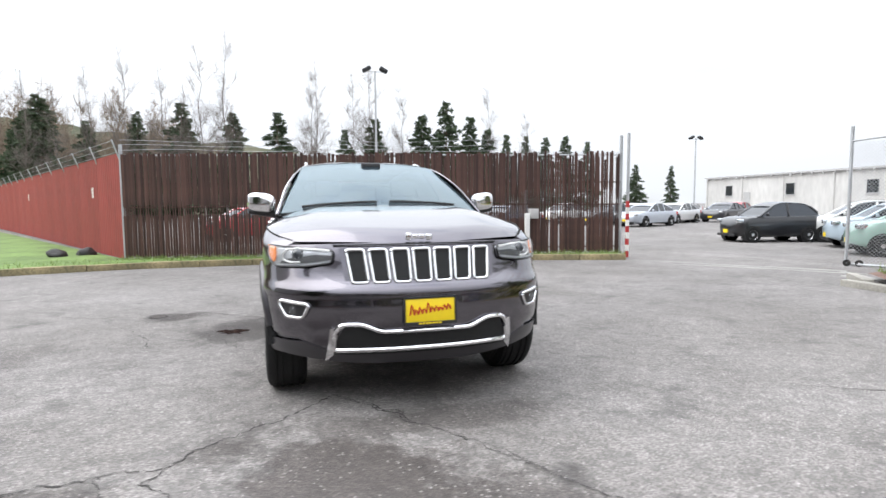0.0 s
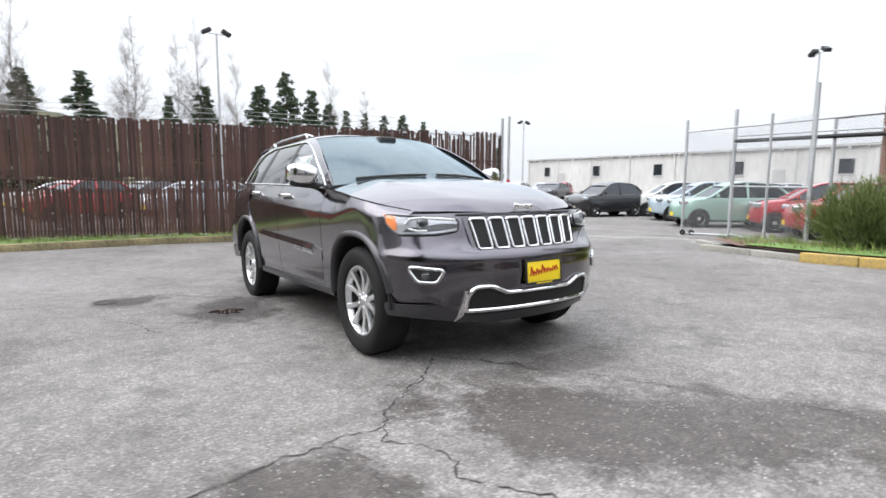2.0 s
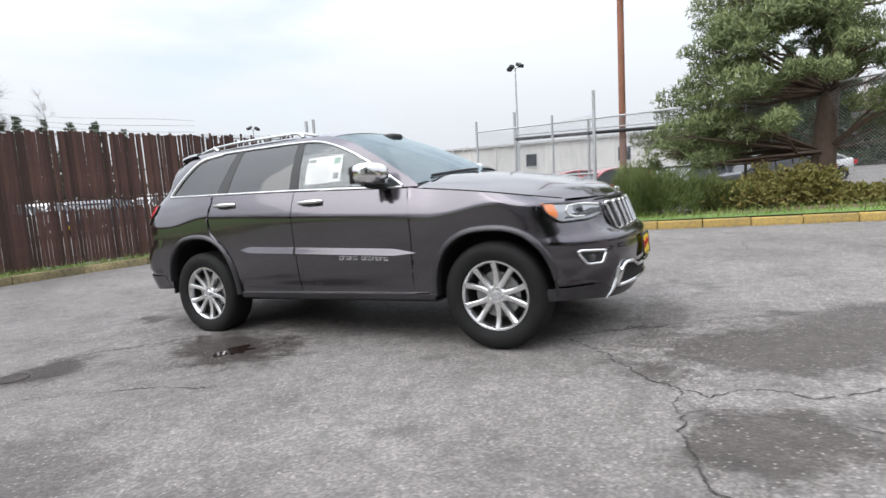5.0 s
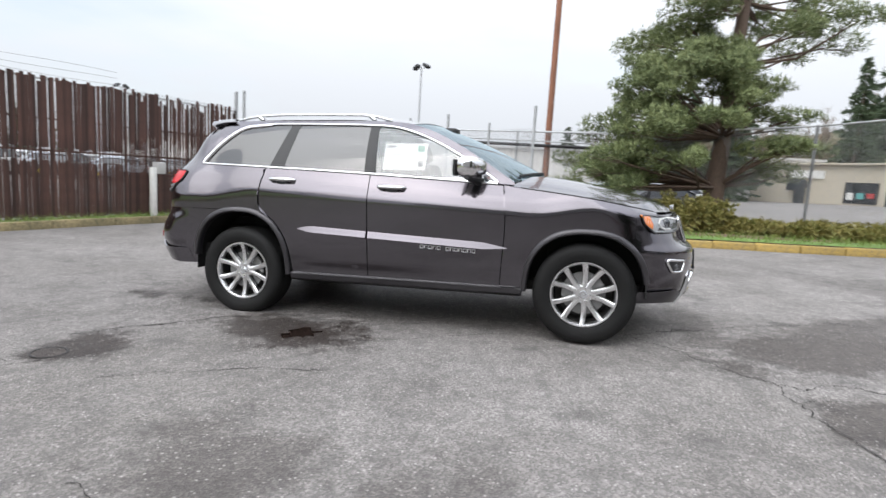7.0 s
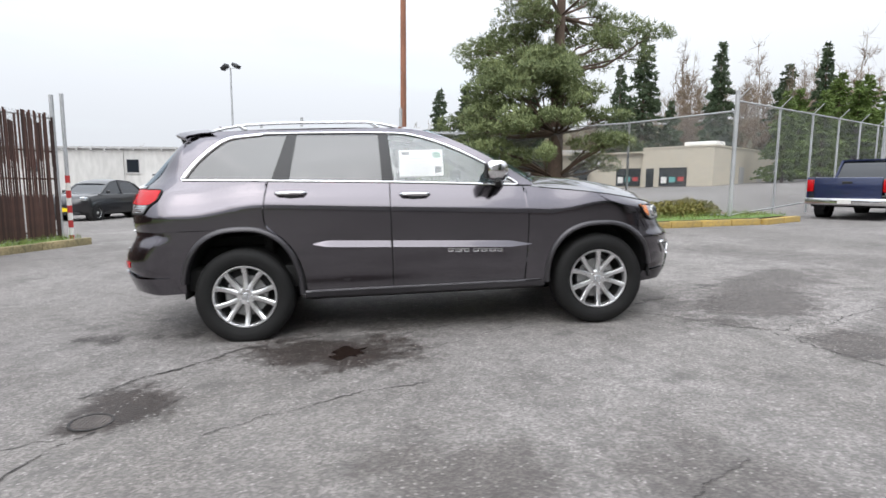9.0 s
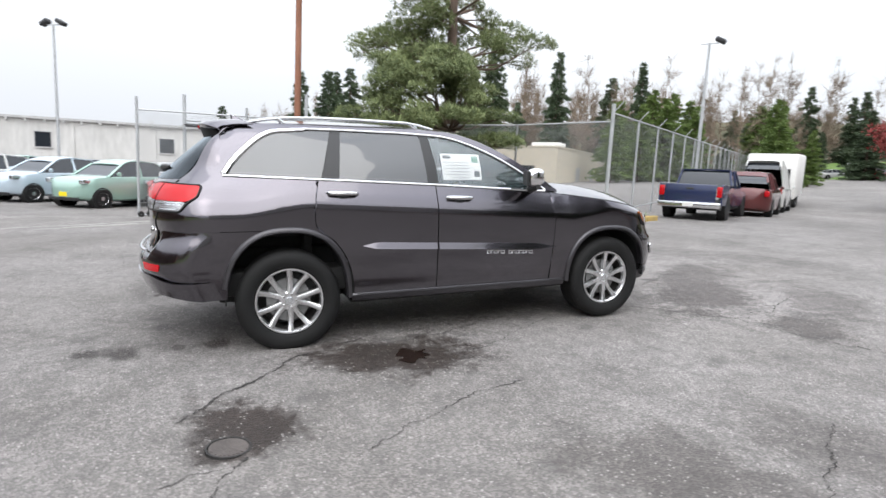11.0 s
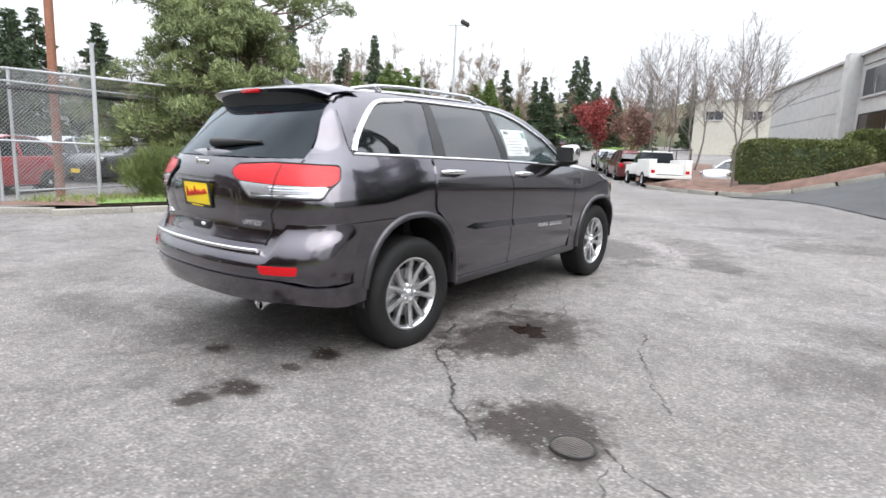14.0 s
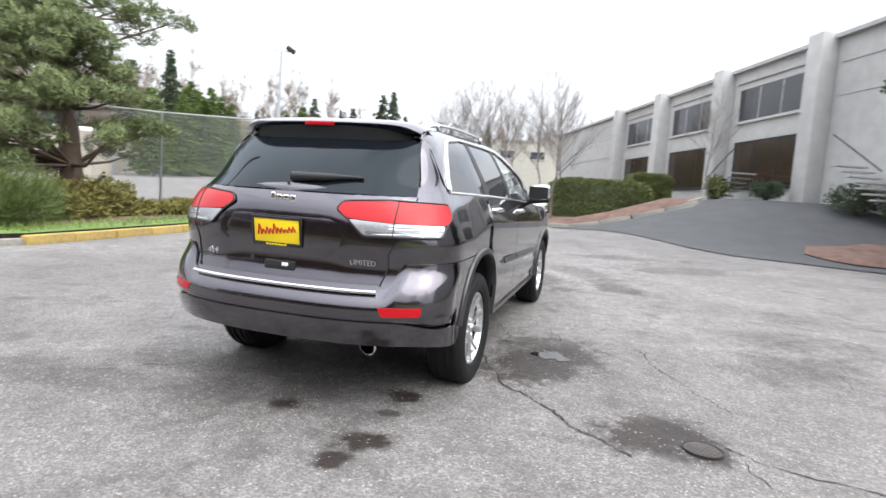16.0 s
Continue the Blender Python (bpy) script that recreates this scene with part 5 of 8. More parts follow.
            part("door_strip", bm, P, own, "raised strip in body colour", 30)
        for k in range(13):
            if k == 5:
                continue
            y = -0.19 - 0.035 * k
            z = 0.64 + 0.042 * (y + 0.87)
            x = side_x(y, z)
            bm = bmesh.new()
            tube(bm, [(s * (x + 0.003), y - 0.012, z), (s * (x + 0.003), y - 0.012, z + 0.024), (s * (x + 0.003), y + 0.012, z + 0.024), (s * (x + 0.003), y + 0.012, z)], 0.0042, 5, k % 2 == 0)
            part("badge_stroke", bm, M["letter"], df, "", 30)
        # handles
        for own, yc, zc in ((df, 0.08, 1.135), (dr, 1.05, 1.175)):
            bm = bmesh.new()
            x = side_x(yc, zc)
            tube(bm, [(s * (x - 0.004), yc - 0.115, zc + 0.002), (s * (x + 0.028), yc - 0.095, zc + 0.004), (s * (x + 0.036), yc, zc + 0.006), (s * (x + 0.028), yc + 0.095, zc + 0.008), (s * (x - 0.004), yc + 0.115, zc + 0.008)], [0.013, 0.017, 0.018, 0.017, 0.013], 10)
            h = part("door_handle", bm, M["chrome"], own, "chrome door handle", 40)
            bm = bmesh.new()
            # black oval laid on the door skin, standing in for shade below the handle
            outline_plate(bm, [(yc + 0.05 * math.cos(t), zc - 0.012 + 0.022 * math.sin(t)) for t in lin(0, 6.0, 18)], lambda u, v, o: (s * side_x(u, v, o), u, v), 0.0015, 0.002, 3)
            part("handle_recess", bm, M["black"], h)
        # wheel arch flares and liners
        for hub in (-HUB_Y, HUB_Y):
            bm = bmesh.new()
            rows = []
            dn = 0.0
            for (y, z), (y2, z2) in list(zip(arch_pts(hub, 0.432, -0.003, 37), arch_pts(hub, 0.474, 0.042, 37)))[2 if hub < 0 else 0 : 37 if hub < 0 else 35]:
                row = []
                for v, o in ((0, -0.05), (0, 0.012), (0.2, 0.022), (0.7, 0.02), (0.95, 0.008), (1, -0.004)):
                    yy, zz = y + (y2 - y) * v, z + (z2 - z) * v
                    row.append((s * (side_x(min(max(yy, -1.93), 2.3), zz) + o), yy, zz))
                rows.append(row)
            panel(bm, rows, 0.004)
            part("wheel_arch", bm, M["flare"], car, "grey wheel arch flare", 45)
            bm = bmesh.new()
            rows = [[(s * x, y, z) for x in (0.5, 0.7, 0.91)] for y, z in arch_pts(hub, 0.44, 0.005, 25)]
            panel(bm, rows, 0.01)
            box(bm, s * 0.5 if s > 0 else -0.52, s * 0.52 if s > 0 else -0.5, hub - 0.45, hub + 0.45, 0.34, 0.82)
            part("wheel_well", bm, M["under"], car, "", 40)
            wheel(car, s * 0.805, hub, s)
        # sill
        bm = bmesh.new()
        panel(bm, [[(s * (side_x(y, max(0.3, z)) - 0.004 - d), y, z) for z, d in ((0.40, 0.012), (0.385, 0.0), (0.345, 0.004), (0.325, 0.03), (0.32, 0.12))] for y in lin(-0.985, 0.985, 20)], 0.01)
        part("sill", bm, M["flare"], car, "", 40)
        bm = bmesh.new()
        tube(bm, [(s * (side_x(y, 0.4) + 0.0), y, 0.40) for y in lin(-0.94, 0.94, 12)], 0.004, 6)
        part("sill_trim", bm, M["flare"], car, "thin grey sill strip", 40)
        # mirror
        mir = new("wing_mirror")
        mir.parent = car
        bm = bmesh.new()
        bmesh.ops.create_uvsphere(bm, u_segments=20, v_segments=12, radius=1)
        for v in bm.verts:
            x, y, z = v.co
            f = lambda q: math.copysign(abs(q) ** 0.62, q)  # noqa: E731
            v.co = (s * (0.985 + 0.115 * f(x) + 0.0), -0.585 + 0.085 * f(y) + 0.04 * f(x), 1.305 + 0.082 * f(z) + 0.012 * f(x))
        part("mirror_cap", bm, M["chrome"], mir, "chrome mirror cap", 60)
        bm = bmesh.new()
        panel(bm, [[(s * x, -0.515 + 0.045 * (x - 0.985) / 0.115, z) for z in lin(1.245, 1.365, 4)] for x in lin(0.89, 1.085, 5)], 0.02)
        part("mirror_glass", bm, M["black"], mir, "", 40)
        bm = bmesh.new()
        tube(bm, [(s * 0.855, -0.62, 1.20), (s * 0.90, -0.61, 1.215), (s * 0.97, -0.59, 1.225), (s * 1.08, -0.565, 1.235)], [0.035, 0.03, 0.032, 0.02], 10)
        part("mirror_arm", bm, M["black"], mir, "black mirror arm", 60)
        # headlight
        hl = new("headlight")
        hl.parent = car
        sh = round_poly([(0.515, 0.955), (0.70, 0.972), (0.895, 0.99), (0.905, 0.93), (0.85, 0.862), (0.66, 0.862), (0.525, 0.88)], 0.022)
        surf = lambda u, v, o: (lambda k: (s * abs(k[0]), k[1], k[2]))(wrap_front(min(1.0, 2 / math.pi * math.asin(min(1, (min(u, 0.62) / width(v)) ** (FN / 2))) + max(0, u - 0.62) * 1.15), v, o))  # noqa: E731
        bm = bmesh.new()
        outline_plate(bm, densify(sh, 0.03), surf, 0.004, 0.03, 5)
        part("lamp_housing", bm, M["lamp_in"], hl, "grey lamp housing", 40)
        bm = bmesh.new()
        outline_plate(bm, densify(round_poly([(0.52, 0.90), (0.67, 0.88), (0.82, 0.878), (0.78, 0.905), (0.70, 0.915), (0.62, 0.93), (0.52, 0.925)], 0.012), 0.03), surf, 0.007, 0.01, 4)
        part("lamp_mask", bm, M["black"], hl, "", 40)
        bm = bmesh.new()
        bmesh.ops.create_uvsphere(bm, u_segments=18, v_segments=12, radius=0.042, matrix=Matrix.Translation(Vector(surf(0.71, 0.93, -0.012))))
        part("projector", bm, M["pane"], hl, "", 60)
        bm = bmesh.new()
        tube(bm, [surf(u, z, 0.012) for u, z in ((0.53, 0.952), (0.62, 0.962), (0.70, 0.968), (0.76, 0.962), (0.79, 0.93), (0.78, 0.90), (0.74, 0.885), (0.69, 0.886))], 0.007, 6)
        part("light_bar", bm, M["paper"], hl, "", 60)
        bm = bmesh.new()
        outline_plate(bm, densify(round_poly([(0.84, 0.985), (0.90, 0.995), (0.90, 0.93), (0.855, 0.885), (0.84, 0.92)], 0.01), 0.03), surf, 0.012, 0.01, 4)
        part("indicator", bm, M["amber"], hl, "amber side indicator", 40)
        bm = bmesh.new()
        outline_plate(bm, densify(sh, 0.03), surf, 0.020, 0.016, 5)
        part("lamp_cover", bm, M["lens"], hl, "", 60)
        bm = bmesh.new()
        tube(bm, [surf(u, v, 0.008) for u, v in densify(sh, 0.03)], 0.007, 6, True)
        part("lamp_rim", bm, M["black"], hl, "black lamp edge", 60)
        bm = bmesh.new()
        tube(bm, [(s * (side_x(y, hood_side(y)) - 0.001), y, hood_side(y) + 0.001) for y in lin(-1.93, -0.95, 24)], 0.004, 5)
        part("bonnet_seam", bm, M["under"], car, "", 40)
        # fog light
        fog = new("fog_light")
        fog.parent = car
        fo = round_poly([(0.655, 0.645), (0.825, 0.665), (0.83, 0.64), (0.785, 0.57), (0.69, 0.565)], 0.022)
        bm = bmesh.new()
        outline_plate(bm, densify([(0.745 + (u - 0.745) * 0.86, 0.605 + (v - 0.605) * 0.8) for u, v in fo], 0.03), surf, 0.004, 0.012, 3)
        part("fog_recess", bm, M["black"], fog, "", 40)
        bm = bmesh.new()
        tube(bm, [surf(u, v, 0.008) for u, v in densify(fo, 0.03)], 0.011, 8, True)
        part("fog_bezel", bm, M["chrome"], fog, "chrome fog light bezel", 60)
        bm = bmesh.new()
        bmesh.ops.create_uvsphere(bm, u_segments=16, v_segments=10, radius=0.03, matrix=Matrix.Translation(Vector(surf(0.75, 0.61, -0.012))))
        part("fog_lens", bm, M["lens"], fog, "", 60)
        # tail light: red upper part, clear lower part
        tl = new("tail_light")
        tl.parent = car
        rs = lambda u, v, o: (lambda k: (s * abs(k[0]), k[1], k[2]))(wrap_rear(min(1.08, 2 / math.pi * math.asin(min(1, (min(u, 0.66) / width(v)) ** (RN / 2))) + max(0, u - 0.66) * 1.24), v, o))  # noqa: E731
        bm = bmesh.new()
        outline_plate(bm, densify(round_poly([(0.365, 1.235), (0.60, 1.25), (0.95, 1.235), (0.975, 1.16), (0.93, 1.125), (0.62, 1.135), (0.40, 1.15), (0.335, 1.195)], 0.025), 0.03), rs, 0.014, 0.02, 6)
        part("red_lens", bm, M["red_lens"], tl, "red tail lamp lens", 40)
        bm = bmesh.new()
        outline_plate(bm, densify(round_poly([(0.41, 1.145), (0.62, 1.132), (0.925, 1.122), (0.89, 1.06), (0.50, 1.06)], 0.02), 0.03), rs, 0.010, 0.02, 5)
        part("reversing_lens", bm, M["clear"], tl, "clear reversing lamp lens", 40)
        bm = bmesh.new()
        outline_plate(bm, densify(round_poly([(0.50, 1.086), (0.885, 1.084), (0.872, 1.069), (0.52, 1.07)], 0.006), 0.03), rs, 0.014, 0.01, 2)
        part("lamp_edge_bar", bm, M["silver"], tl, "", 40)
        bm = bmesh.new()
        tube(bm, [rs(u, v, 0.006) for u, v in densify(round_poly([(0.365, 1.238), (0.60, 1.253), (0.955, 1.238), (0.98, 1.16), (0.935, 1.12), (0.895, 1.056), (0.495, 1.056), (0.405, 1.145), (0.33, 1.195)], 0.025), 0.03)], 0.007, 6, True)
        part("lamp_rim", bm, M["black"], tl, "black lamp edge", 60)
        for z in (1.105, 1.12):
            bm = bmesh.new()
            outline_plate(bm, densify([(0.62, z - 0.004), (0.90, z - 0.005), (0.90, z + 0.003), (0.62, z + 0.004)], 0.03), rs, 0.014, 0.006, 2)
            part("lamp_rib", bm, M["silver"], tl, "", 40)
        for u0 in (0.645,):
            bm = bmesh.new()
            tube(bm, [rs(u0, z, 0.014) for z in lin(1.06, 1.25, 8)], 0.0035, 5)
            part("lamp_split", bm, M["under"], tl, "", 40)
        # reflector, exhaust tip
        bm = bmesh.new()
        outline_plate(bm, densify(round_poly([(0.60, 0.685), (0.80, 0.685), (0.79, 0.635), (0.62, 0.635)], 0.012), 0.03), rs, 0.036, 0.03, 4)
        part("rear_reflector", bm, M["red_lens"], car, "red bumper reflector", 40)
        if s < 0:
            bm = bmesh.new()
            lathe(bm, [(0.040, -0.2), (0.045, 0.0), (0.05, 0.03), (0.042, 0.034), (0.036, 0.0), (0.03, -0.2)], 24, "x", Matrix.Translation((s * 0.555, 2.365, 0.452)) @ Matrix.Rotation(radians(90), 4, "Z") @ Matrix.Rotation(radians(8), 4, "Y"))
            part("exhaust_tip", bm, M["chrome"], car, "chrome exhaust tip", 40)
        # roof rail
        bm = bmesh.new()
        rail = [(0.20, 0.0), (0.32, 0.02), (0.45, 0.03), (0.9, 0.032), (1.2, 0.032), (1.45, 0.026), (1.56, 0.016), (1.68, 0.0)]
        tube(bm, [(s * (side_x(y, 1.69) - 0.035), y, roof_edge(y) + 0.012 + h * 1.15) for y, h in rail], 0.012, 8)
        for y in (0.40, 1.48):
            tube(bm, [(s * (side_x(y, 1.69) - 0.035), y - 0.05, roof_edge(y) + 0.005), (s * (side_x(y, 1.69) - 0.035), y, roof_edge(y) + 0.042)], 0.018, 8)
        part("roof_rail", bm, M["silver"], car, "bright roof rail", 50)
        # seats
        for yb, name in ((-0.05, "front_seat"), (0.95, "rear_seat")):
            bm = bmesh.new()
            x = s * 0.38
            box(bm, x - 0.25, x + 0.25, yb - 0.5, yb + 0.02, 0.66, 0.82, 0.05)
            box(bm, x - 0.24, x + 0.24, -0.07, 0.07, 0, 0.6, 0.05, Matrix.Translation((0, yb + 0.02, 0.78)) @ Matrix.Rotation(radians(-16), 4, "X"))
            box(bm, x - 0.13, x + 0.13, -0.05, 0.05, 0.63, 0.80, 0.04, Matrix.Translation((0, yb + 0.02, 0.78)) @ Matrix.Rotation(radians(-16), 4, "X"))
            part(name, bm, M["cloth"], car, "grey leather seat", 40)

    # bonnet
    bm = bmesh.new()
    rows = []
    for a in lin(-1, 1, 33):
        row = []
        f0 = -2.205 + 0.60 * (1 - (1 - (abs(a) * 0.93) ** FN) ** (1 / FN))
        y1 = -1.10 + 0.235 * a * a
        for u in lin(0, 1, 18):
            y = f0 + (y1 - f0) * u
            xe = side_x(y, hood_side(y)) - 0.002
            crown = (abs(a) ** 3.2)
            z = hood_mid(y) * (1 - crown) + hood_side(y) * crown + 0.010 * math.exp(-((abs(a) - 0.62) / 0.12) ** 2) * step(-2.1, -1.7, y) - 0.05 * step(0.12, 0.0, u) * (1 - 0.6 * crown)
            row.append((a * xe, y, z))
        rows.append(row)
    panel(bm, rows)
    hood = part("bonnet", bm, P, car, "", 40)
    bm = bmesh.new()
    tube(bm, [on_front(x, 0.984, 0.002) for x in lin(-0.52, 0.52, 25)], 0.0045, 5)
    part("front_seam", bm, M["under"], hood, "", 40)
    bm = bmesh.new()
    for x0, w, z0, z1 in ((-0.085, 0.034, 1.004, 1.05), (-0.045, 0.036, 1.012, 1.042), (-0.003, 0.036, 1.012, 1.042), (0.039, 0.04, 1.004, 1.042)):
        box(bm, x0, x0 + w, -2.178, -2.164, z0, z1, 0.006)
    part("hood_badge", bm, M["chrome"], hood, "chrome badge strokes", 60)
    # roof, windscreen, cowl
    bm = bmesh.new()
    rows = []
    for a in lin(-1, 1, 25):
        row = []
        for u in lin(0, 1, 20):
            y0 = -0.12 + 0.10 * a * a
            y = y0 + (1.90 - y0) * u
            xe = side_x(y, min(1.70, roof_edge(y)))
            row.append((a * xe, y, roof_mid(y) * (1 - abs(a) ** 3.5) + roof_edge(y) * abs(a) ** 3.5))
        rows.append(row)
    panel(bm, rows, 0.03)
    part("roof", bm, P, car, "", 40)
    bm = bmesh.new()
    rows = []
    for a in lin(-1, 1, 21):
        row = []
        for u in lin(0, 1, 12):
            bx, by, bz = a * 0.83, -1.10 + 0.225 * a * a, 1.255 - 0.05 * a * a
            tx, ty, tz = a * 0.625, -0.12 + 0.10 * a * a, 1.698 - 0.032 * abs(a) ** 3.5
            row.append((bx + (tx - bx) * u, by + (ty - by) * u, bz + (tz - bz) * u + 0.03 * math.sin(math.pi * u) * (1 - 0.3 * a * a)))
        rows.append(row)
    panel(bm, rows, 0.006)
    ws = part("windscreen", bm, M["shield"], car, "", 60)
    bm = bmesh.new()
    box(bm, -0.09, 0.09, -0.26, -0.12, 1.63, 1.69, 0.02)
    part("mirror_mount", bm, M["black"], ws, "", 40)
    bm = bmesh.new()
    panel(bm, [[(a * 0.82, -1.12 + 0.235 * a * a + d, 1.25 - 0.05 * a * a + h) for d, h in ((0.0, -0.02), (0.03, 0.0), (0.08, 0.012))] for a in lin(-1, 1, 21)], 0.02)
    part("cowl", bm, M["black"], car, "black cowl panel", 40)
    for x0, x1 in ((-0.66, -0.08), (0.02, 0.60)):
        bm = bmesh.new()
        tube(bm, [(x0 + (x1 - x0) * u, -1.06 + 0.225 * ((x0 + (x1 - x0) * u) / 0.83) ** 2, 1.29 - 0.05 * ((x0 + (x1 - x0) * u) / 0.83) ** 2) for u in lin(0, 1, 7)], 0.010, 6)
        part("wiper", bm, M["black"], car, "black wiper", 60)
    bm = bmesh.new()
    panel(bm, [[wrap_front(a, z, -0.006) for z in lin(0.735, 0.995 - 0.01 * abs(a), 8)] for a in lin(-0.86, 0.86, 41)])
    part("front_panel", bm, P, car, "", 40)
    # front bumper skin
    bm = bmesh.new()
    top = lambda a: 0.752 + 0.10 * step(0.30, 0.62, abs(a)) + 0.01 * abs(a)  # noqa: E731
    low = lambda a: 0.285 + 0.055 * step(0.15, 0.75, abs(a))  # noqa: E731
    rows = []
    def reach(z):
        y = min(-1.80, -HUB_Y - arch_edge(z, -HUB_Y))
        return 2 / math.pi * math.acos(min(1, max(0, (nose_side(z) + FC - y) / FC)) ** (FN / 2))

    for a in lin(-1, 1, 61):
        rows.append([wrap_front(a * reach(z), z, -0.022 * step(0.46, 0.41, z) * step(0.62, 0.7, abs(a)) + 0.012 * math.exp(-((z - 0.72) / 0.03) ** 2)) for z in lin(low(a), top(a), 22)])
    panel(bm, rows)
    fb = part("front_bumper", bm, P, car, "", 40)
    bm = bmesh.new()
    panel(bm, [[wrap_front(a, z, 0.005) for z in lin(low(a) - 0.005, 0.345 + 0.075 * step(0.3, 0.55, abs(a)), 5)] for a in lin(-0.885, 0.885, 41)])
    part("bumper_valance", bm, M["flare"], fb, "dark grey lower valance", 40)
    lower = round_poly([(-0.60, 0.335), (-0.53, 0.50), (-0.50, 0.535), (-0.38, 0.535), (-0.26, 0.487), (0.26, 0.487), (0.38, 0.535), (0.50, 0.535), (0.53, 0.50), (0.60, 0.335)], 0.02)
    bm = bmesh.new()
    outline_plate(bm, densify([(u * 0.93, 0.435 + (v - 0.435) * 0.9) for u, v in lower], 0.03), on_front, 0.006, 0.02, 4)
    part("lower_intake", bm, M["under"], fb, "black lower intake", 40)
    bm = bmesh.new()
    loop = densify(round_poly([(-0.54, 0.375), (-0.525, 0.49), (-0.49, 0.53), (-0.38, 0.53), (-0.27, 0.482), (0.27, 0.482), (0.38, 0.53), (0.49, 0.53), (0.525, 0.49), (0.54, 0.375)], 0.03), 0.03)
    tube(bm, [on_front(u, v, 0.014) for u, v in loop], 0.014, 8, True)
    for s in (-1, 1):
        panel(bm, [[on_front(s * (0.535 + 0.05 * w - 0.03 * v * w), 0.345 - 0.05 * w * (1 - v) + 0.165 * v, 0.012 + 0.008 * w) for v in lin(0, 1, 6)] for w in lin(0, 1, 4)], 0.02)
    part("bumper_chrome", bm, M["chrome"], fb, "chrome lower bumper surround", 40)
    # grille: seven chrome-framed slots on one straight lean
    def on_grille(x, z, off=0.0):
        return (x, front_y(x, 0.9) - front_y(0, 0.9) - 2.195 - 0.063 * (0.957 - z) / 0.194 - off, z)

    gr = new("grille")
    gr.parent = car
    bm = bmesh.new()
    outline_plate(bm, densify(round_poly([(-0.49, 0.968), (0.49, 0.968), (0.455, 0.745), (-0.455, 0.745)], 0.02), 0.03), on_grille, 0.006, 0.03, 4)
    part("grille_surround", bm, P, gr, "", 40)
    for k in range(7):
        c0, hw = (k - 3) * 0.128, 0.052
        sh = round_poly([(c0 * 1.03 - hw, 0.955), (c0 * 1.03 + hw, 0.955), (c0 * 0.97 + hw * 0.9, 0.762), (c0 * 0.97 - hw * 0.9, 0.762)], 0.018)
        bm = bmesh.new()
        outline_plate(bm, densify(sh, 0.04), on_grille, 0.010, 0.01, 2)
        sl = part("grille_slot", bm, M["under"], gr, "black grille slot", 40)
        bm = bmesh.new()
        tube(bm, [on_grille(u, v, 0.013) for u, v in densify(sh, 0.04)], 0.0105, 8, True)
        part("slot_frame", bm, M["chrome"], sl, "chrome slot frame", 60)
    dealer_plate(car, -2.352, 0.60, -1)
    bm = bmesh.new()
    panel(bm, [[wrap_rear(a, z, -0.006) for z in lin(0.74, 1.33, 12)] for a in lin(-1, 1, 45)])
    part("rear_panel", bm, P, car, "", 40)
    bm = bmesh.new()
    panel(bm, [[(x * (1 - u), 1.64 + 0.16 * u, roof_mid(1.64) + h * 0.05 * u) for x, h in ((0.03, 0), (0.018, 1), (0, 1.25), (-0.018, 1), (-0.03, 0))] for u in (0, 0.35, 0.7, 0.98)], 0.004)
    part("antenna_fin", bm, P, car, "", 60)
    # rear: tailgate, glass, bumper, spoiler
    bm = bmesh.new()
    rows = []
    for z in lin(0.775, 1.27, 16):
        hw = 0.60 + 0.03 * step(0.78, 0.9, z) + 0.09 * step(0.95, 1.1, z)
        rows.append([on_rear(a * hw, z, -0.018 * math.exp(-((z - 1.03) / 0.11) ** 2) * step(0.42, 0.30, abs(a * hw)) - 0.012 * step(0.80, 0.775, z)) for a in lin(-1, 1, 25)])
    panel(bm, rows)
    gate = part("tailgate", bm, P, car, "", 40)
    bm = bmesh.new()
    rows = []
    for v in lin(0, 1, 10):
        z = 1.278 + (1.60 - 1.278) * v
        hw = 0.715 - 0.09 * v
        rows.append([on_rear(a * hw, z, 0.004 - 0.02 * v * v) for a in lin(-1, 1, 23)])
    panel(bm, rows, 0.005)
    part("rear_glass", bm, M["rear_pane"], gate, "dark rear window", 60)
    bm = bmesh.new()
    rows = []
    for a in lin(-1, 1, 27):
        d, sag = 0.06 * abs(a) ** 4 + 0.08 * abs(a) ** 12, 0.012 * a * a + 0.035 * abs(a) ** 12
        rows.append([(a * (0.635 - 0.005 * k), y - d, z - sag) for k, (y, z) in enumerate(((1.80, 1.737), (1.92, 1.73), (2.02, 1.712), (2.045, 1.694), (2.03, 1.672), (1.98, 1.65)))])
    panel(bm, rows, 0.01)
    sp = part("roof_spoiler", bm, P, gate, "", 40)
    bm = bmesh.new()
    rows = [[(a * 0.56, y - 0.075 * abs(a) ** 4 - 0.05 * abs(a) ** 10, z - 0.012 * a * a) for y, z in ((2.032, 1.674), (2.015, 1.625), (2.0, 1.57))] for a in lin(-1, 1, 21)]
    panel(bm, rows, 0.01)
    part("spoiler_underside", bm, M["under"], sp, "black spoiler underside", 40)
    bm = bmesh.new()
    box(bm, -0.10, 0.10, 2.02, 2.05, 1.672, 1.698, 0.006)
    part("brake_light", bm, M["red_lens"], sp, "red high brake light", 40)
    bm = bmesh.new()
    tube(bm, [on_rear(-0.10 + 0.0, 1.345, 0.03), on_rear(0.0, 1.355, 0.035), on_rear(-0.2, 1.36, 0.03), on_rear(-0.42, 1.365, 0.02)][1:], [0.03, 0.024, 0.008], 8)
    part("rear_wiper", bm, M["black"], gate, "black rear wiper", 60)
    bm = bmesh.new()
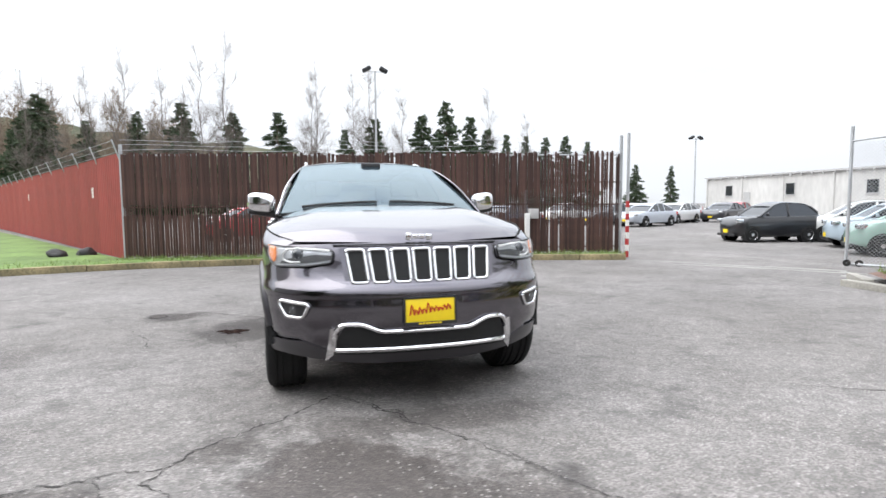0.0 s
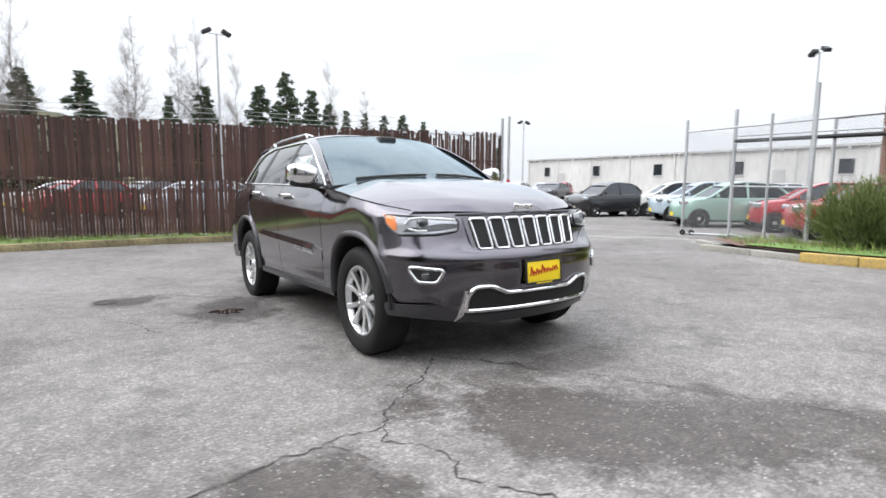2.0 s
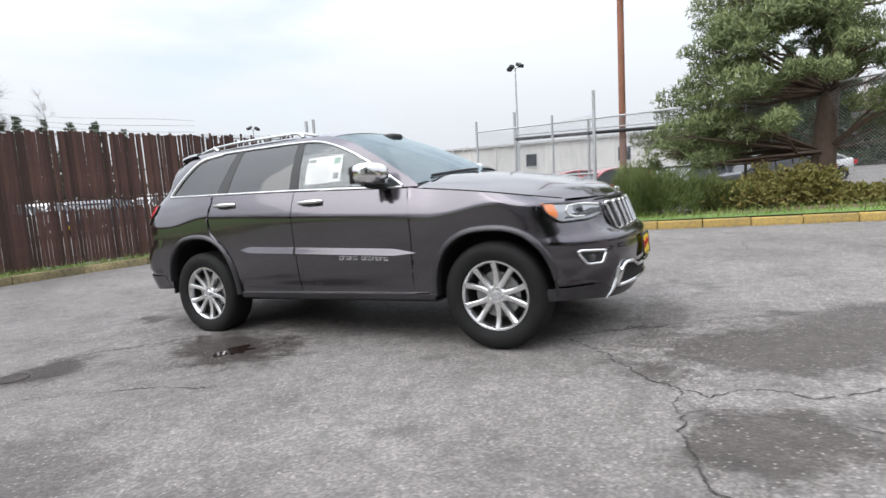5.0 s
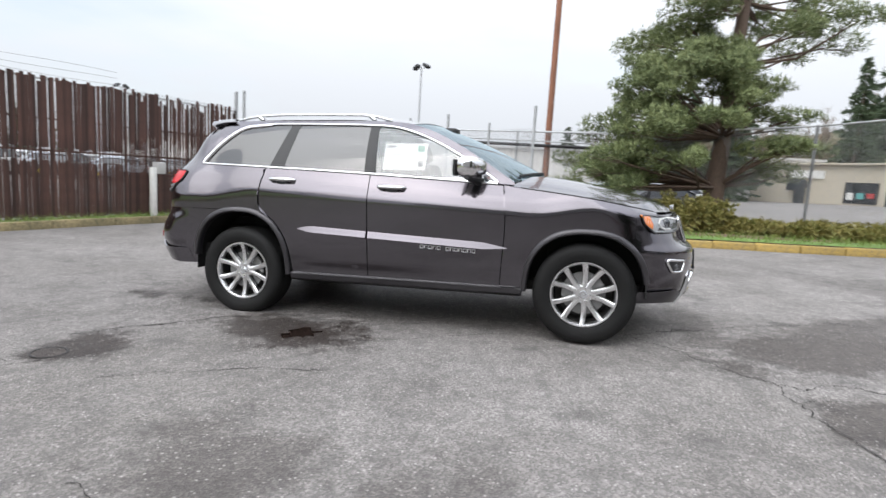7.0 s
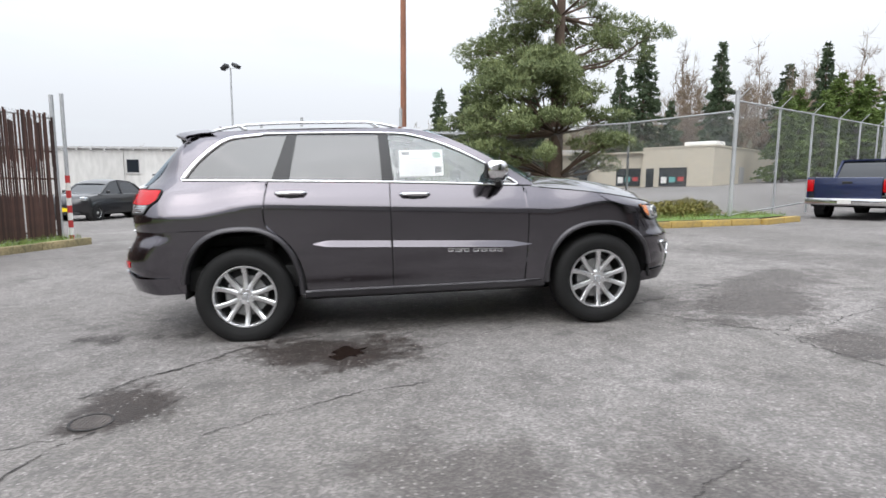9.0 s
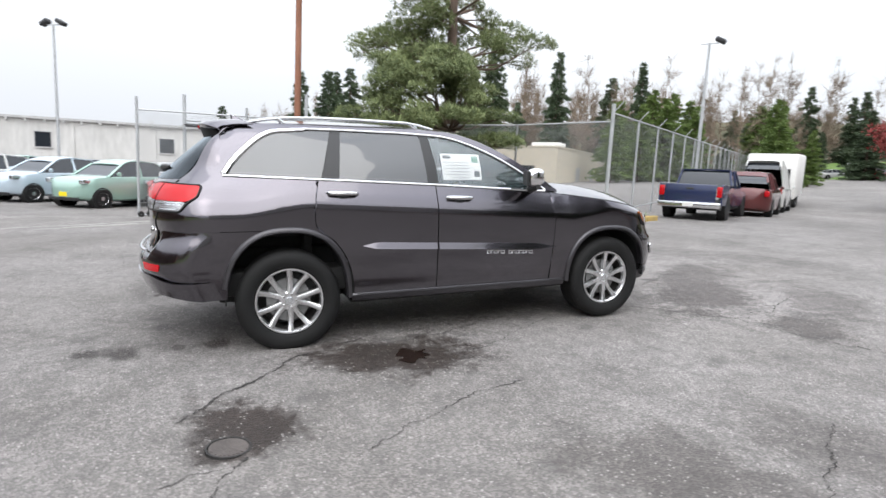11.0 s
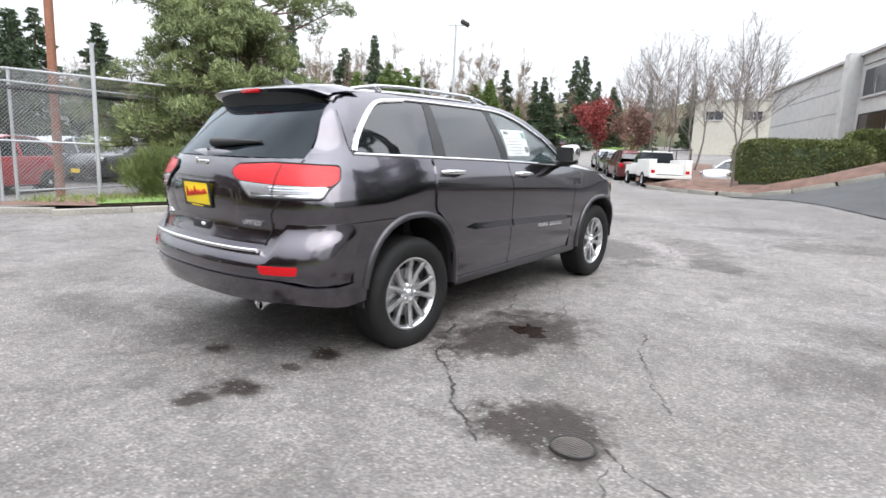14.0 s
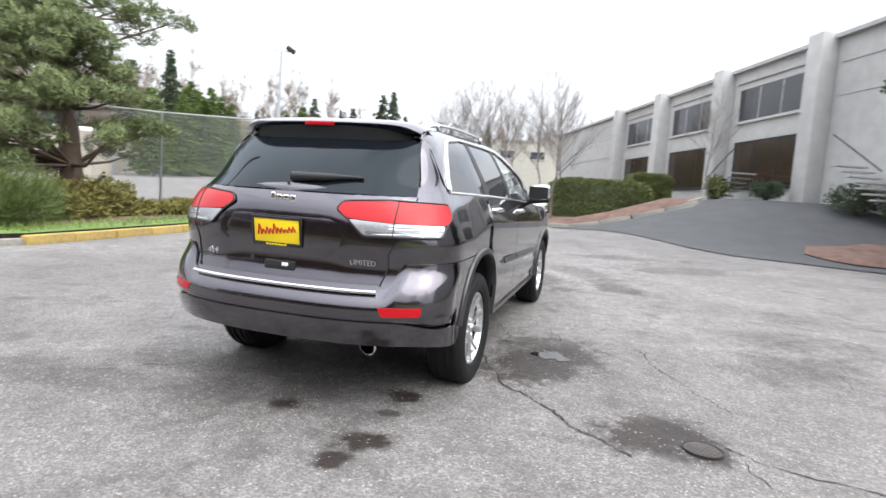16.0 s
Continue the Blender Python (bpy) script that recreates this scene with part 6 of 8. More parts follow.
    yb = rear_y(0, 1.235, 0.0)
    for x0, w, z0, z1 in ((0.06, 0.03, 1.212, 1.262), (0.016, 0.038, 1.218, 1.25), (-0.028, 0.038, 1.218, 1.25), (-0.072, 0.038, 1.206, 1.25)):
        box(bm, x0, x0 + w, yb, yb + 0.01, z0, z1, 0.006)
    part("gate_badge", bm, M["chrome"], gate, "chrome badge strokes", 60)
    bm = bmesh.new()
    box(bm, -0.10, 0.10, 2.405, 2.432, 0.825, 0.88, 0.01)
    ha = part("gate_handle", bm, M["black"], gate, "", 40)
    bm = bmesh.new()
    box(bm, -0.06, -0.02, 2.425, 2.437, 0.85, 0.87, 0.004)
    part("camera_lens", bm, M["paper"], ha, "", 40)
    face = Matrix.Rotation(math.pi, 4, "Z") @ Matrix.Rotation(radians(90), 4, "X")
    badge_text(gate, "trim_badge", "LIMITED", 0.042, Matrix.Translation((-0.50, rear_y(0.5, 0.9, 0.004), 0.895)) @ Matrix.Rotation(radians(7), 4, "Z") @ face, M["chrome"], label="chrome lettering")
    badge_text(gate, "drive_badge", "4x4", 0.055, Matrix.Translation((0.50, rear_y(0.5, 0.88, 0.004), 0.87)) @ Matrix.Rotation(radians(-7), 4, "Z") @ face, M["chrome"], label="chrome lettering")
    bm = bmesh.new()
    low = lambda a: 0.475 - 0.035 * step(0.5, 0.9, abs(a))  # noqa: E731
    top = lambda a: 0.77 + 0.14 * step(0.415, 0.5, abs(a))  # noqa: E731
    rows = []
    for a in lin(-1, 1, 61):
        rows.append([wrap_rear(a, z, 0.003 + 0.028 * step(top(a) + 0.005, top(a) - 0.11, z) * step(1.0, 0.84, abs(a)) - 0.012 * step(0.62, 0.585, z)) for z in lin(low(a), top(a), 26)])
    panel(bm, rows)
    rb = part("rear_bumper", bm, P, car, "", 40)
    for s in (-1, 1):
        bm = bmesh.new()
        panel(bm, [[(lambda y: (s * side_x(y, z, 0.004), y, z))(HUB_Y + arch_edge(z, HUB_Y) + (2.0 - HUB_Y - arch_edge(z, HUB_Y)) * u) for z in lin(0.425, 0.911, 14)] for u in lin(0, 1, 8)])
        part("bumper_corner", bm, P, rb, "", 40)
    bm = bmesh.new()
    panel(bm, [[wrap_rear(a, z, 0.034 * step(1.0, 0.86, abs(a)) + 0.006) for z in lin(low(a) - 0.015, 0.60 - 0.045 * step(0.45, 0.75, abs(a)), 6)] for a in lin(-1, 1, 45)])
    part("rear_valance", bm, P, rb, "lower bumper skin", 40)
    bm = bmesh.new()
    tube(bm, [on_rear(x, 0.762, 0.03) for x in lin(-0.60, 0.60, 21)], 0.013, 8)
    part("step_trim", bm, M["chrome"], rb, "chrome bumper strip", 60)
    edge = [(0.60 + 0.03 * step(0.78, 0.9, z) + 0.09 * step(0.95, 1.1, z) + 0.002, z) for z in lin(0.79, 1.27, 20)]
    for s in (-1, 1):
        bm = bmesh.new()
        tube(bm, [on_rear(s * x, z, 0.001) for x, z in edge], 0.0045, 5)
        part("gate_seam", bm, M["under"], gate, "", 40)
    dealer_plate(car, 2.432, 1.045, 1)
    # inside
    bm = bmesh.new()
    box(bm, -0.78, 0.78, -1.05, -0.62, 0.80, 1.17, 0.06)
    part("dashboard", bm, M["black"], car, "", 40)
    bm = bmesh.new()
    tube(bm, [(0.38 + 0.18 * math.cos(t), -0.52 + 0.07 * math.sin(t), 1.08 + 0.17 * math.sin(t)) for t in lin(0, 5.9, 24)], 0.015, 8, True)
    part("steering_wheel", bm, M["black"], car, "", 60)
    bm = bmesh.new()
    box(bm, -0.82, 0.82, -0.95, 2.2, 0.42, 0.60, 0.02)
    box(bm, -0.70, 0.70, 1.25, 1.32, 0.6, 1.15, 0.02)
    part("cabin_floor", bm, M["under"], car, "", 40)
    bm = bmesh.new()
    panel(bm, [[(a * 0.56, y, roof_mid(y) - 0.05) for y in lin(0.0, 1.8, 8)] for a in lin(-1, 1, 7)], 0.01)
    part("headlining", bm, M["headliner"], car, "", 40)
    # price sheet behind the front door glass, its small print as plain bars
    def on_glass(y, z, o):
        return (-(side_x(y, z) - 0.016 + o), y, z)

    bm = bmesh.new()
    panel(bm, [[on_glass(y, z, -0.004) for z in lin(1.285, 1.50, 5)] for y in lin(-0.17, 0.19, 7)], 0.002)
    st = part("window_sticker", bm, M["paper"], car, "white paper price sheet", 30)
    for y0, y1, z0, z1, ink in ((-0.15, -0.09, 1.43, 1.48, "plate_ink"), (-0.15, -0.10, 1.31, 1.36, "black"), (0.10, 0.17, 1.46, 1.485, "black"), (-0.06, 0.17, 1.425, 1.432, "pencil"), (-0.06, 0.15, 1.40, 1.407, "pencil"), (-0.06, 0.17, 1.375, 1.382, "pencil"), (-0.06, 0.12, 1.35, 1.357, "pencil"), (-0.06, 0.16, 1.325, 1.332, "pencil"), (-0.06, 0.10, 1.30, 1.307, "pencil")):
        bm = bmesh.new()
        panel(bm, [[on_glass(y, z, 0.001) for z in (z0, z1)] for y in lin(y0, y1, 4)], 0.001)
        part("print_bar", bm, M[ink], st)
    return car


suv = build_suv()


# ---- plants ----
def spikes(centres, length, width_, rng, up=0.0, out=None):
    """Many thin triangles, one at each centre; up bends them upward, out gives each its own way."""
    n = len(centres)
    d = rng.normal(size=(n, 3)) if out is None else out + rng.normal(size=(n, 3)) * 0.55
    d[:, 2] += up
    d /= np.linalg.norm(d, axis=1, keepdims=True) + 1e-9
    s = np.cross(d, rng.normal(size=(n, 3)))
    s /= np.linalg.norm(s, axis=1, keepdims=True) + 1e-9
    ln, wd = length * rng.uniform(0.6, 1.3, (n, 1)), width_ * rng.uniform(0.6, 1.3, (n, 1))
    v = np.stack([centres - s * wd, centres + s * wd, centres + d * ln], 1).reshape(-1, 3)
    return v, np.arange(3 * n).reshape(-1, 3)


def join(chunks):
    vs, fs, k = [], [], 0
    for v, f in chunks:
        vs.append(v)
        fs.append(f + k)
        k += len(v)
    return np.concatenate(vs), np.concatenate(fs)


def rod(a, c, ra, rc, sides=4):
    """A tapered stick as arrays of triangles."""
    a, c = np.array(a, float), np.array(c, float)
    d = c - a
    d = d / (np.linalg.norm(d) + 1e-9)
    s = np.cross(d, (0.31, 0.17, 0.93))
    s /= np.linalg.norm(s) + 1e-9
    t = np.cross(d, s)
    k = np.arange(sides) * 2 * np.pi / sides
    ring = np.cos(k)[:, None] * s + np.sin(k)[:, None] * t
    v = np.concatenate([a + ra * ring, c + rc * ring])
    f = [(i, (i + 1) % sides, sides + i) for i in range(sides)] + [((i + 1) % sides, sides + (i + 1) % sides, sides + i) for i in range(sides)]
    return v, np.array(f)


def fir_meshes(seed, high, wide, mat_key, levels=30, dense=1.0, low=0.06, fine=1.0):
    """Trunk and crown of a fir: drooping whorls of uneven boughs."""
    rng = np.random.default_rng(seed)
    tv, tf = rod((0, 0, -0.3), (0, 0, high * 0.97), high * 0.018, 0.02, 7)
    chunks, sticks = [], [(tv, tf)]
    for i in range(levels):
        z = high * (low + (0.99 - low) * (i / levels) ** 0.95)
        r = wide * (1 - z / high) ** 0.85 * rng.uniform(0.75, 1.15) + 0.12
        for k in range(rng.integers(6, 10)):
            a = rng.uniform(0, 2 * np.pi)
            rr = r * rng.uniform(0.35, 1.2)
            n = int(max(8, dense * 20 * rr))
            u = np.sqrt(rng.uniform(0.02, 1, n))
            way = np.array([np.cos(a), np.sin(a), 0])
            side = np.array([-np.sin(a), np.cos(a), 0])
            p = np.outer(u * rr, way) + np.outer(rng.normal(0, 0.14, n) * rr * (1.1 - 0.6 * u), side)
            p[:, 2] = z - 0.28 * rr * u**1.5 + 0.12 * rr * u**3 + rng.normal(0, 0.04 * high / 10, n)
            chunks.append(spikes(p, 0.05 * high * 0.6 * fine, 0.014 * high * 0.6 * fine, rng, -0.15, way[None, :] * 0.8))
            if rr > 0.6:
                sticks.append(rod((0, 0, z + 0.05), (way[0] * rr * 0.8, way[1] * rr * 0.8, z - 0.2 * rr), 0.02, 0.006, 3))
    return from_arrays("trunk", *join(sticks), M["bark"]), from_arrays("crown", *join(chunks), M[mat_key])


def bare_arrays(seed, high, spread=0.55, levels=5, thick=0.011, kids=4):
    """A leafless tree as sticks."""
    rng = np.random.default_rng(seed)
    out = []

    def grow(p, d, ln, r, lv):
        segs = 3 if lv > 2 else 2
        for s in range(segs):
            q = p + d * ln / segs
            out.append(rod(p, q, r, r * 0.82, 5 if lv > 3 else 3))
            r *= 0.82
            if lv > 1 and (s > 0 or lv < levels):
                for _ in range(1 if s < segs - 1 else kids - 1):
                    e = d + rng.normal(size=3) * spread
                    e[2] += 0.28
                    e /= np.linalg.norm(e)
                    grow(q, e, ln * rng.uniform(0.52, 0.72), r * 0.62, lv - 1)
            d = d + rng.normal(size=3) * 0.09
            d[2] += 0.06
            d /= np.linalg.norm(d)
            p = q
    grow(np.zeros(3), np.array([0, 0, 1.0]), high * 0.62, high * thick, levels)
    return join(out)


def leader_arrays(seed, high, reach=0.16, limbs=42, twigs=5, thick=0.010, low=0.25, fuzz=0, fine=0.0016):
    """A leafless tree with one leader: short rising limbs, each with fine twigs."""
    rng = np.random.default_rng(seed)
    out, p, r, ends = [], np.zeros(3), high * thick, []
    spine = [p]
    for k in range(9):
        q = p + np.array([rng.normal(0, 0.012), rng.normal(0, 0.012), 1 / 9]) * high
        out.append(rod(p, q, r, r * 0.8, 5))
        p, r = q, r * 0.8
        spine.append(p)
    for _ in range(limbs):
        u = low + (0.98 - low) * rng.uniform() ** 0.9
        k = min(8, int(u * 9))
        a = spine[k] + (spine[k + 1] - spine[k]) * (u * 9 - k)
        t, ln = rng.uniform(0, 2 * np.pi), high * reach * (1.25 - u) * rng.uniform(0.5, 1.2)
        d = np.array([math.cos(t), math.sin(t), rng.uniform(0.7, 1.6)])
        d /= np.linalg.norm(d)
        m = a + d * ln * 0.5
        d2 = d + np.array([0, 0, 0.35]) + rng.normal(size=3) * 0.12
        e = m + d2 / np.linalg.norm(d2) * ln * 0.5
        w = high * thick * 0.32 * (1.2 - u)
        out += [rod(a, m, w, w * 0.7, 3), rod(m, e, w * 0.7, w * 0.25, 3)]
        for _ in range(twigs):
            f = rng.uniform(0.25, 1)
            b = a + (m - a) * f * 2 if f < 0.5 else m + (e - m) * (f - 0.5) * 2
            g = d + rng.normal(size=3) * 0.5
            g[2] += 0.3
            tip = b + g / np.linalg.norm(g) * ln * rng.uniform(0.2, 0.45)
            out.append(rod(b, tip, w * 0.4, w * 0.15, 3))
            ends += [b * (1 - q) + tip * q for q in (0.35, 0.7, 1.0)]
    if fuzz:
        c = np.array(ends)
        odds = np.clip(1.05 - c[:, 2] / high, 0.02, 1) ** 1.3
        c = c[rng.choice(len(c), fuzz, p=odds / odds.sum())]
        out.append(spikes(c, high * 0.085, high * fine, rng, 1.1))
    return join(out)


def plant(name, meshes, x, y, z, size, turn, label, category="tree", group="", scale_xy=None):
    own = thing(name, Matrix.Translation((x, y, z)) @ Matrix.Rotation(turn, 4, "Z") @ Matrix.Diagonal((scale_xy or size, scale_xy or size, size, 1)), label, category, group)
    for me in meshes:
        ob = new(me.name.split(".")[0], me)
        ob.parent = own
    return own


FIR = [fir_meshes(k, 10.0, (2.9, 2.5, 3.3)[k % 3], key, 34, 1.7) for k, key in enumerate(("needle_d", "needle_d", "needle_d", "needle_g"))]
rt = random.Random(11)
FIRS = [
    (-19.8, 46.2, 10.6), (-21.2, 47.5, 9.6), (-23.3, 50.2, 8.2), (-17.7, 50.1, 9.1), (-14.3, 53.1, 10.6), (-10.9, 55.8, 12.0), (-6.0, 56.4, 11.3), (-1.6, 60.6, 12.2),
    (5.4, 54.3, 9.6), (8.5, 53.9, 10.8), (13.0, 51.0, 10.9), (15.5, 50.3, 12.3), (18.5, 51.4, 11.0), (22.0, 55.5, 10.3),
]
for x, y, top in FIRS:
    k = rt.randrange(3)
    plant("fir_tree", FIR[k], x, y, -0.2, (top + 0.2) / 10, rt.uniform(0, 6), "dark green fir behind the fence", group="firs behind the fence", scale_xy=(top + 0.2) / 10 * rt.uniform(0.8, 1.25))
FIRS = [
    (27.9, 63.9, 10.9), (32.4, 67.4, 11.3), (37.1, 70.7, 11.6), (42.1, 73.8, 12.3), (45.1, 72.0, 11.3), (57.0, 76.3, 8.1), (67.7, 80.7, 8.3),
    (62.1, -32.6, 20.6), (66.2, -45.5, 20.9), (55.4, -51.8, 18.2), (58.7, -28.0, 15.7), (53.8, -9.9, 11.8), (55.5, -11.7, 12.7), (60.5, -35.6, 11.9),
    (43.1, -4.7, 9.6), (44.6, -7.3, 10.2), (52.7, -15.5, 11.9), (85.7, 0.9, 10.5), (56.8, -88.3, 19.1), (54.5, -95.6, 17.8), (47.6, -99.4, 22.0), (37.5, -87.7, 15.8),
    (50.4, -91.8, 17.8), (35.1, -77.0, 18.0), (65.0, -54.5, 17.9), (30.0, -92.0, 15.0), (24.0, -96.0, 16.0),
]
for x, y, top in FIRS:
    k = rt.randrange(3)
    z = ground_z(x, y)
    plant("fir_tree", FIR[k], x, y, z, (top - z) / 10, rt.uniform(0, 6), "tall dark green fir in the distance", group="distant firs", scale_xy=(top - z) / 10 * rt.uniform(0.7, 1.0))
for k in range(16):
    a, d = radians(rt.uniform(17, 52)), rt.uniform(90, 115)
    x, y = d * math.sin(a), -d * math.cos(a)
    z, s = ground_z(x, y), rt.uniform(0.7, 1.15)
    plant("fir_tree", FIR[rt.randrange(3)], x, y, z, s, rt.uniform(0, 6), "tall dark green fir in the distance", group="distant firs", scale_xy=s * rt.uniform(0.8, 1.1))
for x, y, top in ((56.1, -49.3, 12.9), (57.5, -55.2, 13.2), (52.3, -53.4, 13.3), (53.6, -59.0, 13.5), (46.9, -64.7, 12.7), (41.6, -36.3, 9.9), (43.4, -41.6, 10.4), (45.2, -46.8, 11.0), (46.3, -52.5, 11.5), (42.0, -61.8, 12.6), (46.9, -46.2, 12.9), (45.4, -47.9, 12.5), (36.6, -53.6, 11.4), (34.5, -51.5, 9.0), (33.2, -55.0, 8.0)):
    z = ground_z(x, y)
    plant("fir_tree", FIR[3], x, y, z, (top - z) / 10, rt.uniform(0, 6), "fresh green conifer beyond the fence", group="green conifers beyond the fence", scale_xy=(top - z) / 10 * rt.uniform(0.9, 1.5))

BARE = [from_arrays("limb_system", *leader_arrays(20 + k, 10.0, (0.15, 0.2, 0.42)[k], (48, 44, 38)[k], (6, 7, 8)[k], (0.0075, 0.0075, 0.010)[k], fuzz=(1500, 1700, 900)[k], fine=(0.00045, 0.00045, 0.0006)[k]), M["twig_grey" if k == 2 else "twig"]) for k in range(3)]
for x, y, top in ((-16.9, 41.9, 10.4), (-15.8, 44.4, 12.7), (-14.6, 47.9, 15.2), (-11.8, 48.5, 13.9), (-7.5, 46.2, 15.3), (-5.7, 46.4, 16.9), (2.1, 50.5, 15.9), (1.3, 52.6, 14.7), (7.3, 54.1, 17.4), (6.3, 56.2, 16.1), (11.5, 55.4, 14.6), (22.2, 55.4, 15.2), (32.7, 67.3, 14.3), (-20.0, 44.0, 12.0), (-9.5, 47.0, 12.0)):
    plant("bare_tree", [BARE[rt.randrange(2)]], x, y, -0.2, (top + 0.2) / 10.2, rt.uniform(0, 6), "tall leafless pale-barked tree behind the fence", group="bare trees behind the fence", scale_xy=(top + 0.2) / 10.2)
for x, y, top in ((12.8, -38.4, 9.6), (10.6, -36.1, 9.9), (8.6, -34.7, 9.7), (6.4, -33.3, 9.2), (1.2, -18.6, 6.2), (5.0, -26.8, 7.6), (7.3, -28.2, 8.3), (3.6, -30.5, 9.1), (1.8, -24.7, 7.9), (-5.2, -21.5, 6.6)):
    z = ground_z(x, y) + 0.2
    plant("bare_tree", [BARE[2]], x, y, z, (top - z) / 9.5, rt.uniform(0, 6), "leafless grey street tree on the mulch bank", group="bare trees on the bank")


def woods(name, spots, material, label, seed, levels=4):
    """Far leafless woods: many trees in one mesh."""
    rng = random.Random(seed)
    src = [leader_arrays(seed + k, 10.0, 0.2, 30, 3, 0.012, 0.15, 1000, 0.0017) for k in range(4)]
    chunks = []
    for x, y, top in spots:
        v, f = src[rng.randrange(4)]
        z = ground_z(x, y)
        s = (top - z) / 10.0
        a = rng.uniform(0, 6.28)
        rot = np.array([[math.cos(a), -math.sin(a), 0], [math.sin(a), math.cos(a), 0], [0, 0, 1]])
        chunks.append(((v * (s * 0.9, s * 0.9, s)) @ rot.T + (x, y, z), f))
    ob = new(name, from_arrays(name, *join(chunks), material))
    return tagged(ob, label, "woods", kind="stuff")


spots = []
for k in range(380):
    t = rt.random()
    a, d, top = radians(rt.uniform(-42, 118)), rt.uniform(88, 125), rt.uniform(13, 18.5)
    top *= 1 - 0.2 * step(58, 72, math.degrees(a)) - 0.42 * step(80, 100, math.degrees(a))
    x, y = d * math.sin(a), -d * math.cos(a)
    if 15 < math.degrees(a) < 39:
        x, y = x * 1.15, y * 1.15
    if x > 50 or y < -75:
        spots.append((x, y, top + 5 * math.exp(-((math.degrees(a) - 52) / 14) ** 2)))
spots += [(68.8, -41.3, 20.9), (60.5, -45.1, 15.2), (63.1, -50.1, 16.2), (59.2, -50.2, 15.8), (62.8, -55.4, 17.4), (61.2, -72.4, 19.7), (53.1, -72.5, 19.9), (54.3, -77.9, 21.5), (54.6, -89.7, 22.6), (49.3, -92.9, 19.1), (45.6, -59.3, 16.6), (46.1, -65.1, 18.8)]
woods("bare_woods", spots, M["twig_tan"], "hazy tan leafless woods on the far slope", 40)
spots = [(rt.uniform(-40, 20), rt.uniform(58, 80), rt.uniform(6, 10)) for _ in range(60)]
for _ in range(130):
    a, d = radians(rt.uniform(190, 236)), rt.uniform(58, 84)
    spots.append((d * math.sin(a), -d * math.cos(a), rt.uniform(10, 14.5)))
woods("bare_woods", spots, M["twig_tan"], "brown leafless thicket behind the fence", 60)


def far_slope(name, a0, a1, d0, d1, h0, h1, seed, taper=(2, 3), key="slope", label="distant brown and green wooded slope"):
    """A wooded slope far behind the trees, uneven along its top."""
    vs, fs, n, m = [], [], 80, 7
    for i in range(n + 1):
        a = radians(a0 + (a1 - a0) * i / n)
        for j in range(m + 1):
            u = j / m
            d = d0 + (d1 - d0) * u
            x, y = d * math.sin(a), -d * math.cos(a)
            z = ground_z(x, y) * (1 - u) + (h0 + (h1 - h0) * (0.5 + 0.5 * noise.noise(Vector((a * 4, seed, 0)))) + 1.6 * noise.noise(Vector((a * 40, u * 3, seed)))) * u * step(0, 0.1, i / n) * step(1, 0.9, i / n) * (1 - 0.45 * step(taper[0], taper[1], i / n))
            vs.append((x, y, z - 0.3))
    for i in range(n):
        for j in range(m):
            k = i * (m + 1) + j
            fs.append((k, k + m + 1, k + m + 2, k + 1))
    ob = new(name, from_arrays(name, vs, fs, M[key], True))
    return tagged(ob, label, "hillside", kind="structure")


M["slope"] = mat("wooded_slope", (0.10, 0.085, 0.052), 1.0, var=0.6, scale=0.5, dark=(0.04, 0.055, 0.03), stretch=(1, 1, 0.3))
far_slope("backdrop", -60, 122, 126, 150, 15, 20, 1.0, (0.68, 0.85))
far_slope("backdrop", 158, 245, 86, 112, 14, 18, 2.0, (0.45, 0.1))
far_slope("grass_bank", 16, 38, 92, 103, 6.4, 6.8, 3.0, (2, 3), "grass", "bright green grass bank at the end of the road")


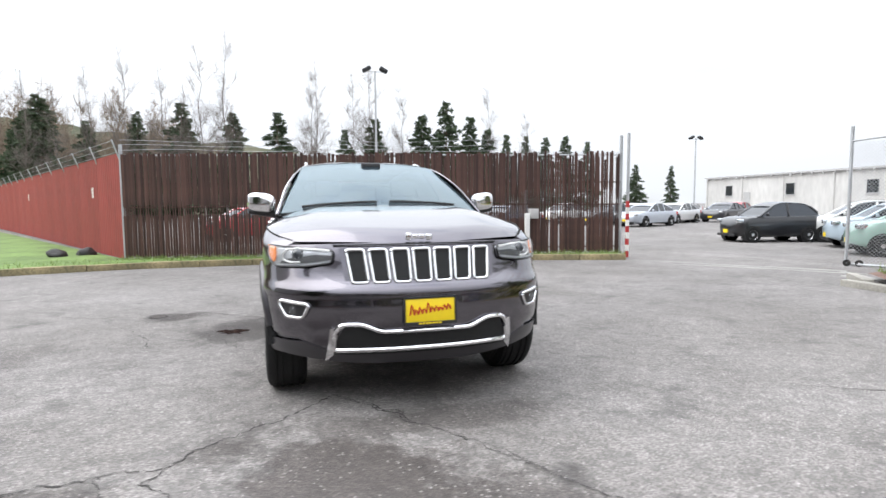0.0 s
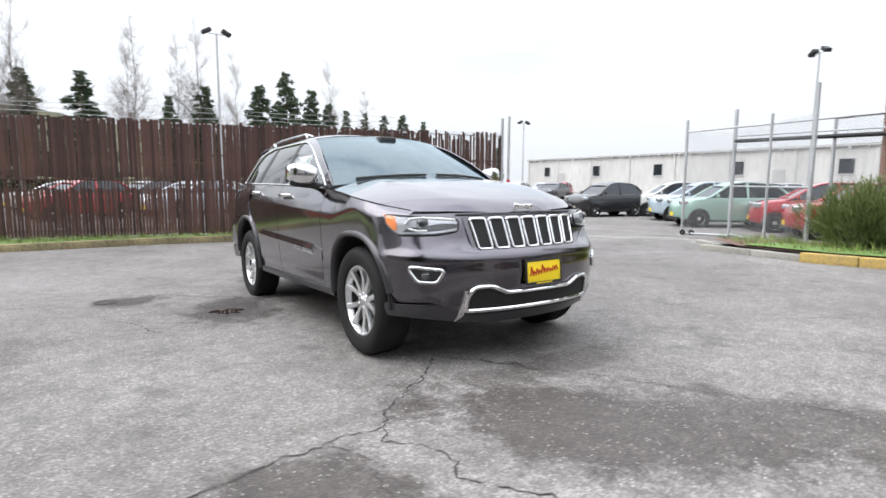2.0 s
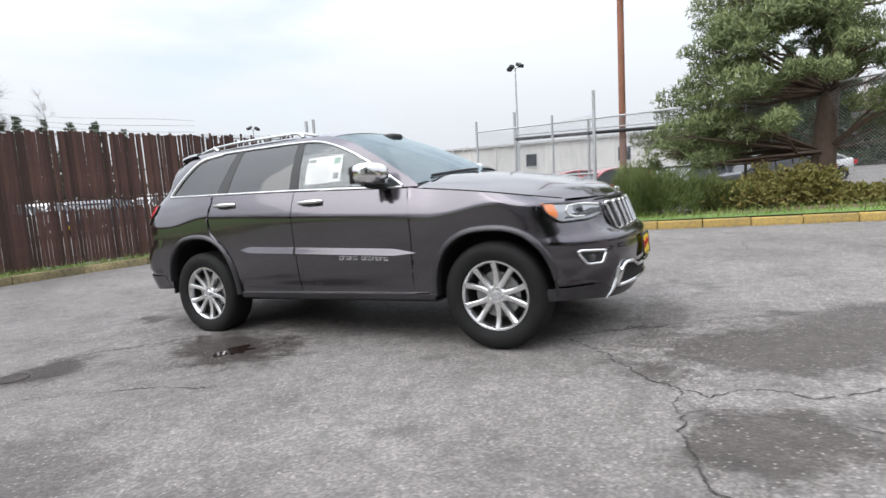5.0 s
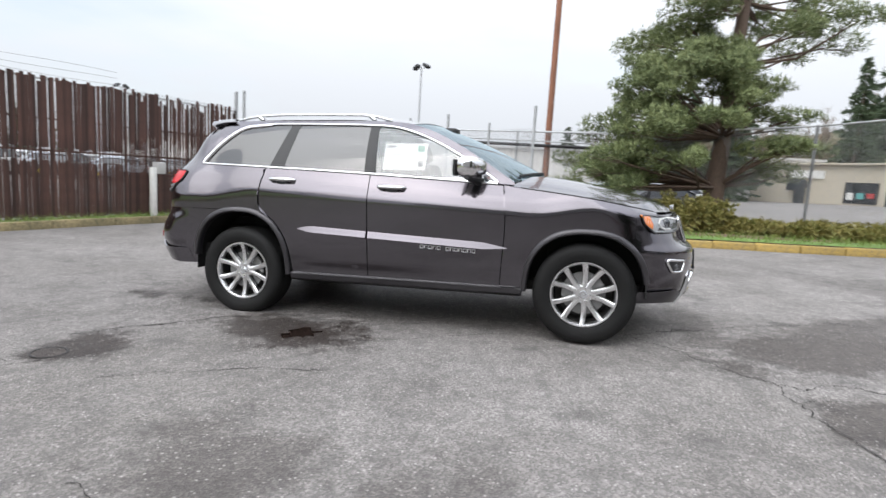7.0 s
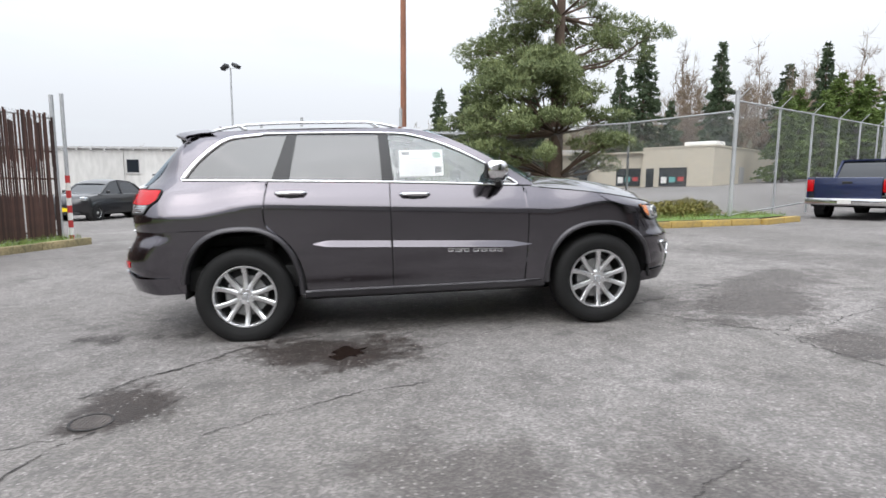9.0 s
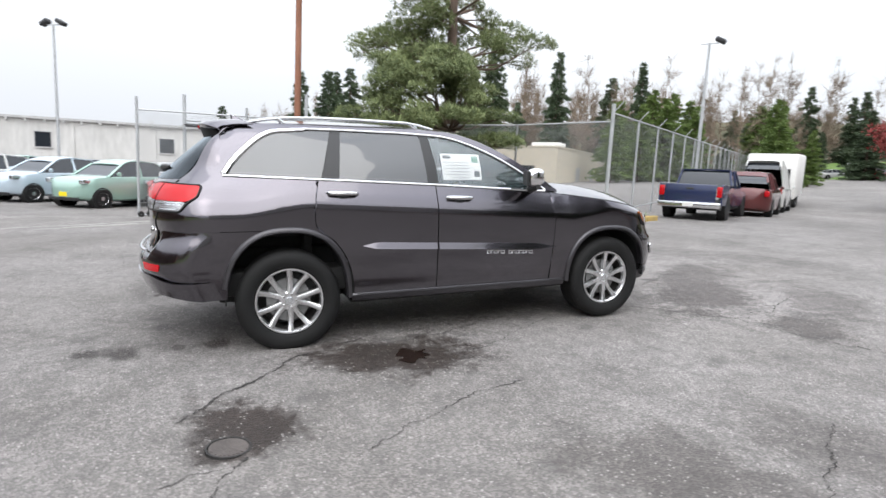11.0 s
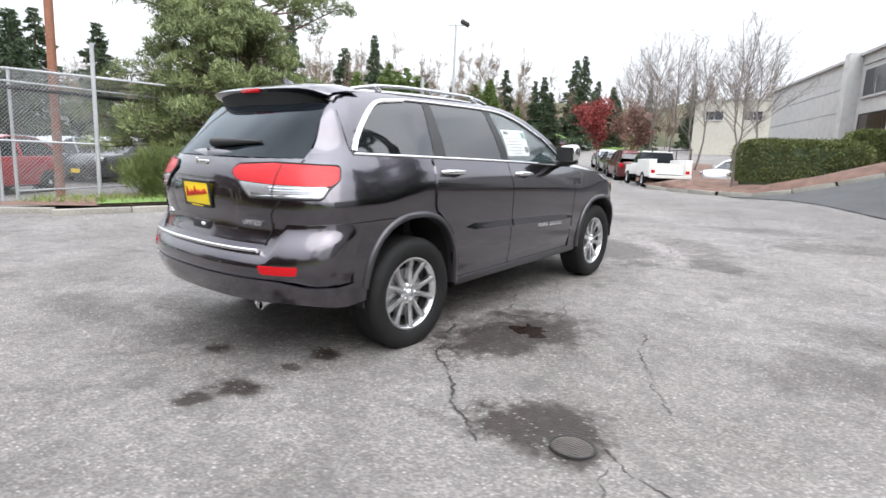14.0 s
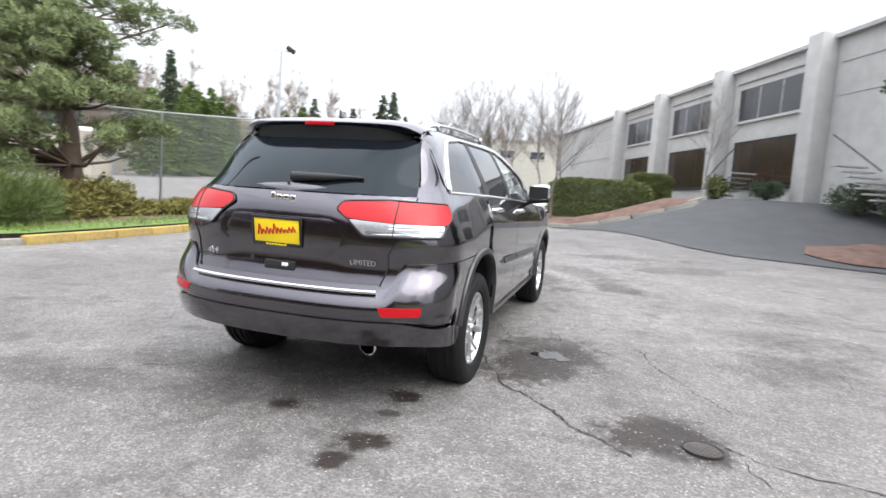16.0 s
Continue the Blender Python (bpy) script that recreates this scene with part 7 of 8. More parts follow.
def pine():
    """The spreading pine in the bed: leaning trunk, heavy limbs, flat pads of needles with gaps between them."""
    rng = np.random.default_rng(8)
    bx, by = 11.2, -4.9
    bz = ground_z(bx, by) + 0.1
    own = thing("pine_tree", Matrix.Translation((bx, by, bz)), "old spreading pine with layered blue-green boughs", "tree")
    spine = [(0, 0, -0.3), (0.2, -0.1, 1.2), (0.5, -0.2, 2.6), (1.1, -0.4, 4.6), (1.6, -0.6, 6.5), (1.8, -0.7, 8.5), (1.85, -0.75, 10.5), (1.8, -0.7, 12.0)]
    bm = bmesh.new()
    tube(bm, spine, [0.3, 0.25, 0.22, 0.19, 0.15, 0.12, 0.07, 0.03], 10)
    part("trunk", bm, M["bark"], own, "rough brown trunk", 60)
    pads = []
    # a low, wide skirt that hangs out towards the yard
    for _ in range(88):
        z = rng.uniform(1.7, 5.0)
        a, r = rng.uniform(0, 2 * np.pi), rng.uniform(0.25, 1) ** 0.55 * (3.5 - 0.72 * (z - 1.9))
        pads.append((0.35 + r * math.cos(a) * 0.85, 0.75 + r * math.sin(a), z - 0.1 * r, rng.uniform(0.35, 0.72), rng.uniform(0.13, 0.26)))
    # low boughs on the side of the yard, and a full upper shoulder above them
    for _ in range(20):
        a, r = radians(rng.uniform(55, 140)), rng.uniform(1.5, 3.5)
        pads.append((0.3 + r * math.cos(a), 0.6 + r * math.sin(a), rng.uniform(1.05, 1.9), rng.uniform(0.35, 0.6), rng.uniform(0.15, 0.25)))
    for _ in range(7):
        a, r = radians(rng.uniform(40, 150)), rng.uniform(0.8, 2.2)
        pads.append((1.5 + r * math.cos(a), -0.4 + r * math.sin(a), rng.uniform(5.3, 7.3), rng.uniform(0.45, 0.75), rng.uniform(0.22, 0.34)))
    for _ in range(12):
        pads.append((0.9 + rng.uniform(-0.7, 0.7), rng.uniform(-0.9, 0.9), rng.uniform(4.4, 5.4), rng.uniform(0.45, 0.75), 0.3))
    # the open upper crown on long limbs
    for _ in range(58):
        z = 5.3 + 6.7 * rng.uniform() ** 1.35
        a, r = rng.uniform(0, 2 * np.pi), rng.uniform(0.35, 1) ** 0.8 * (2.9 - 0.17 * (z - 6))
        pads.append((1.7 + r * math.cos(a), -0.55 + r * math.sin(a), z, rng.uniform(0.4, 0.78), rng.uniform(0.2, 0.34)))
    sticks, tufts = [], []
    for x, y, z, r, h in pads:
        i = min(range(len(spine)), key=lambda k: abs(spine[k][2] - (z - 0.5)))
        p = np.array(spine[i])
        q = np.array((x, y, z - 0.1))
        mid = (p + q) / 2 + rng.normal(size=3) * 0.15
        sticks += [rod(p, mid, 0.05, 0.035, 5), rod(mid, q, 0.035, 0.015, 5)]
        for _ in range(5):
            e = q + rng.normal(size=3) * (r * 0.5, r * 0.5, h * 0.4)
            sticks.append(rod(mid * 0.3 + q * 0.7, e, 0.014, 0.006, 3))
        n = int(200 * r * r + 40)
        u = rng.normal(size=(n, 3))
        u /= np.linalg.norm(u, axis=1, keepdims=True)
        u *= rng.uniform(0.35, 1, (n, 1)) ** 0.5
        out = math.atan2(q[1] - p[1], q[0] - p[0])
        lo, wi = u[:, 0] * r * rng.uniform(1.1, 1.55), u[:, 1] * r * rng.uniform(0.5, 0.8)
        c = np.stack([lo * math.cos(out) - wi * math.sin(out), lo * math.sin(out) + wi * math.cos(out), u[:, 2] * h - 0.16 * lo * np.abs(lo)], 1) + (x, y, z)
        for _ in range(7):
            tufts.append(spikes(c + rng.normal(size=(n, 3)) * 0.035, 0.15, 0.015, rng, 0.5, u * 0.9))
    ob = new("limb_system", from_arrays("limb_system", *join(sticks), M["bark"]))
    ob.parent = own
    tagged(ob, "", kind="stuff")
    ob = new("crown", from_arrays("crown", *join(tufts), M["needle"]))
    ob.parent = own
    return own


pine()


def shrub(name, x, y, r, h, material, label, n=900, ln=0.16, wd=0.012, seed=1, up=0.7, category="shrub", stems=True, ry=None):
    rng = np.random.default_rng(seed)
    z = ground_z(x, y) + 0.12
    own = thing(name, Matrix.Translation((x, y, z)), label, category)
    u = rng.normal(size=(n, 3))
    u /= np.linalg.norm(u, axis=1, keepdims=True)
    u *= rng.uniform(0.15, 1, (n, 1)) ** 0.45
    lump = 1 + 0.22 * np.sin(u[:, :1] * 5 + seed) + 0.18 * np.sin(u[:, 1:2] * 7 + 2 * seed)
    c = u * (r, ry or r, h * 0.52) * lump + (0, 0, h * 0.5)
    c[:, 2] = np.maximum(c[:, 2], 0.02)
    ob = new("foliage", from_arrays("foliage", *join([spikes(c + rng.normal(size=(n, 3)) * 0.03, ln, wd, rng, up, u * 0.7) for _ in range(6)]), material))
    ob.parent = own
    if stems:
        ob = new("branching", from_arrays("branching", *join([rod((0.1 * a[0], 0.1 * a[1], -0.1), a * 0.85, 0.012, 0.005, 3) for a in c[:60]]), M["twig"]))
        ob.parent = own
    return own


shrub("broom_bush", 8.75, -1.35, 1.0, 0.95, M["shrub"], "dense green broom bush beside the pole", 1800, 0.22, 0.008, 3, 1.2)
shrub("broom_bush", 9.6, -2.6, 0.7, 0.7, M["shrub"], "smaller green broom bush in the bed", 800, 0.24, 0.008, 4, 1.4)
for k in range(16):
    x, y = 8.8 + rt.uniform(0, 1.7), -3.0 - 0.4 * k + rt.uniform(-0.2, 0.2)
    shrub("low_shrub", x, y, rt.uniform(0.45, 0.7), rt.uniform(0.55, 0.9) if k < 5 else rt.uniform(0.22, 0.4), M["ivy"], "low spreading yellow-green evergreen shrub", 420, 0.09, 0.03, 30 + k, 0.3)
for k, (x, y) in enumerate(((-6.82, 11.6), (-6.2, 11.9))):
    bm = bmesh.new()
    bmesh.ops.create_icosphere(bm, subdivisions=3, radius=0.25)
    for v in bm.verts:
        v.co = v.co * (1 + 0.35 * noise.noise(v.co * 4 + Vector((k * 7, 0, 0))))
        v.co.z *= 0.6
    solid("boulder", bm, M["iron"], "dark rounded boulder lying on the grass", "rock", m=Matrix.Translation((x, y, ground_z(x, y) + 0.2)), smooth=60)


def hedge(x, y, lx, ly, h, turn, seed):
    """A clipped hedge: a rounded block of small leaves over dense dark twigs."""
    rng = np.random.default_rng(seed)
    z = ground_z(x, y) + 0.2
    own = thing("clipped_hedge", Matrix.Translation((x, y, z)) @ Matrix.Rotation(turn, 4, "Z"), "clipped dark green box hedge on the mulch bank", "hedge", "clipped hedges")
    n = 6500
    half = np.array((lx / 2, ly / 2, h / 2))
    area = np.array((half[1] * half[2], half[0] * half[2], half[0] * half[1]))
    side = rng.choice(3, n, p=area / area.sum())
    u = rng.uniform(-1, 1, (n, 3))
    u[np.arange(n), side] = np.sign(u[np.arange(n), side]) * rng.uniform(0.9, 1.0, n)
    near = np.sort(np.abs(u), axis=1)
    u *= (1 - 0.17 * np.clip(near[:, 1:2] - 0.6, 0, 1) / 0.4)
    c = u * (lx / 2, ly / 2, h / 2) + (0, 0, h / 2)
    ob = new("foliage", from_arrays("foliage", *join([spikes(c + rng.normal(size=(n, 3)) * 0.04, 0.075, 0.022, rng, 0.1, u * 0.6) for _ in range(7)]), M["hedge"]))
    ob.parent = own
    bm = bmesh.new()
    box(bm, -lx * 0.43, lx * 0.43, -ly * 0.43, ly * 0.43, -0.2, h * 0.9, 0.2)
    part("hedge_core", bm, M["needle_d"], own, "", 40)
    return own


hedge(-0.6, -20.4, 4.4, 2.0, 1.7, radians(12), 1)
hedge(-2.75, -23.3, 1.9, 1.6, 1.55, radians(20), 2)
shrub("round_shrub", -5.6, -22.0, 0.6, 0.9, M["hedge"], "small rounded shrub at the office wall", 500, 0.1, 0.03, 70, 0.2)
for k, (x, y) in enumerate(((-7.0, -19.2), (-9.0, -16.2), (-9.8, -14.8))):
    shrub("round_shrub", x, y, (0.5, 0.9, 0.6)[k], (0.65, 0.85, 0.6)[k], M["needle_d"], "dark rounded shrub at the office wall", 1100, 0.07, 0.014, 80 + k, 0.2)


def leafy_tree(x, y, h, r, material, label, seed):
    z = ground_z(x, y)
    own = thing("red_leaf_tree", Matrix.Translation((x, y, z)), label, "tree")
    v, f = bare_arrays(seed, h * 0.95, 0.5, 5, 0.014)
    ob = new("limb_system", from_arrays("limb_system", v, f, M["twig"]))
    ob.parent = own
    rng = np.random.default_rng(seed)
    tips = v[v[:, 2] > h * 0.35]
    c = tips[rng.integers(0, len(tips), 5000)] + rng.normal(size=(5000, 3)) * 0.16
    ob = new("crown", from_arrays("crown", *spikes(c, 0.16, 0.05, rng), material))
    ob.parent = own
    return own


leafy_tree(11.8, -30.5, 3.3, 2.0, M["redleaf"], "small tree with dark red spring leaves", 91)
leafy_tree(10.2, -31.5, 3.0, 2.0, M["plum"], "small brown-budded tree beside the road", 92)
plant("bare_tree", [BARE[2]], -13.0, 13.0, ground_z(-13, 13) + 0.1, 0.95, 1.0, "leafless tree on the grass, mirrored in the car windows")
plant("bare_tree", [BARE[2]], -14.5, 8.0, ground_z(-14.5, 8) + 0.1, 0.8, 2.0, "leafless tree on the grass, mirrored in the car windows")
near_fir = plant("fir_tree", fir_meshes(9, 10.0, 2.6, "needle_d", 36, 9.0, 0.14, 0.32), -10.3, -8.7, ground_z(-10.3, -8.7) + 0.1, 1.4, 0.4, "dark fir in the mulch bed by the drive", scale_xy=1.4)
for x, y, s in ((-13.4, -8.4, 0.95), (-15.0, -11.5, 1.2)):
    plant("fir_tree", FIR[2], x, y, ground_z(x, y), s, x, "tall fir across the yard, mirrored in the car windows", group="firs across the yard")


def turf(name, spots, label, seed, h=0.09):
    rng = np.random.default_rng(seed)
    c = np.array(spots)
    v, f = spikes(c, h, 0.008, rng, 2.2)
    ob = new(name, from_arrays(name, v, f, M["blade"]))
    return tagged(ob, label, "grass", kind="stuff")


spots = []
for x, y, h in along(KERB_N[:8], 0.012):
    d = abs(rt.gauss(0, 0.5)) + 0.16
    px, py = x - math.sin(h) * -d * -1, y + math.cos(h) * d * -1
    px, py = x + math.sin(h) * d, y - math.cos(h) * d
    spots.append((px, py, ground_z(px, py) + 0.12))
for x, y, h in along([FENCE_A, FENCE_B], 0.006):
    d = rt.uniform(-0.05, 0.5)
    spots.append((x - 0.2 * d, y - d, ground_z(x, y) + 0.12))
turf("grass_blades", spots, "tufts of bright grass along the fence and kerb", 5, 0.13)
spots = []
for x, y, h in along(KERB_E, 0.006):
    d = rt.uniform(0.16, 1.3)
    px, py = x + math.sin(h) * d, y - math.cos(h) * d
    spots.append((px, py, ground_z(px, py) + 0.16))
turf("grass_blades", spots, "rough grass behind the yellow kerb", 6, 0.16)


# ---- vehicles ----
M["tyre_s"] = M["rubber"]
M["tail_s"] = M["red_lens"]


def simple_wheel(r, s):
    bm = bmesh.new()
    lathe(bm, [(r * 0.64, s * 0.07), (r * 0.7, s * 0.095), (r * 0.95, s * 0.09), (r, s * 0.05), (r, -s * 0.08), (r * 0.6, -s * 0.09)], 24)
    ty = finish("tyre", bm, M["rubber"], 40)
    bm = bmesh.new()
    lathe(bm, [(r * 0.65, s * 0.075), (r * 0.6, s * 0.06), (r * 0.58, 0.0)], 24)
    for k in range(6):
        box(bm, s * 0.055 - 0.012, s * 0.055 + 0.012, -0.028, 0.028, 0.0, r * 0.62, 0, Matrix.Rotation(k * math.pi / 3, 4, "X"))
    lathe(bm, [(0.001, s * 0.075), (r * 0.2, s * 0.07), (r * 0.2, 0.0)], 16)
    return ty, finish("rim", bm, M["rim"], 40)


def make_vehicle(name, label, colour, L, W, H, top, sh, glass0, glass1, r=0.30, wb=None, group="", deck=0.06, metal=0.3, pillars=(0.5,), ground_clear=0.2):
    """A road vehicle from its side outline: top is the line over bonnet, roof and tail; front towards -y."""
    own = thing(name, Matrix.Identity(4), label, "car", group)
    pm = paint(name + "_paint", colour, metal)
    topf = curve(top)
    wb = wb or L * 0.62
    hubs = (-wb / 2, wb / 2)
    bm = bmesh.new()
    rows = []
    for y in sorted(set(lin(-L / 2, L / 2, 34))):
        e = max(0.0, abs(y) - (L / 2 - 0.45)) / 0.45
        k = (1 - 0.55 * e**2.6)
        w = W / 2 * k
        zt = min(topf(y), sh(y) + deck)
        lo = ground_clear + 0.12 * e
        row = []
        for f, g in ((0.86, lo), (0.97, lo + 0.06), (1.0, lo + 0.5 * (zt - lo)), (0.985, lo + 0.8 * (zt - lo)), (0.94, zt - 0.04), (0.86, zt - 0.005), (0.45, zt + 0.015), (0, zt + 0.02), (-0.45, zt + 0.015), (-0.86, zt - 0.005), (-0.94, zt - 0.04), (-0.985, lo + 0.8 * (zt - lo)), (-1.0, lo + 0.5 * (zt - lo)), (-0.97, lo + 0.06), (-0.86, lo)):
            row.append((f * w, y, g))
        rows.append([bm.verts.new(p) for p in row])
    for a, c in zip(rows, rows[1:]):
        for j in range(len(a) - 1):
            bm.faces.new((a[j], a[j + 1], c[j + 1], c[j]))
        bm.faces.new((a[-1], a[0], c[0], c[-1]))
    bm.faces.new(rows[0][::-1])
    bm.faces.new(rows[-1])
    part("body", bm, pm, own, "", 40)
    # cabin: glass sides, painted roof and pillars
    def cabin(y, v):
        wl = W / 2 * 0.89
        wt = W / 2 * 0.70
        zt, z0 = topf(y) - 0.035, sh(y) + deck - 0.03
        z = z0 + max(0.0, zt - z0) * v
        return wl + (wt - wl) * (z - z0) / max(0.2, H - 0.05 - z0), z

    bm = bmesh.new()
    ys = lin(glass0, glass1, 22)
    rows = [[bm.verts.new((s * cabin(y, v)[0], y, cabin(y, v)[1])) for s, v in ((1, 0), (1, 0.5), (1, 1), (0, 1), (-1, 1), (-1, 0.5), (-1, 0))] for y in ys]
    for a, c in zip(rows, rows[1:]):
        for j in range(6):
            bm.faces.new((a[j], a[j + 1], c[j + 1], c[j]))
    part("glass", bm, M["pane"], own, "", 40)
    flat = [y for y in lin(glass0, glass1, 45) if topf(y) > H - 0.16]
    bm = bmesh.new()
    panel(bm, [[(a * (cabin(y, 1)[0] + 0.012), y, topf(y) + 0.012 - 0.035 * abs(a) ** 3) for a in lin(-1, 1, 9)] for y in lin(flat[0], flat[-1], 14)], 0.03)
    part("roof", bm, pm, own, "", 40)
    for s in (-1, 1):
        for y0, y1 in ((glass0 + 0.02, flat[0] + 0.03), (glass1 - 0.02, flat[-1] - 0.03)) + tuple((flat[0] + (flat[-1] - flat[0]) * p, flat[0] + (flat[-1] - flat[0]) * p) for p in pillars):
            bm = bmesh.new()
            pts = []
            for v in lin(0, 1, 7):
                y = y0 + (y1 - y0) * v
                x, z = cabin(y, 1 if y0 != y1 else v)
                pts.append((s * (x + 0.005), y, z))
            tube(bm, pts, 0.04, 6)
            part("pillar", bm, pm, own, "", 60)
        for hub in hubs:
            bm = bmesh.new()
            lathe(bm, [(0.001, s * 0.012), (r * 1.16, s * 0.012), (r * 1.16, -s * 0.25)], 24, "x", Matrix.Translation((s * W / 2 * 0.985, hub, r)))
            part("wheel_arch", bm, M["under"], own)
            wh = new("wheel")
            wh.parent = own
            wh.matrix_local = Matrix.Translation((s * (W / 2 - 0.07), hub, r))
            for me in simple_wheel(r, s):
                ob = new(me.name.split(".")[0], me)
                ob.parent = wh
        bm = bmesh.new()
        box(bm, s * W * 0.40 - 0.09, s * W * 0.40 + 0.09, -L / 2 + 0.04, -L / 2 + 0.3, sh(-L / 2) - 0.17, sh(-L / 2) - 0.03, 0.03)
        part("headlight", bm, M["silver"], own, "clear headlight", 40)
        bm = bmesh.new()
        box(bm, s * W * 0.41 - 0.08, s * W * 0.41 + 0.08, L / 2 - 0.28, L / 2 - 0.05, sh(L / 2) - 0.24, sh(L / 2) - 0.02, 0.03)
        part("tail_light", bm, M["red_lens"], own, "red tail light", 40)
        bm = bmesh.new()
        box(bm, s * (W / 2 + 0.08) - 0.07, s * (W / 2 + 0.08) + 0.07, glass0 + 0.28, glass0 + 0.36, sh(0) + 0.06, sh(0) + 0.18, 0.03)
        part("wing_mirror", bm, pm, own, "", 40)
    bm = bmesh.new()
    box(bm, -0.15, 0.15, -L / 2 - 0.015, -L / 2 + 0.03, ground_clear + 0.14, ground_clear + 0.27)
    part("front_plate", bm, M["plate"], own, "yellow dealer plate")
    bm = bmesh.new()
    box(bm, -W * 0.36, W * 0.36, -L / 2 - 0.005, -L / 2 + 0.05, ground_clear + 0.02, ground_clear + 0.12, 0.02)
    part("front_intake", bm, M["black"], own)
    return own


def hatch(colour, label, metal=0.2):
    return make_vehicle("hatchback_car", label, colour, 3.55, 1.63, 1.49, [(-1.78, 0.62), (-1.65, 0.80), (-1.3, 0.93), (-0.85, 1.0), (-0.55, 1.19), (-0.15, 1.42), (0.2, 1.49), (0.7, 1.48), (1.2, 1.40), (1.5, 1.18), (1.72, 0.92), (1.78, 0.7)], lambda y: 0.90 + 0.04 * (y + 1.7) / 3.4, -0.95, 1.58, 0.29, 2.3, "small parked hatchbacks", metal=metal, pillars=(0.42,))


def saloon(colour, label, metal=0.4):
    return make_vehicle("saloon_car", label, colour, 4.6, 1.8, 1.46, [(-2.3, 0.62), (-2.15, 0.78), (-1.5, 0.93), (-1.0, 0.99), (-0.6, 1.2), (-0.1, 1.42), (0.4, 1.46), (0.9, 1.41), (1.4, 1.2), (1.75, 1.05), (2.2, 1.0), (2.3, 0.75)], lambda y: 0.90 + 0.03 * y / 2.3, -1.1, 1.7, 0.32, 2.75, "parked saloon cars", metal=metal, pillars=(0.35, 0.75))


def put(ob, x, y, heading, size=(1, 1, 1)):
    """Stand a vehicle on the ground, its front towards the heading in degrees from +x."""
    a = radians(heading)
    f = Vector((math.cos(a), math.sin(a), 0))
    sl = Vector((f.x, f.y, (ground_z(x + 1.2 * f.x, y + 1.2 * f.y) - ground_z(x - 1.2 * f.x, y - 1.2 * f.y)) / 2.4)).normalized()
    sd = Vector((-f.y, f.x, 0))
    up = sl.cross(sd).normalized()
    m = Matrix(((-sd.x, -sl.x, up.x, x), (-sd.y, -sl.y, up.y, y), (-sd.z, -sl.z, up.z, ground_z(x, y)), (0, 0, 0, 1)))
    ob.matrix_world = m @ Matrix.Diagonal((*size, 1))
    return ob


def again(ob, x, y, heading):
    c = copy_thing(ob, Matrix.Identity(4))
    return put(c, x, y, heading)


mint = put(hatch((0.28, 0.42, 0.36), "pale mint green hatchback behind the gate"), 15.6, 5.0, 140)
black = put(hatch((0.008, 0.008, 0.010), "glossy black hatchback parked across the lot"), 16.6, 11.0, 166, (1.0, 0.9, 0.98))
pale = put(hatch((0.42, 0.50, 0.56), "pale silver-blue hatchback beside the mint one"), 17.5, 7.2, 140)
red = put(hatch((0.38, 0.012, 0.02), "bright red hatchback behind the chain-link fence"), 14.3, 0.7, 125)
again(red, 15.6, 2.3, 122)
white = put(hatch((0.6, 0.6, 0.58), "white hatchback in the lot"), 19.3, 9.6, 140)
navy = put(saloon((0.02, 0.03, 0.06), "dark blue saloon in the lot"), 21.6, 7.2, 125)
silver = put(saloon((0.42, 0.45, 0.5), "silver saloon with a yellow plate in the lot"), 21.3, 24.6, 200)
wsal = put(saloon((0.62, 0.62, 0.62), "white saloon in the lot"), 29.0, 30.6, 215)
dsal = put(saloon((0.03, 0.03, 0.035), "black saloon in the lot"), 20.2, 27.2, 200)
rows = [(19.0, 3.6, navy), (18.6, 0.6, wsal), (18.4, -1.8, silver), (17.8, -4.2, dsal), (22.5, 9.5, mint), (23.0, 6.8, wsal), (22.6, 4.0, white), (22.4, 1.2, dsal), (22.2, -1.6, wsal), (21.8, -4.4, silver), (28, 12.5, silver), (28.4, 9.5, wsal), (28.2, 6.4, navy), (28, 3.2, wsal), (27.6, 0.2, white), (27.4, -3.0, dsal), (27.0, -6.0, wsal), (35, 16, wsal), (35, 12.5, dsal), (35.2, 9.2, silver), (35, 5.8, wsal), (35, 2.4, red), (34.5, -1.0, wsal), (34.2, -4.5, navy)]
for x, y, src in rows:
    again(src, x + rt.uniform(-0.3, 0.3), y + rt.uniform(-0.2, 0.2), 118 + rt.uniform(-5, 5))
for x, y, src in ((26.6, 28.4, wsal), (31.5, 29.0, dsal), (34.0, 30.6, red), (24.5, 33.5, silver), (28.5, 36.5, wsal), (33.5, 36.0, wsal), (37.5, 34.5, silver), (32.0, 41.5, wsal), (37.0, 40.5, dsal), (41.5, 38.5, wsal), (40.0, 46.0, wsal), (45.0, 44.0, silver), (36.0, 50.0, wsal), (44.0, 51.0, wsal), (49.0, 48.0, red), (50.0, 55.0, wsal), (18.5, 30.5, white), (15.5, 33.0, dsal), (12.0, 30.0, wsal), (8.0, 29.0, silver), (4.0, 28.0, wsal), (0.5, 27.0, dsal), (-3.0, 26.0, wsal), (10.5, 22.0, navy), (6.0, 21.0, wsal), (1.5, 20.0, silver), (-2.5, 19.5, red)):
    again(src, x, y, 205 + rt.uniform(-8, 8))


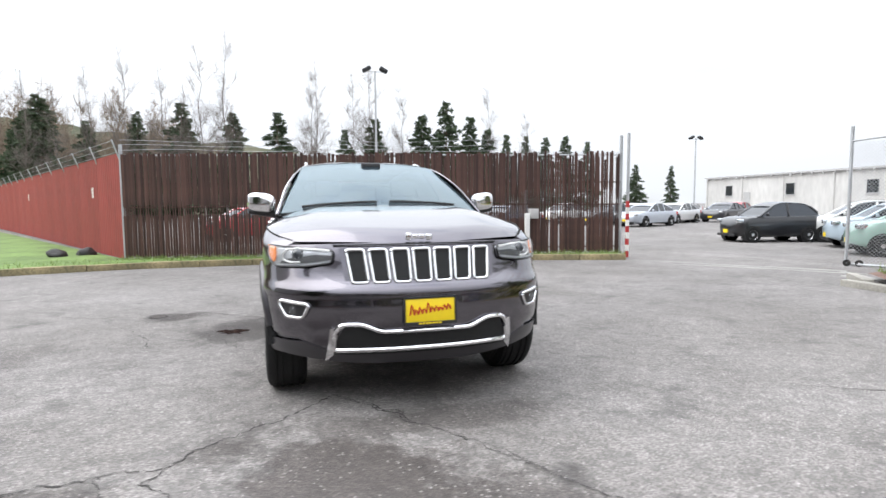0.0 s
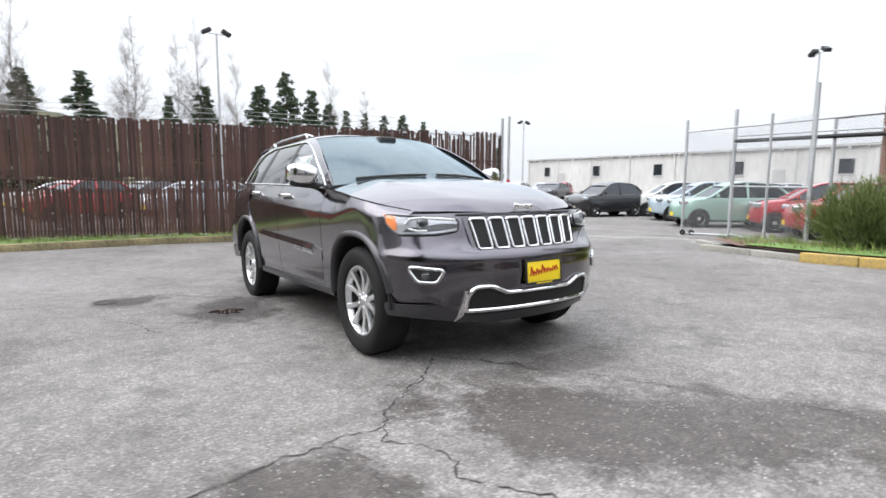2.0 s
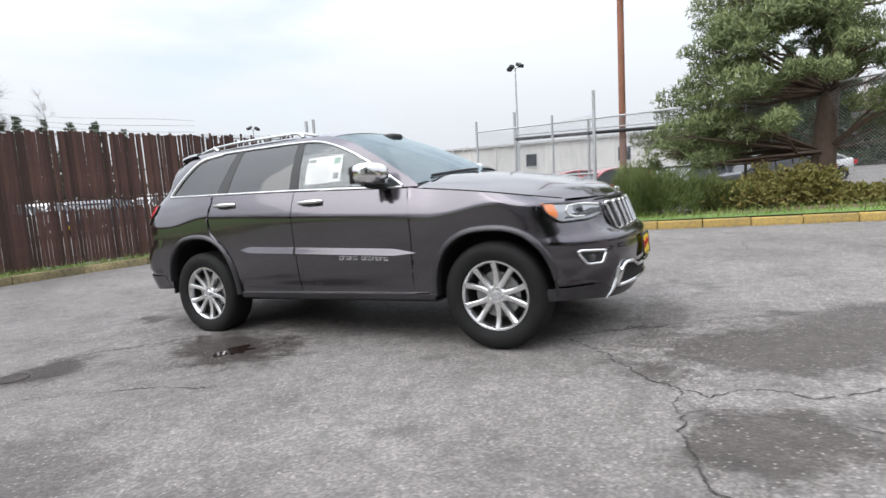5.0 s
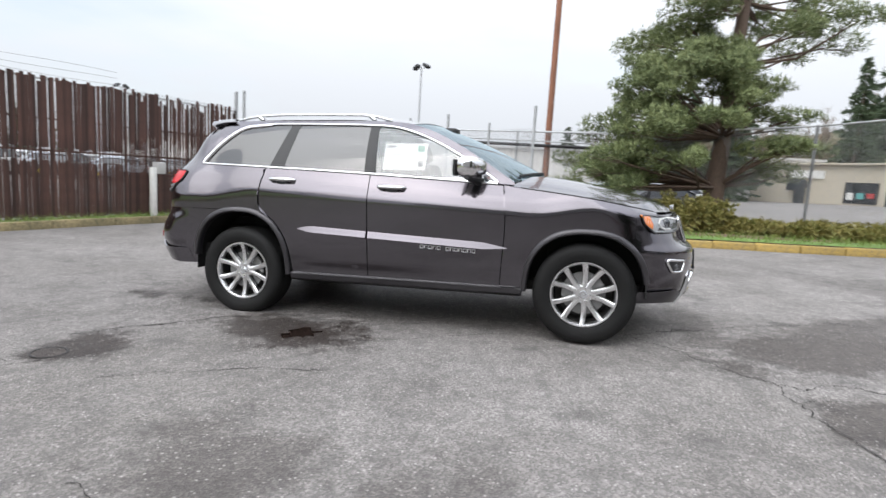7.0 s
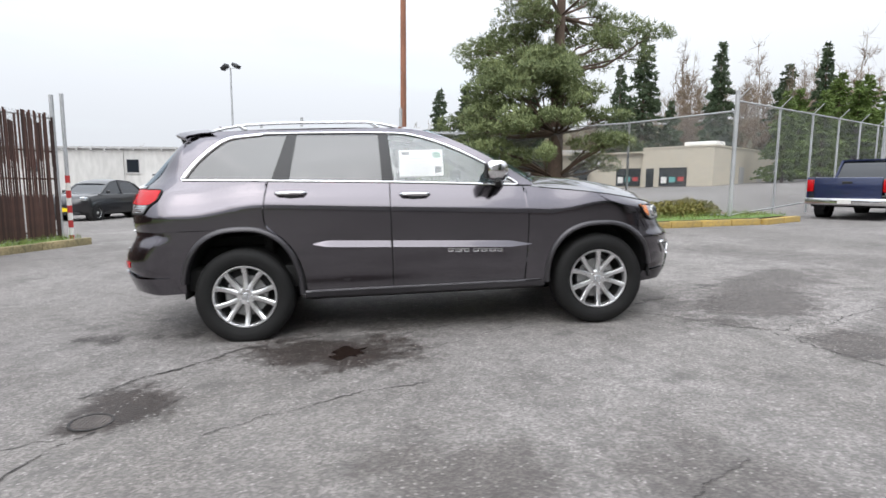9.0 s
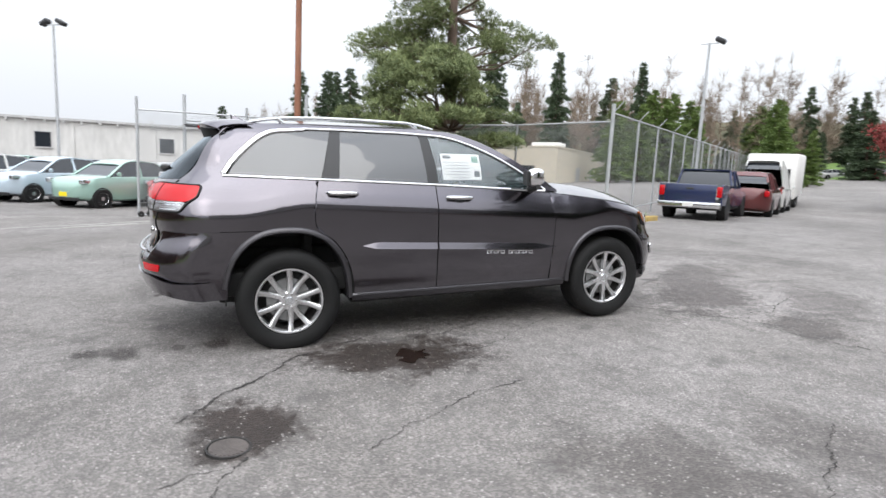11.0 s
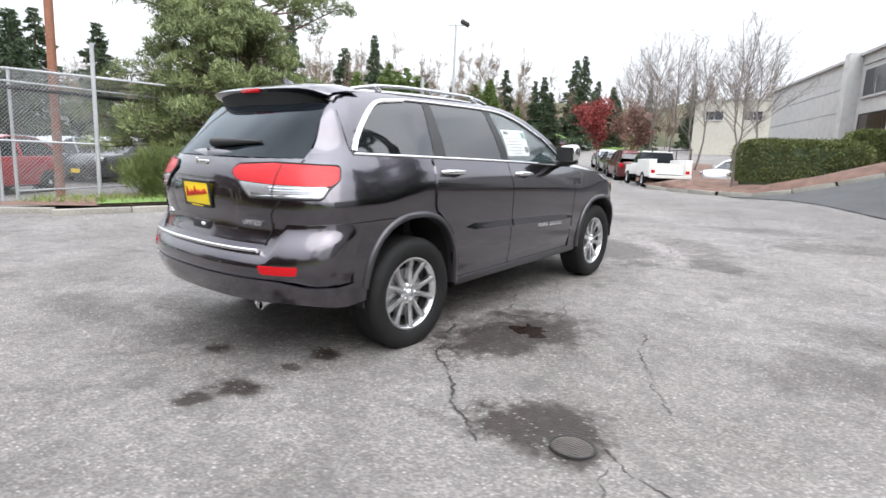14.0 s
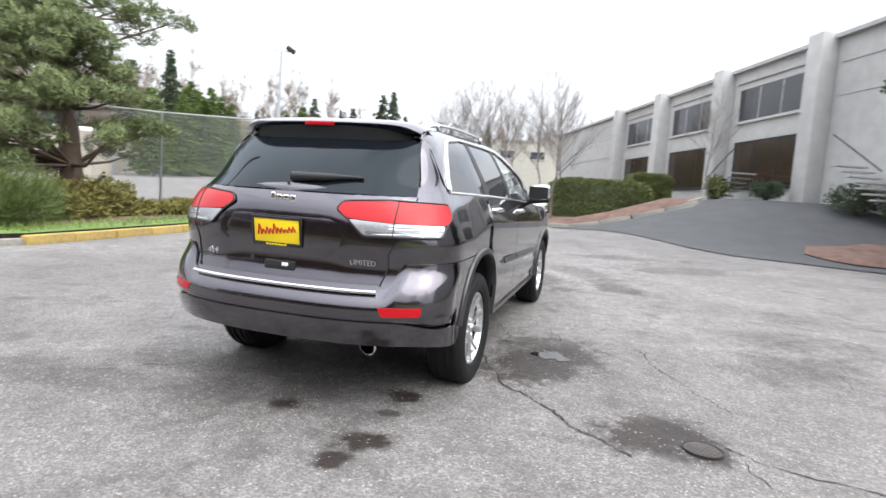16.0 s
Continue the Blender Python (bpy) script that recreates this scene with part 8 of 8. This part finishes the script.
def pickup(colour, label, x, y, heading, size):
    own = thing("pickup_truck", Matrix.Identity(4), label, "truck")
    pm = paint("pickup_paint", colour, 0.3)
    L, W = 5.8, 1.98
    bm = bmesh.new()
    panel(bm, [[(a * W / 2 * (1 - 0.5 * max(0, (-y_ - 2.55) / 0.35) ** 2), y_, z) for z, a in ((0.55, -1), (0.95, -1.0), (1.08, -0.94), (1.16, -0.5), (1.18, 0), (1.16, 0.5), (1.08, 0.94), (0.95, 1.0), (0.55, 1))] for y_ in lin(-2.9, -0.95, 12)], 0.03)
    part("bonnet", bm, pm, own, "", 40)
    bm = bmesh.new()
    panel(bm, [[(a * w, y_, z) for a, w, z in ((-1, W / 2 * 0.99, 0.5), (-1, W / 2, 0.9), (-1, W / 2 * 0.97, 1.2), (1, W / 2 * 0.97, 1.2), (1, W / 2, 0.9), (1, W / 2 * 0.99, 0.5))] for y_ in lin(-0.95, 0.75, 6)], 0.03)
    top = lambda y_: 1.2 + 0.68 * min(1, (y_ + 1.15) / 0.7, (0.85 - y_) / 0.22)  # noqa: E731
    part("cab", bm, pm, own, "", 40)
    bm = bmesh.new()
    ys = lin(-1.15, 0.85, 24)
    panel(bm, [[(a * (W / 2 * 0.93 - 0.2 * (top(y_) - 1.2) * f), y_, 1.19 + (top(y_) - 0.04 - 1.19) * f) for a, f in ((-1, 0), (-1, 1), (0, 1), (1, 1), (1, 0))] for y_ in ys], 0.02)
    part("cab_glass", bm, M["pane"], own, "", 40)
    bm = bmesh.new()
    panel(bm, [[(a * (W / 2 * 0.93 - 0.11), y_, 1.88 + 0.02 * (1 - a * a)) for a in lin(-1, 1, 7)] for y_ in lin(-0.5, 0.66, 5)], 0.05)
    part("cab_roof", bm, pm, own, "", 40)
    for s in (-1, 1):
        for yb, yt in ((-1.12, -0.48), (0.82, 0.66), (-0.1, -0.1)):
            bm = bmesh.new()
            tube(bm, [(s * W / 2 * 0.93, yb, 1.2), (s * (W / 2 * 0.93 - 0.13), yt, 1.86)], 0.04, 6)
            part("pillar", bm, pm, own, "", 60)
        bm = bmesh.new()
        box(bm, s * W / 2 - 0.06 if s > 0 else -W / 2, W / 2 if s > 0 else -W / 2 + 0.06, 0.8, 2.85, 0.55, 1.3, 0.02)
        bd = part("bed_side", bm, pm, own, "", 40)
        bm = bmesh.new()
        box(bm, s * (W / 2 - 0.1) - 0.08, s * (W / 2 - 0.1) + 0.08, 2.8, 2.9, 0.85, 1.22, 0.02)
        part("tail_light", bm, M["red_lens"], bd, "red tail light", 40)
        bm = bmesh.new()
        tube(bm, [(s * (W / 2 + 0.006), 1.0, 1.0), (s * (W / 2 + 0.006), 2.6, 1.0)], 0.015, 6)
        part("side_strip", bm, M["chrome"], bd)
        for hub in (-1.9, 1.7):
            bm = bmesh.new()
            lathe(bm, [(0.001, s * 0.012), (0.47, s * 0.012), (0.47, -s * 0.25)], 24, "x", Matrix.Translation((s * W / 2 * 0.995, hub, 0.42)))
            part("wheel_arch", bm, M["under"], own)
            wh = new("wheel")
            wh.parent = own
            wh.matrix_local = Matrix.Translation((s * (W / 2 - 0.08), hub, 0.40))
            for me in simple_wheel(0.40, s):
                ob = new(me.name.split(".")[0], me)
                ob.parent = wh
    bm = bmesh.new()
    box(bm, -W / 2 + 0.2, W / 2 - 0.2, 2.82, 2.88, 0.62, 1.29, 0.02)
    tg = part("tailgate", bm, pm, own, "", 40)
    bm = bmesh.new()
    box(bm, -0.12, 0.12, 2.88, 2.9, 1.1, 1.17, 0.01)
    part("handle", bm, M["black"], tg)
    bm = bmesh.new()
    box(bm, -W / 2 + 0.02, W / 2 - 0.02, 2.86, 3.02, 0.45, 0.66, 0.03)
    part("rear_bumper", bm, M["chrome"], own, "chrome step bumper", 40)
    bm = bmesh.new()
    box(bm, -0.16, 0.16, 3.02, 3.03, 0.5, 0.62)
    part("number_plate", bm, M["white"], own)
    bm = bmesh.new()
    box(bm, -W / 2 + 0.06, W / 2 - 0.06, 0.8, 2.82, 0.6, 0.72)
    box(bm, -W / 2 + 0.1, W / 2 - 0.1, -2.7, 2.7, 0.38, 0.56)
    part("chassis", bm, M["under"], own)
    return put(own, x, y, heading, size)


RD = math.degrees(math.atan2(ROAD.y, ROAD.x))
pickup((0.012, 0.022, 0.075), "dark blue crew-cab pickup with a chrome rear bumper", 9.6, -14.45, RD, (0.97, 0.97, 0.89))
darkred = put(make_vehicle("estate_car", "dark red estate car parked along the fence", (0.10, 0.015, 0.015), 4.7, 1.85, 1.7, [(-2.35, 0.7), (-2.2, 0.95), (-1.4, 1.08), (-1.0, 1.15), (-0.4, 1.6), (0.2, 1.7), (1.6, 1.68), (2.1, 1.55), (2.3, 1.1), (2.35, 0.8)], lambda y: 1.02, -1.1, 2.25, 0.36, 2.8, pillars=(0.35, 0.7)), 11.2, -18.8, RD)
van = put(make_vehicle("delivery_van", "white van parked along the fence", (0.62, 0.62, 0.6), 5.2, 1.95, 2.2, [(-2.6, 0.8), (-2.45, 1.05), (-2.0, 1.2), (-1.6, 1.5), (-1.0, 2.1), (-0.4, 2.2), (2.2, 2.2), (2.5, 2.0), (2.6, 1.0)], lambda y: 1.1, -1.9, 2.5, 0.36, 3.2, pillars=(0.15, 0.5, 0.85)), 14.1, -23.5, RD)


def caravan(x, y, heading):
    """A white box trailer with a dark rear door."""
    own = thing("box_trailer", Matrix.Identity(4), "tall white travel trailer with a dark rear", "trailer")
    bm = bmesh.new()
    box(bm, -1.2, 1.2, -3.2, 3.2, 0.55, 3.0, 0.12)
    part("body", bm, M["white"], own, "", 40)
    bm = bmesh.new()
    box(bm, -0.9, 0.9, 3.2, 3.23, 0.7, 2.2, 0.02)
    part("rear_door", bm, M["black"], own, "dark rear door")
    for yy in (-1.6, 0.6):
        bm = bmesh.new()
        box(bm, -1.23, -1.2, yy, yy + 1.0, 1.5, 2.2)
        part("window", bm, M["pane"], own)
    for s in (-1, 1):
        for yy in (0.5, 1.4):
            wh = new("wheel")
            wh.parent = own
            wh.matrix_local = Matrix.Translation((s * 1.1, yy, 0.34))
            for me in simple_wheel(0.34, s):
                ob = new(me.name.split(".")[0], me)
                ob.parent = wh
    bm = bmesh.new()
    box(bm, -1.0, 1.0, -3.9, 3.1, 0.42, 0.56)
    part("chassis", bm, M["under"], own)
    return put(own, x, y, heading)


caravan(17.6, -28.9, RD)


def service_truck(x, y, heading, size):
    """A white utility truck: cab, tool lockers along the bed, ladder rack."""
    own = thing("service_truck", Matrix.Identity(4), "white utility truck with tool lockers along its bed", "truck")
    W = 2.05
    bm = bmesh.new()
    panel(bm, [[(a * W / 2 * 0.97, y_, z) for z, a in ((0.6, -1), (1.15, -0.98), (1.2, 0), (1.15, 0.98), (0.6, 1))] for y_ in lin(-3.0, -1.4, 6)], 0.03)
    box(bm, -W / 2 * 0.97, W / 2 * 0.97, -1.45, 0.2, 0.6, 1.25, 0.04)
    box(bm, -W / 2 * 0.8, W / 2 * 0.8, -0.95, 0.12, 1.84, 1.92, 0.03)
    part("cab", bm, M["white"], own, "", 40)
    bm = bmesh.new()
    panel(bm, [[(a * (W / 2 * 0.93 - 0.16 * f), -1.45 + 0.55 * f if u < 0.5 else 0.18 - 0.08 * f, 1.22 + 0.64 * f) for f in (0, 1)] for u, a in ((1, -1), (0, -1), (0, 1), (1, 1))], 0.02)
    panel(bm, [[(a * (W / 2 * 0.93 - 0.16 * f), 0.18 - 0.08 * f, 1.22 + 0.64 * f) for f in (0, 1)] for a in (-1, 1)], 0.02)
    part("cab_glass", bm, M["pane"], own)
    for s in (-1, 1):
        bm = bmesh.new()
        box(bm, s * W / 2 - 0.36 if s > 0 else -W / 2, W / 2 if s > 0 else -W / 2 + 0.36, 0.3, 3.0, 0.55, 1.45, 0.03)
        lk = part("locker", bm, M["white"], own, "", 40)
        for k in range(3):
            bm = bmesh.new()
            box(bm, s * (W / 2) - 0.012, s * (W / 2) + 0.012, 0.36 + 0.88 * k, 1.16 + 0.88 * k, 0.95 if k == 1 else 0.62, 1.4, 0.005)
            part("locker_door", bm, M["white"], lk)
        for hub in (-2.2, 1.7):
            wh = new("wheel")
            wh.parent = own
            wh.matrix_local = Matrix.Translation((s * (W / 2 - 0.06), hub, 0.40))
            for me in simple_wheel(0.40, s):
                ob = new(me.name.split(".")[0], me)
                ob.parent = wh
        for yy in (0.4, 2.9):
            bm = bmesh.new()
            tube(bm, [(s * (W / 2 - 0.1), yy, 1.45), (s * (W / 2 - 0.1), yy, 2.0)], 0.025, 6)
            part("rack_post", bm, M["black"], own)
        bm = bmesh.new()
        tube(bm, [(s * (W / 2 - 0.1), -0.8, 2.0), (s * (W / 2 - 0.1), 3.0, 2.0)], 0.025, 6)
        part("rack_rail", bm, M["black"], own)
        bm = bmesh.new()
        box(bm, s * 0.82 - 0.09, s * 0.82 + 0.09, 3.0, 3.03, 0.75, 0.9)
        part("tail_light", bm, M["red_lens"], own, "red tail light")
    bm = bmesh.new()
    box(bm, -0.66, 0.66, 2.9, 2.96, 0.7, 1.25, 0.02)
    part("tailgate", bm, M["white"], own)
    bm = bmesh.new()
    box(bm, -1.0, 1.0, 2.98, 3.15, 0.5, 0.66, 0.02)
    part("rear_bumper", bm, M["white"], own)
    bm = bmesh.new()
    box(bm, -0.75, 0.75, -2.8, 2.95, 0.42, 0.68)
    part("chassis", bm, M["under"], own)
    return put(own, x, y, heading, size)


service_truck(5.5, -23.0, RD, (0.88, 0.9, 0.86))
again(darkred, 9.0, -28.6, RD)
again(dsal, 11.6, -33.2, RD)
again(silver, 14.0, -37.4, RD)
again(wsal, 2.6, -27.5, 70)
again(wsal, -0.4, -29.2, 70)
again(van, 44.2, -83.4, RD - 40)
again(darkred, 41.0, -83.0, RD - 60)
again(wsal, 47.5, -82.0, RD - 60)
again(wsal, 38.5, -84.5, RD - 70)

# ---- ironwork, cracks, puddle ----
M["cover"] = mat("worn_iron_cover", (0.11, 0.095, 0.088), 0.6, 0.3, var=0.4, scale=20, bump=0.4)


def manhole(x, y, r):
    z = ground_z(x, y)
    own = thing("manhole_cover", Matrix.Translation((x, y, z)) @ Matrix.Rotation(math.atan(0.028), 4, "X"), "small round cast-iron cover set in the asphalt", "manhole cover")
    bm = bmesh.new()
    lathe(bm, [(0.001, 0.006), (r * 0.86, 0.006), (r * 0.88, -0.01)], 32, "z")
    lid = part("cover", bm, M["cover"], own, "", 40)
    for k in range(-4, 5):
        w = math.sqrt(max(0, (r * 0.8) ** 2 - (k * r * 0.18) ** 2))
        bm = bmesh.new()
        box(bm, -w, w, k * r * 0.18 - 0.005, k * r * 0.18 + 0.005, 0.005, 0.010)
        part("rib", bm, M["cover"], lid)
    bm = bmesh.new()
    lathe(bm, [(r * 0.9, -0.01), (r * 0.9, 0.009), (r, 0.009), (r * 1.01, -0.01)], 32, "z")
    part("ring", bm, M["iron"], own, "", 40)
    return own


manhole(-2.34, 1.93, 0.108)


M["water"] = mat("still_water", (0.018, 0.012, 0.010), 0.03, spec=0.5)
bm = bmesh.new()
pts = [(-1.36 + (0.17 + 0.04 * math.sin(3 * t) + 0.04 * math.sin(7 * t + 1)) * math.cos(t) * 0.75, 0.64 + (0.14 + 0.04 * math.sin(2 * t + 2) + 0.03 * math.sin(6 * t)) * math.sin(t)) for t in lin(0, 6.2, 40)]
vs = [bm.verts.new((x, y, ground_z(x, y) + 0.005)) for x, y in pts]
vb = [bm.verts.new((x, y, ground_z(x, y) - 0.02)) for x, y in pts]
bm.faces.new(vs)
for i in range(len(vs)):
    j = (i + 1) % len(vs)
    bm.faces.new((vs[i], vb[i], vb[j], vs[j]))
solid("puddle", bm, M["water"], "small shallow puddle in a damp patch", "puddle", kind="structure")

CRACKS = [
    (0.016, [(-0.52, -1.8), (-0.36, -2.03), (-0.2, -2.3), (-0.05, -2.53), (0.05, -2.72), (0.19, -2.88), (0.28, -3.08), (0.41, -3.38), (0.7, -3.9)]),
    (0.024, [(-0.54, -1.85), (-0.85, -2.19), (-1.13, -2.37), (-1.35, -2.63), (-1.65, -2.67), (-1.9, -2.7), (-2.3, -2.83), (-2.8, -3.1)]),
    (0.018, [(-1.35, -2.63), (-1.44, -2.8), (-1.32, -2.89), (-1.25, -3.05), (-1.32, -3.25), (-1.14, -3.55), (-0.9, -4.1), (-0.95, -4.8)]),
    (0.014, [(-0.49, -1.81), (-0.22, -2.2), (0.0, -2.62), (0.34, -3.24)]),
    (0.024, [(-0.85, 0.9), (-1.0, 1.2), (-1.14, 1.47), (-1.4, 1.65), (-1.63, 1.93), (-1.82, 2.03), (-1.98, 2.21)]),
    (0.016, [(-2.05, 0.14), (-2.13, 0.5), (-2.28, 0.7), (-2.4, 1.0), (-2.6, 1.3)]),
    (0.02, [(-2.46, 1.85), (-2.74, 2.01), (-3.12, 2.05), (-3.6, 2.4)]),
    (0.012, [(-0.79, -0.89), (-1.03, -0.48), (-1.36, 0.05), (-1.42, 0.28)]),
    (0.012, [(-0.75, -0.2), (-0.9, 0.2), (-1.0, 0.55), (-1.13, 1.45)]),
    (0.012, [(1.86, 2.73), (1.42, 2.5), (0.95, 2.12), (0.2, 1.9), (-0.7, 1.6)]),
    (0.014, [(-1.62, -2.66), (-1.56, -2.9), (-1.62, -3.2), (-1.7, -3.6)]),
    (0.012, [(-2.61, 2.21), (-2.51, 1.95)]), (0.012, [(2.2, 3.6), (3.1, 3.1), (4.4, 3.3), (5.6, 2.6)]), (0.012, [(2.5, -2.6), (3.4, -3.2), (4.9, -3.1), (6.2, -3.8)]), (0.012, [(-3.2, -1.2), (-3.7, -0.4), (-3.5, 0.5)]),
]
M["crack"] = mat("crack_dirt", (0.035, 0.032, 0.03), 0.95, var=0.3, scale=20)
rc = random.Random(3)
bm = bmesh.new()
for wd, line in CRACKS:
    fine = []
    for a, c in zip(line, line[1:]):
        k = max(2, int(math.dist(a, c) / 0.018))
        fine += [(a[0] + (c[0] - a[0]) * i / k, a[1] + (c[1] - a[1]) * i / k) for i in range(k)]
    prev = None
    for i, (x, y) in enumerate(fine):
        a, c = fine[max(0, i - 1)], fine[min(len(fine) - 1, i + 1)]
        h = math.atan2(c[1] - a[1], c[0] - a[0])
        j = 0.05 * noise.noise(Vector((x * 6, y * 6, 3))) + 0.022 * noise.noise(Vector((x * 24, y * 24, 5))) + rc.uniform(-0.006, 0.006)
        x, y = x - math.sin(h) * j, y + math.cos(h) * j
        w = wd * max(0.12, 0.3 + 1.5 * abs(noise.noise(Vector((x * 3, y * 3, 9)))) + 0.9 * noise.noise(Vector((x * 30, y * 30, 2)))) * 0.32
        z = ground_z(x, y) + 0.0045
        pair = [bm.verts.new((x - math.sin(h) * s * w, y + math.cos(h) * s * w, z + (0.003 if s == 0 else 0) * 0)) for s in (-1, 1)]
        if prev:
            bm.faces.new((prev[0], prev[1], pair[1], pair[0]))
        prev = pair
tagged(new("pavement_cracks", finish("pavement_cracks", bm, M["crack"])), "dark branching cracks in the asphalt", "crack", kind="stuff")
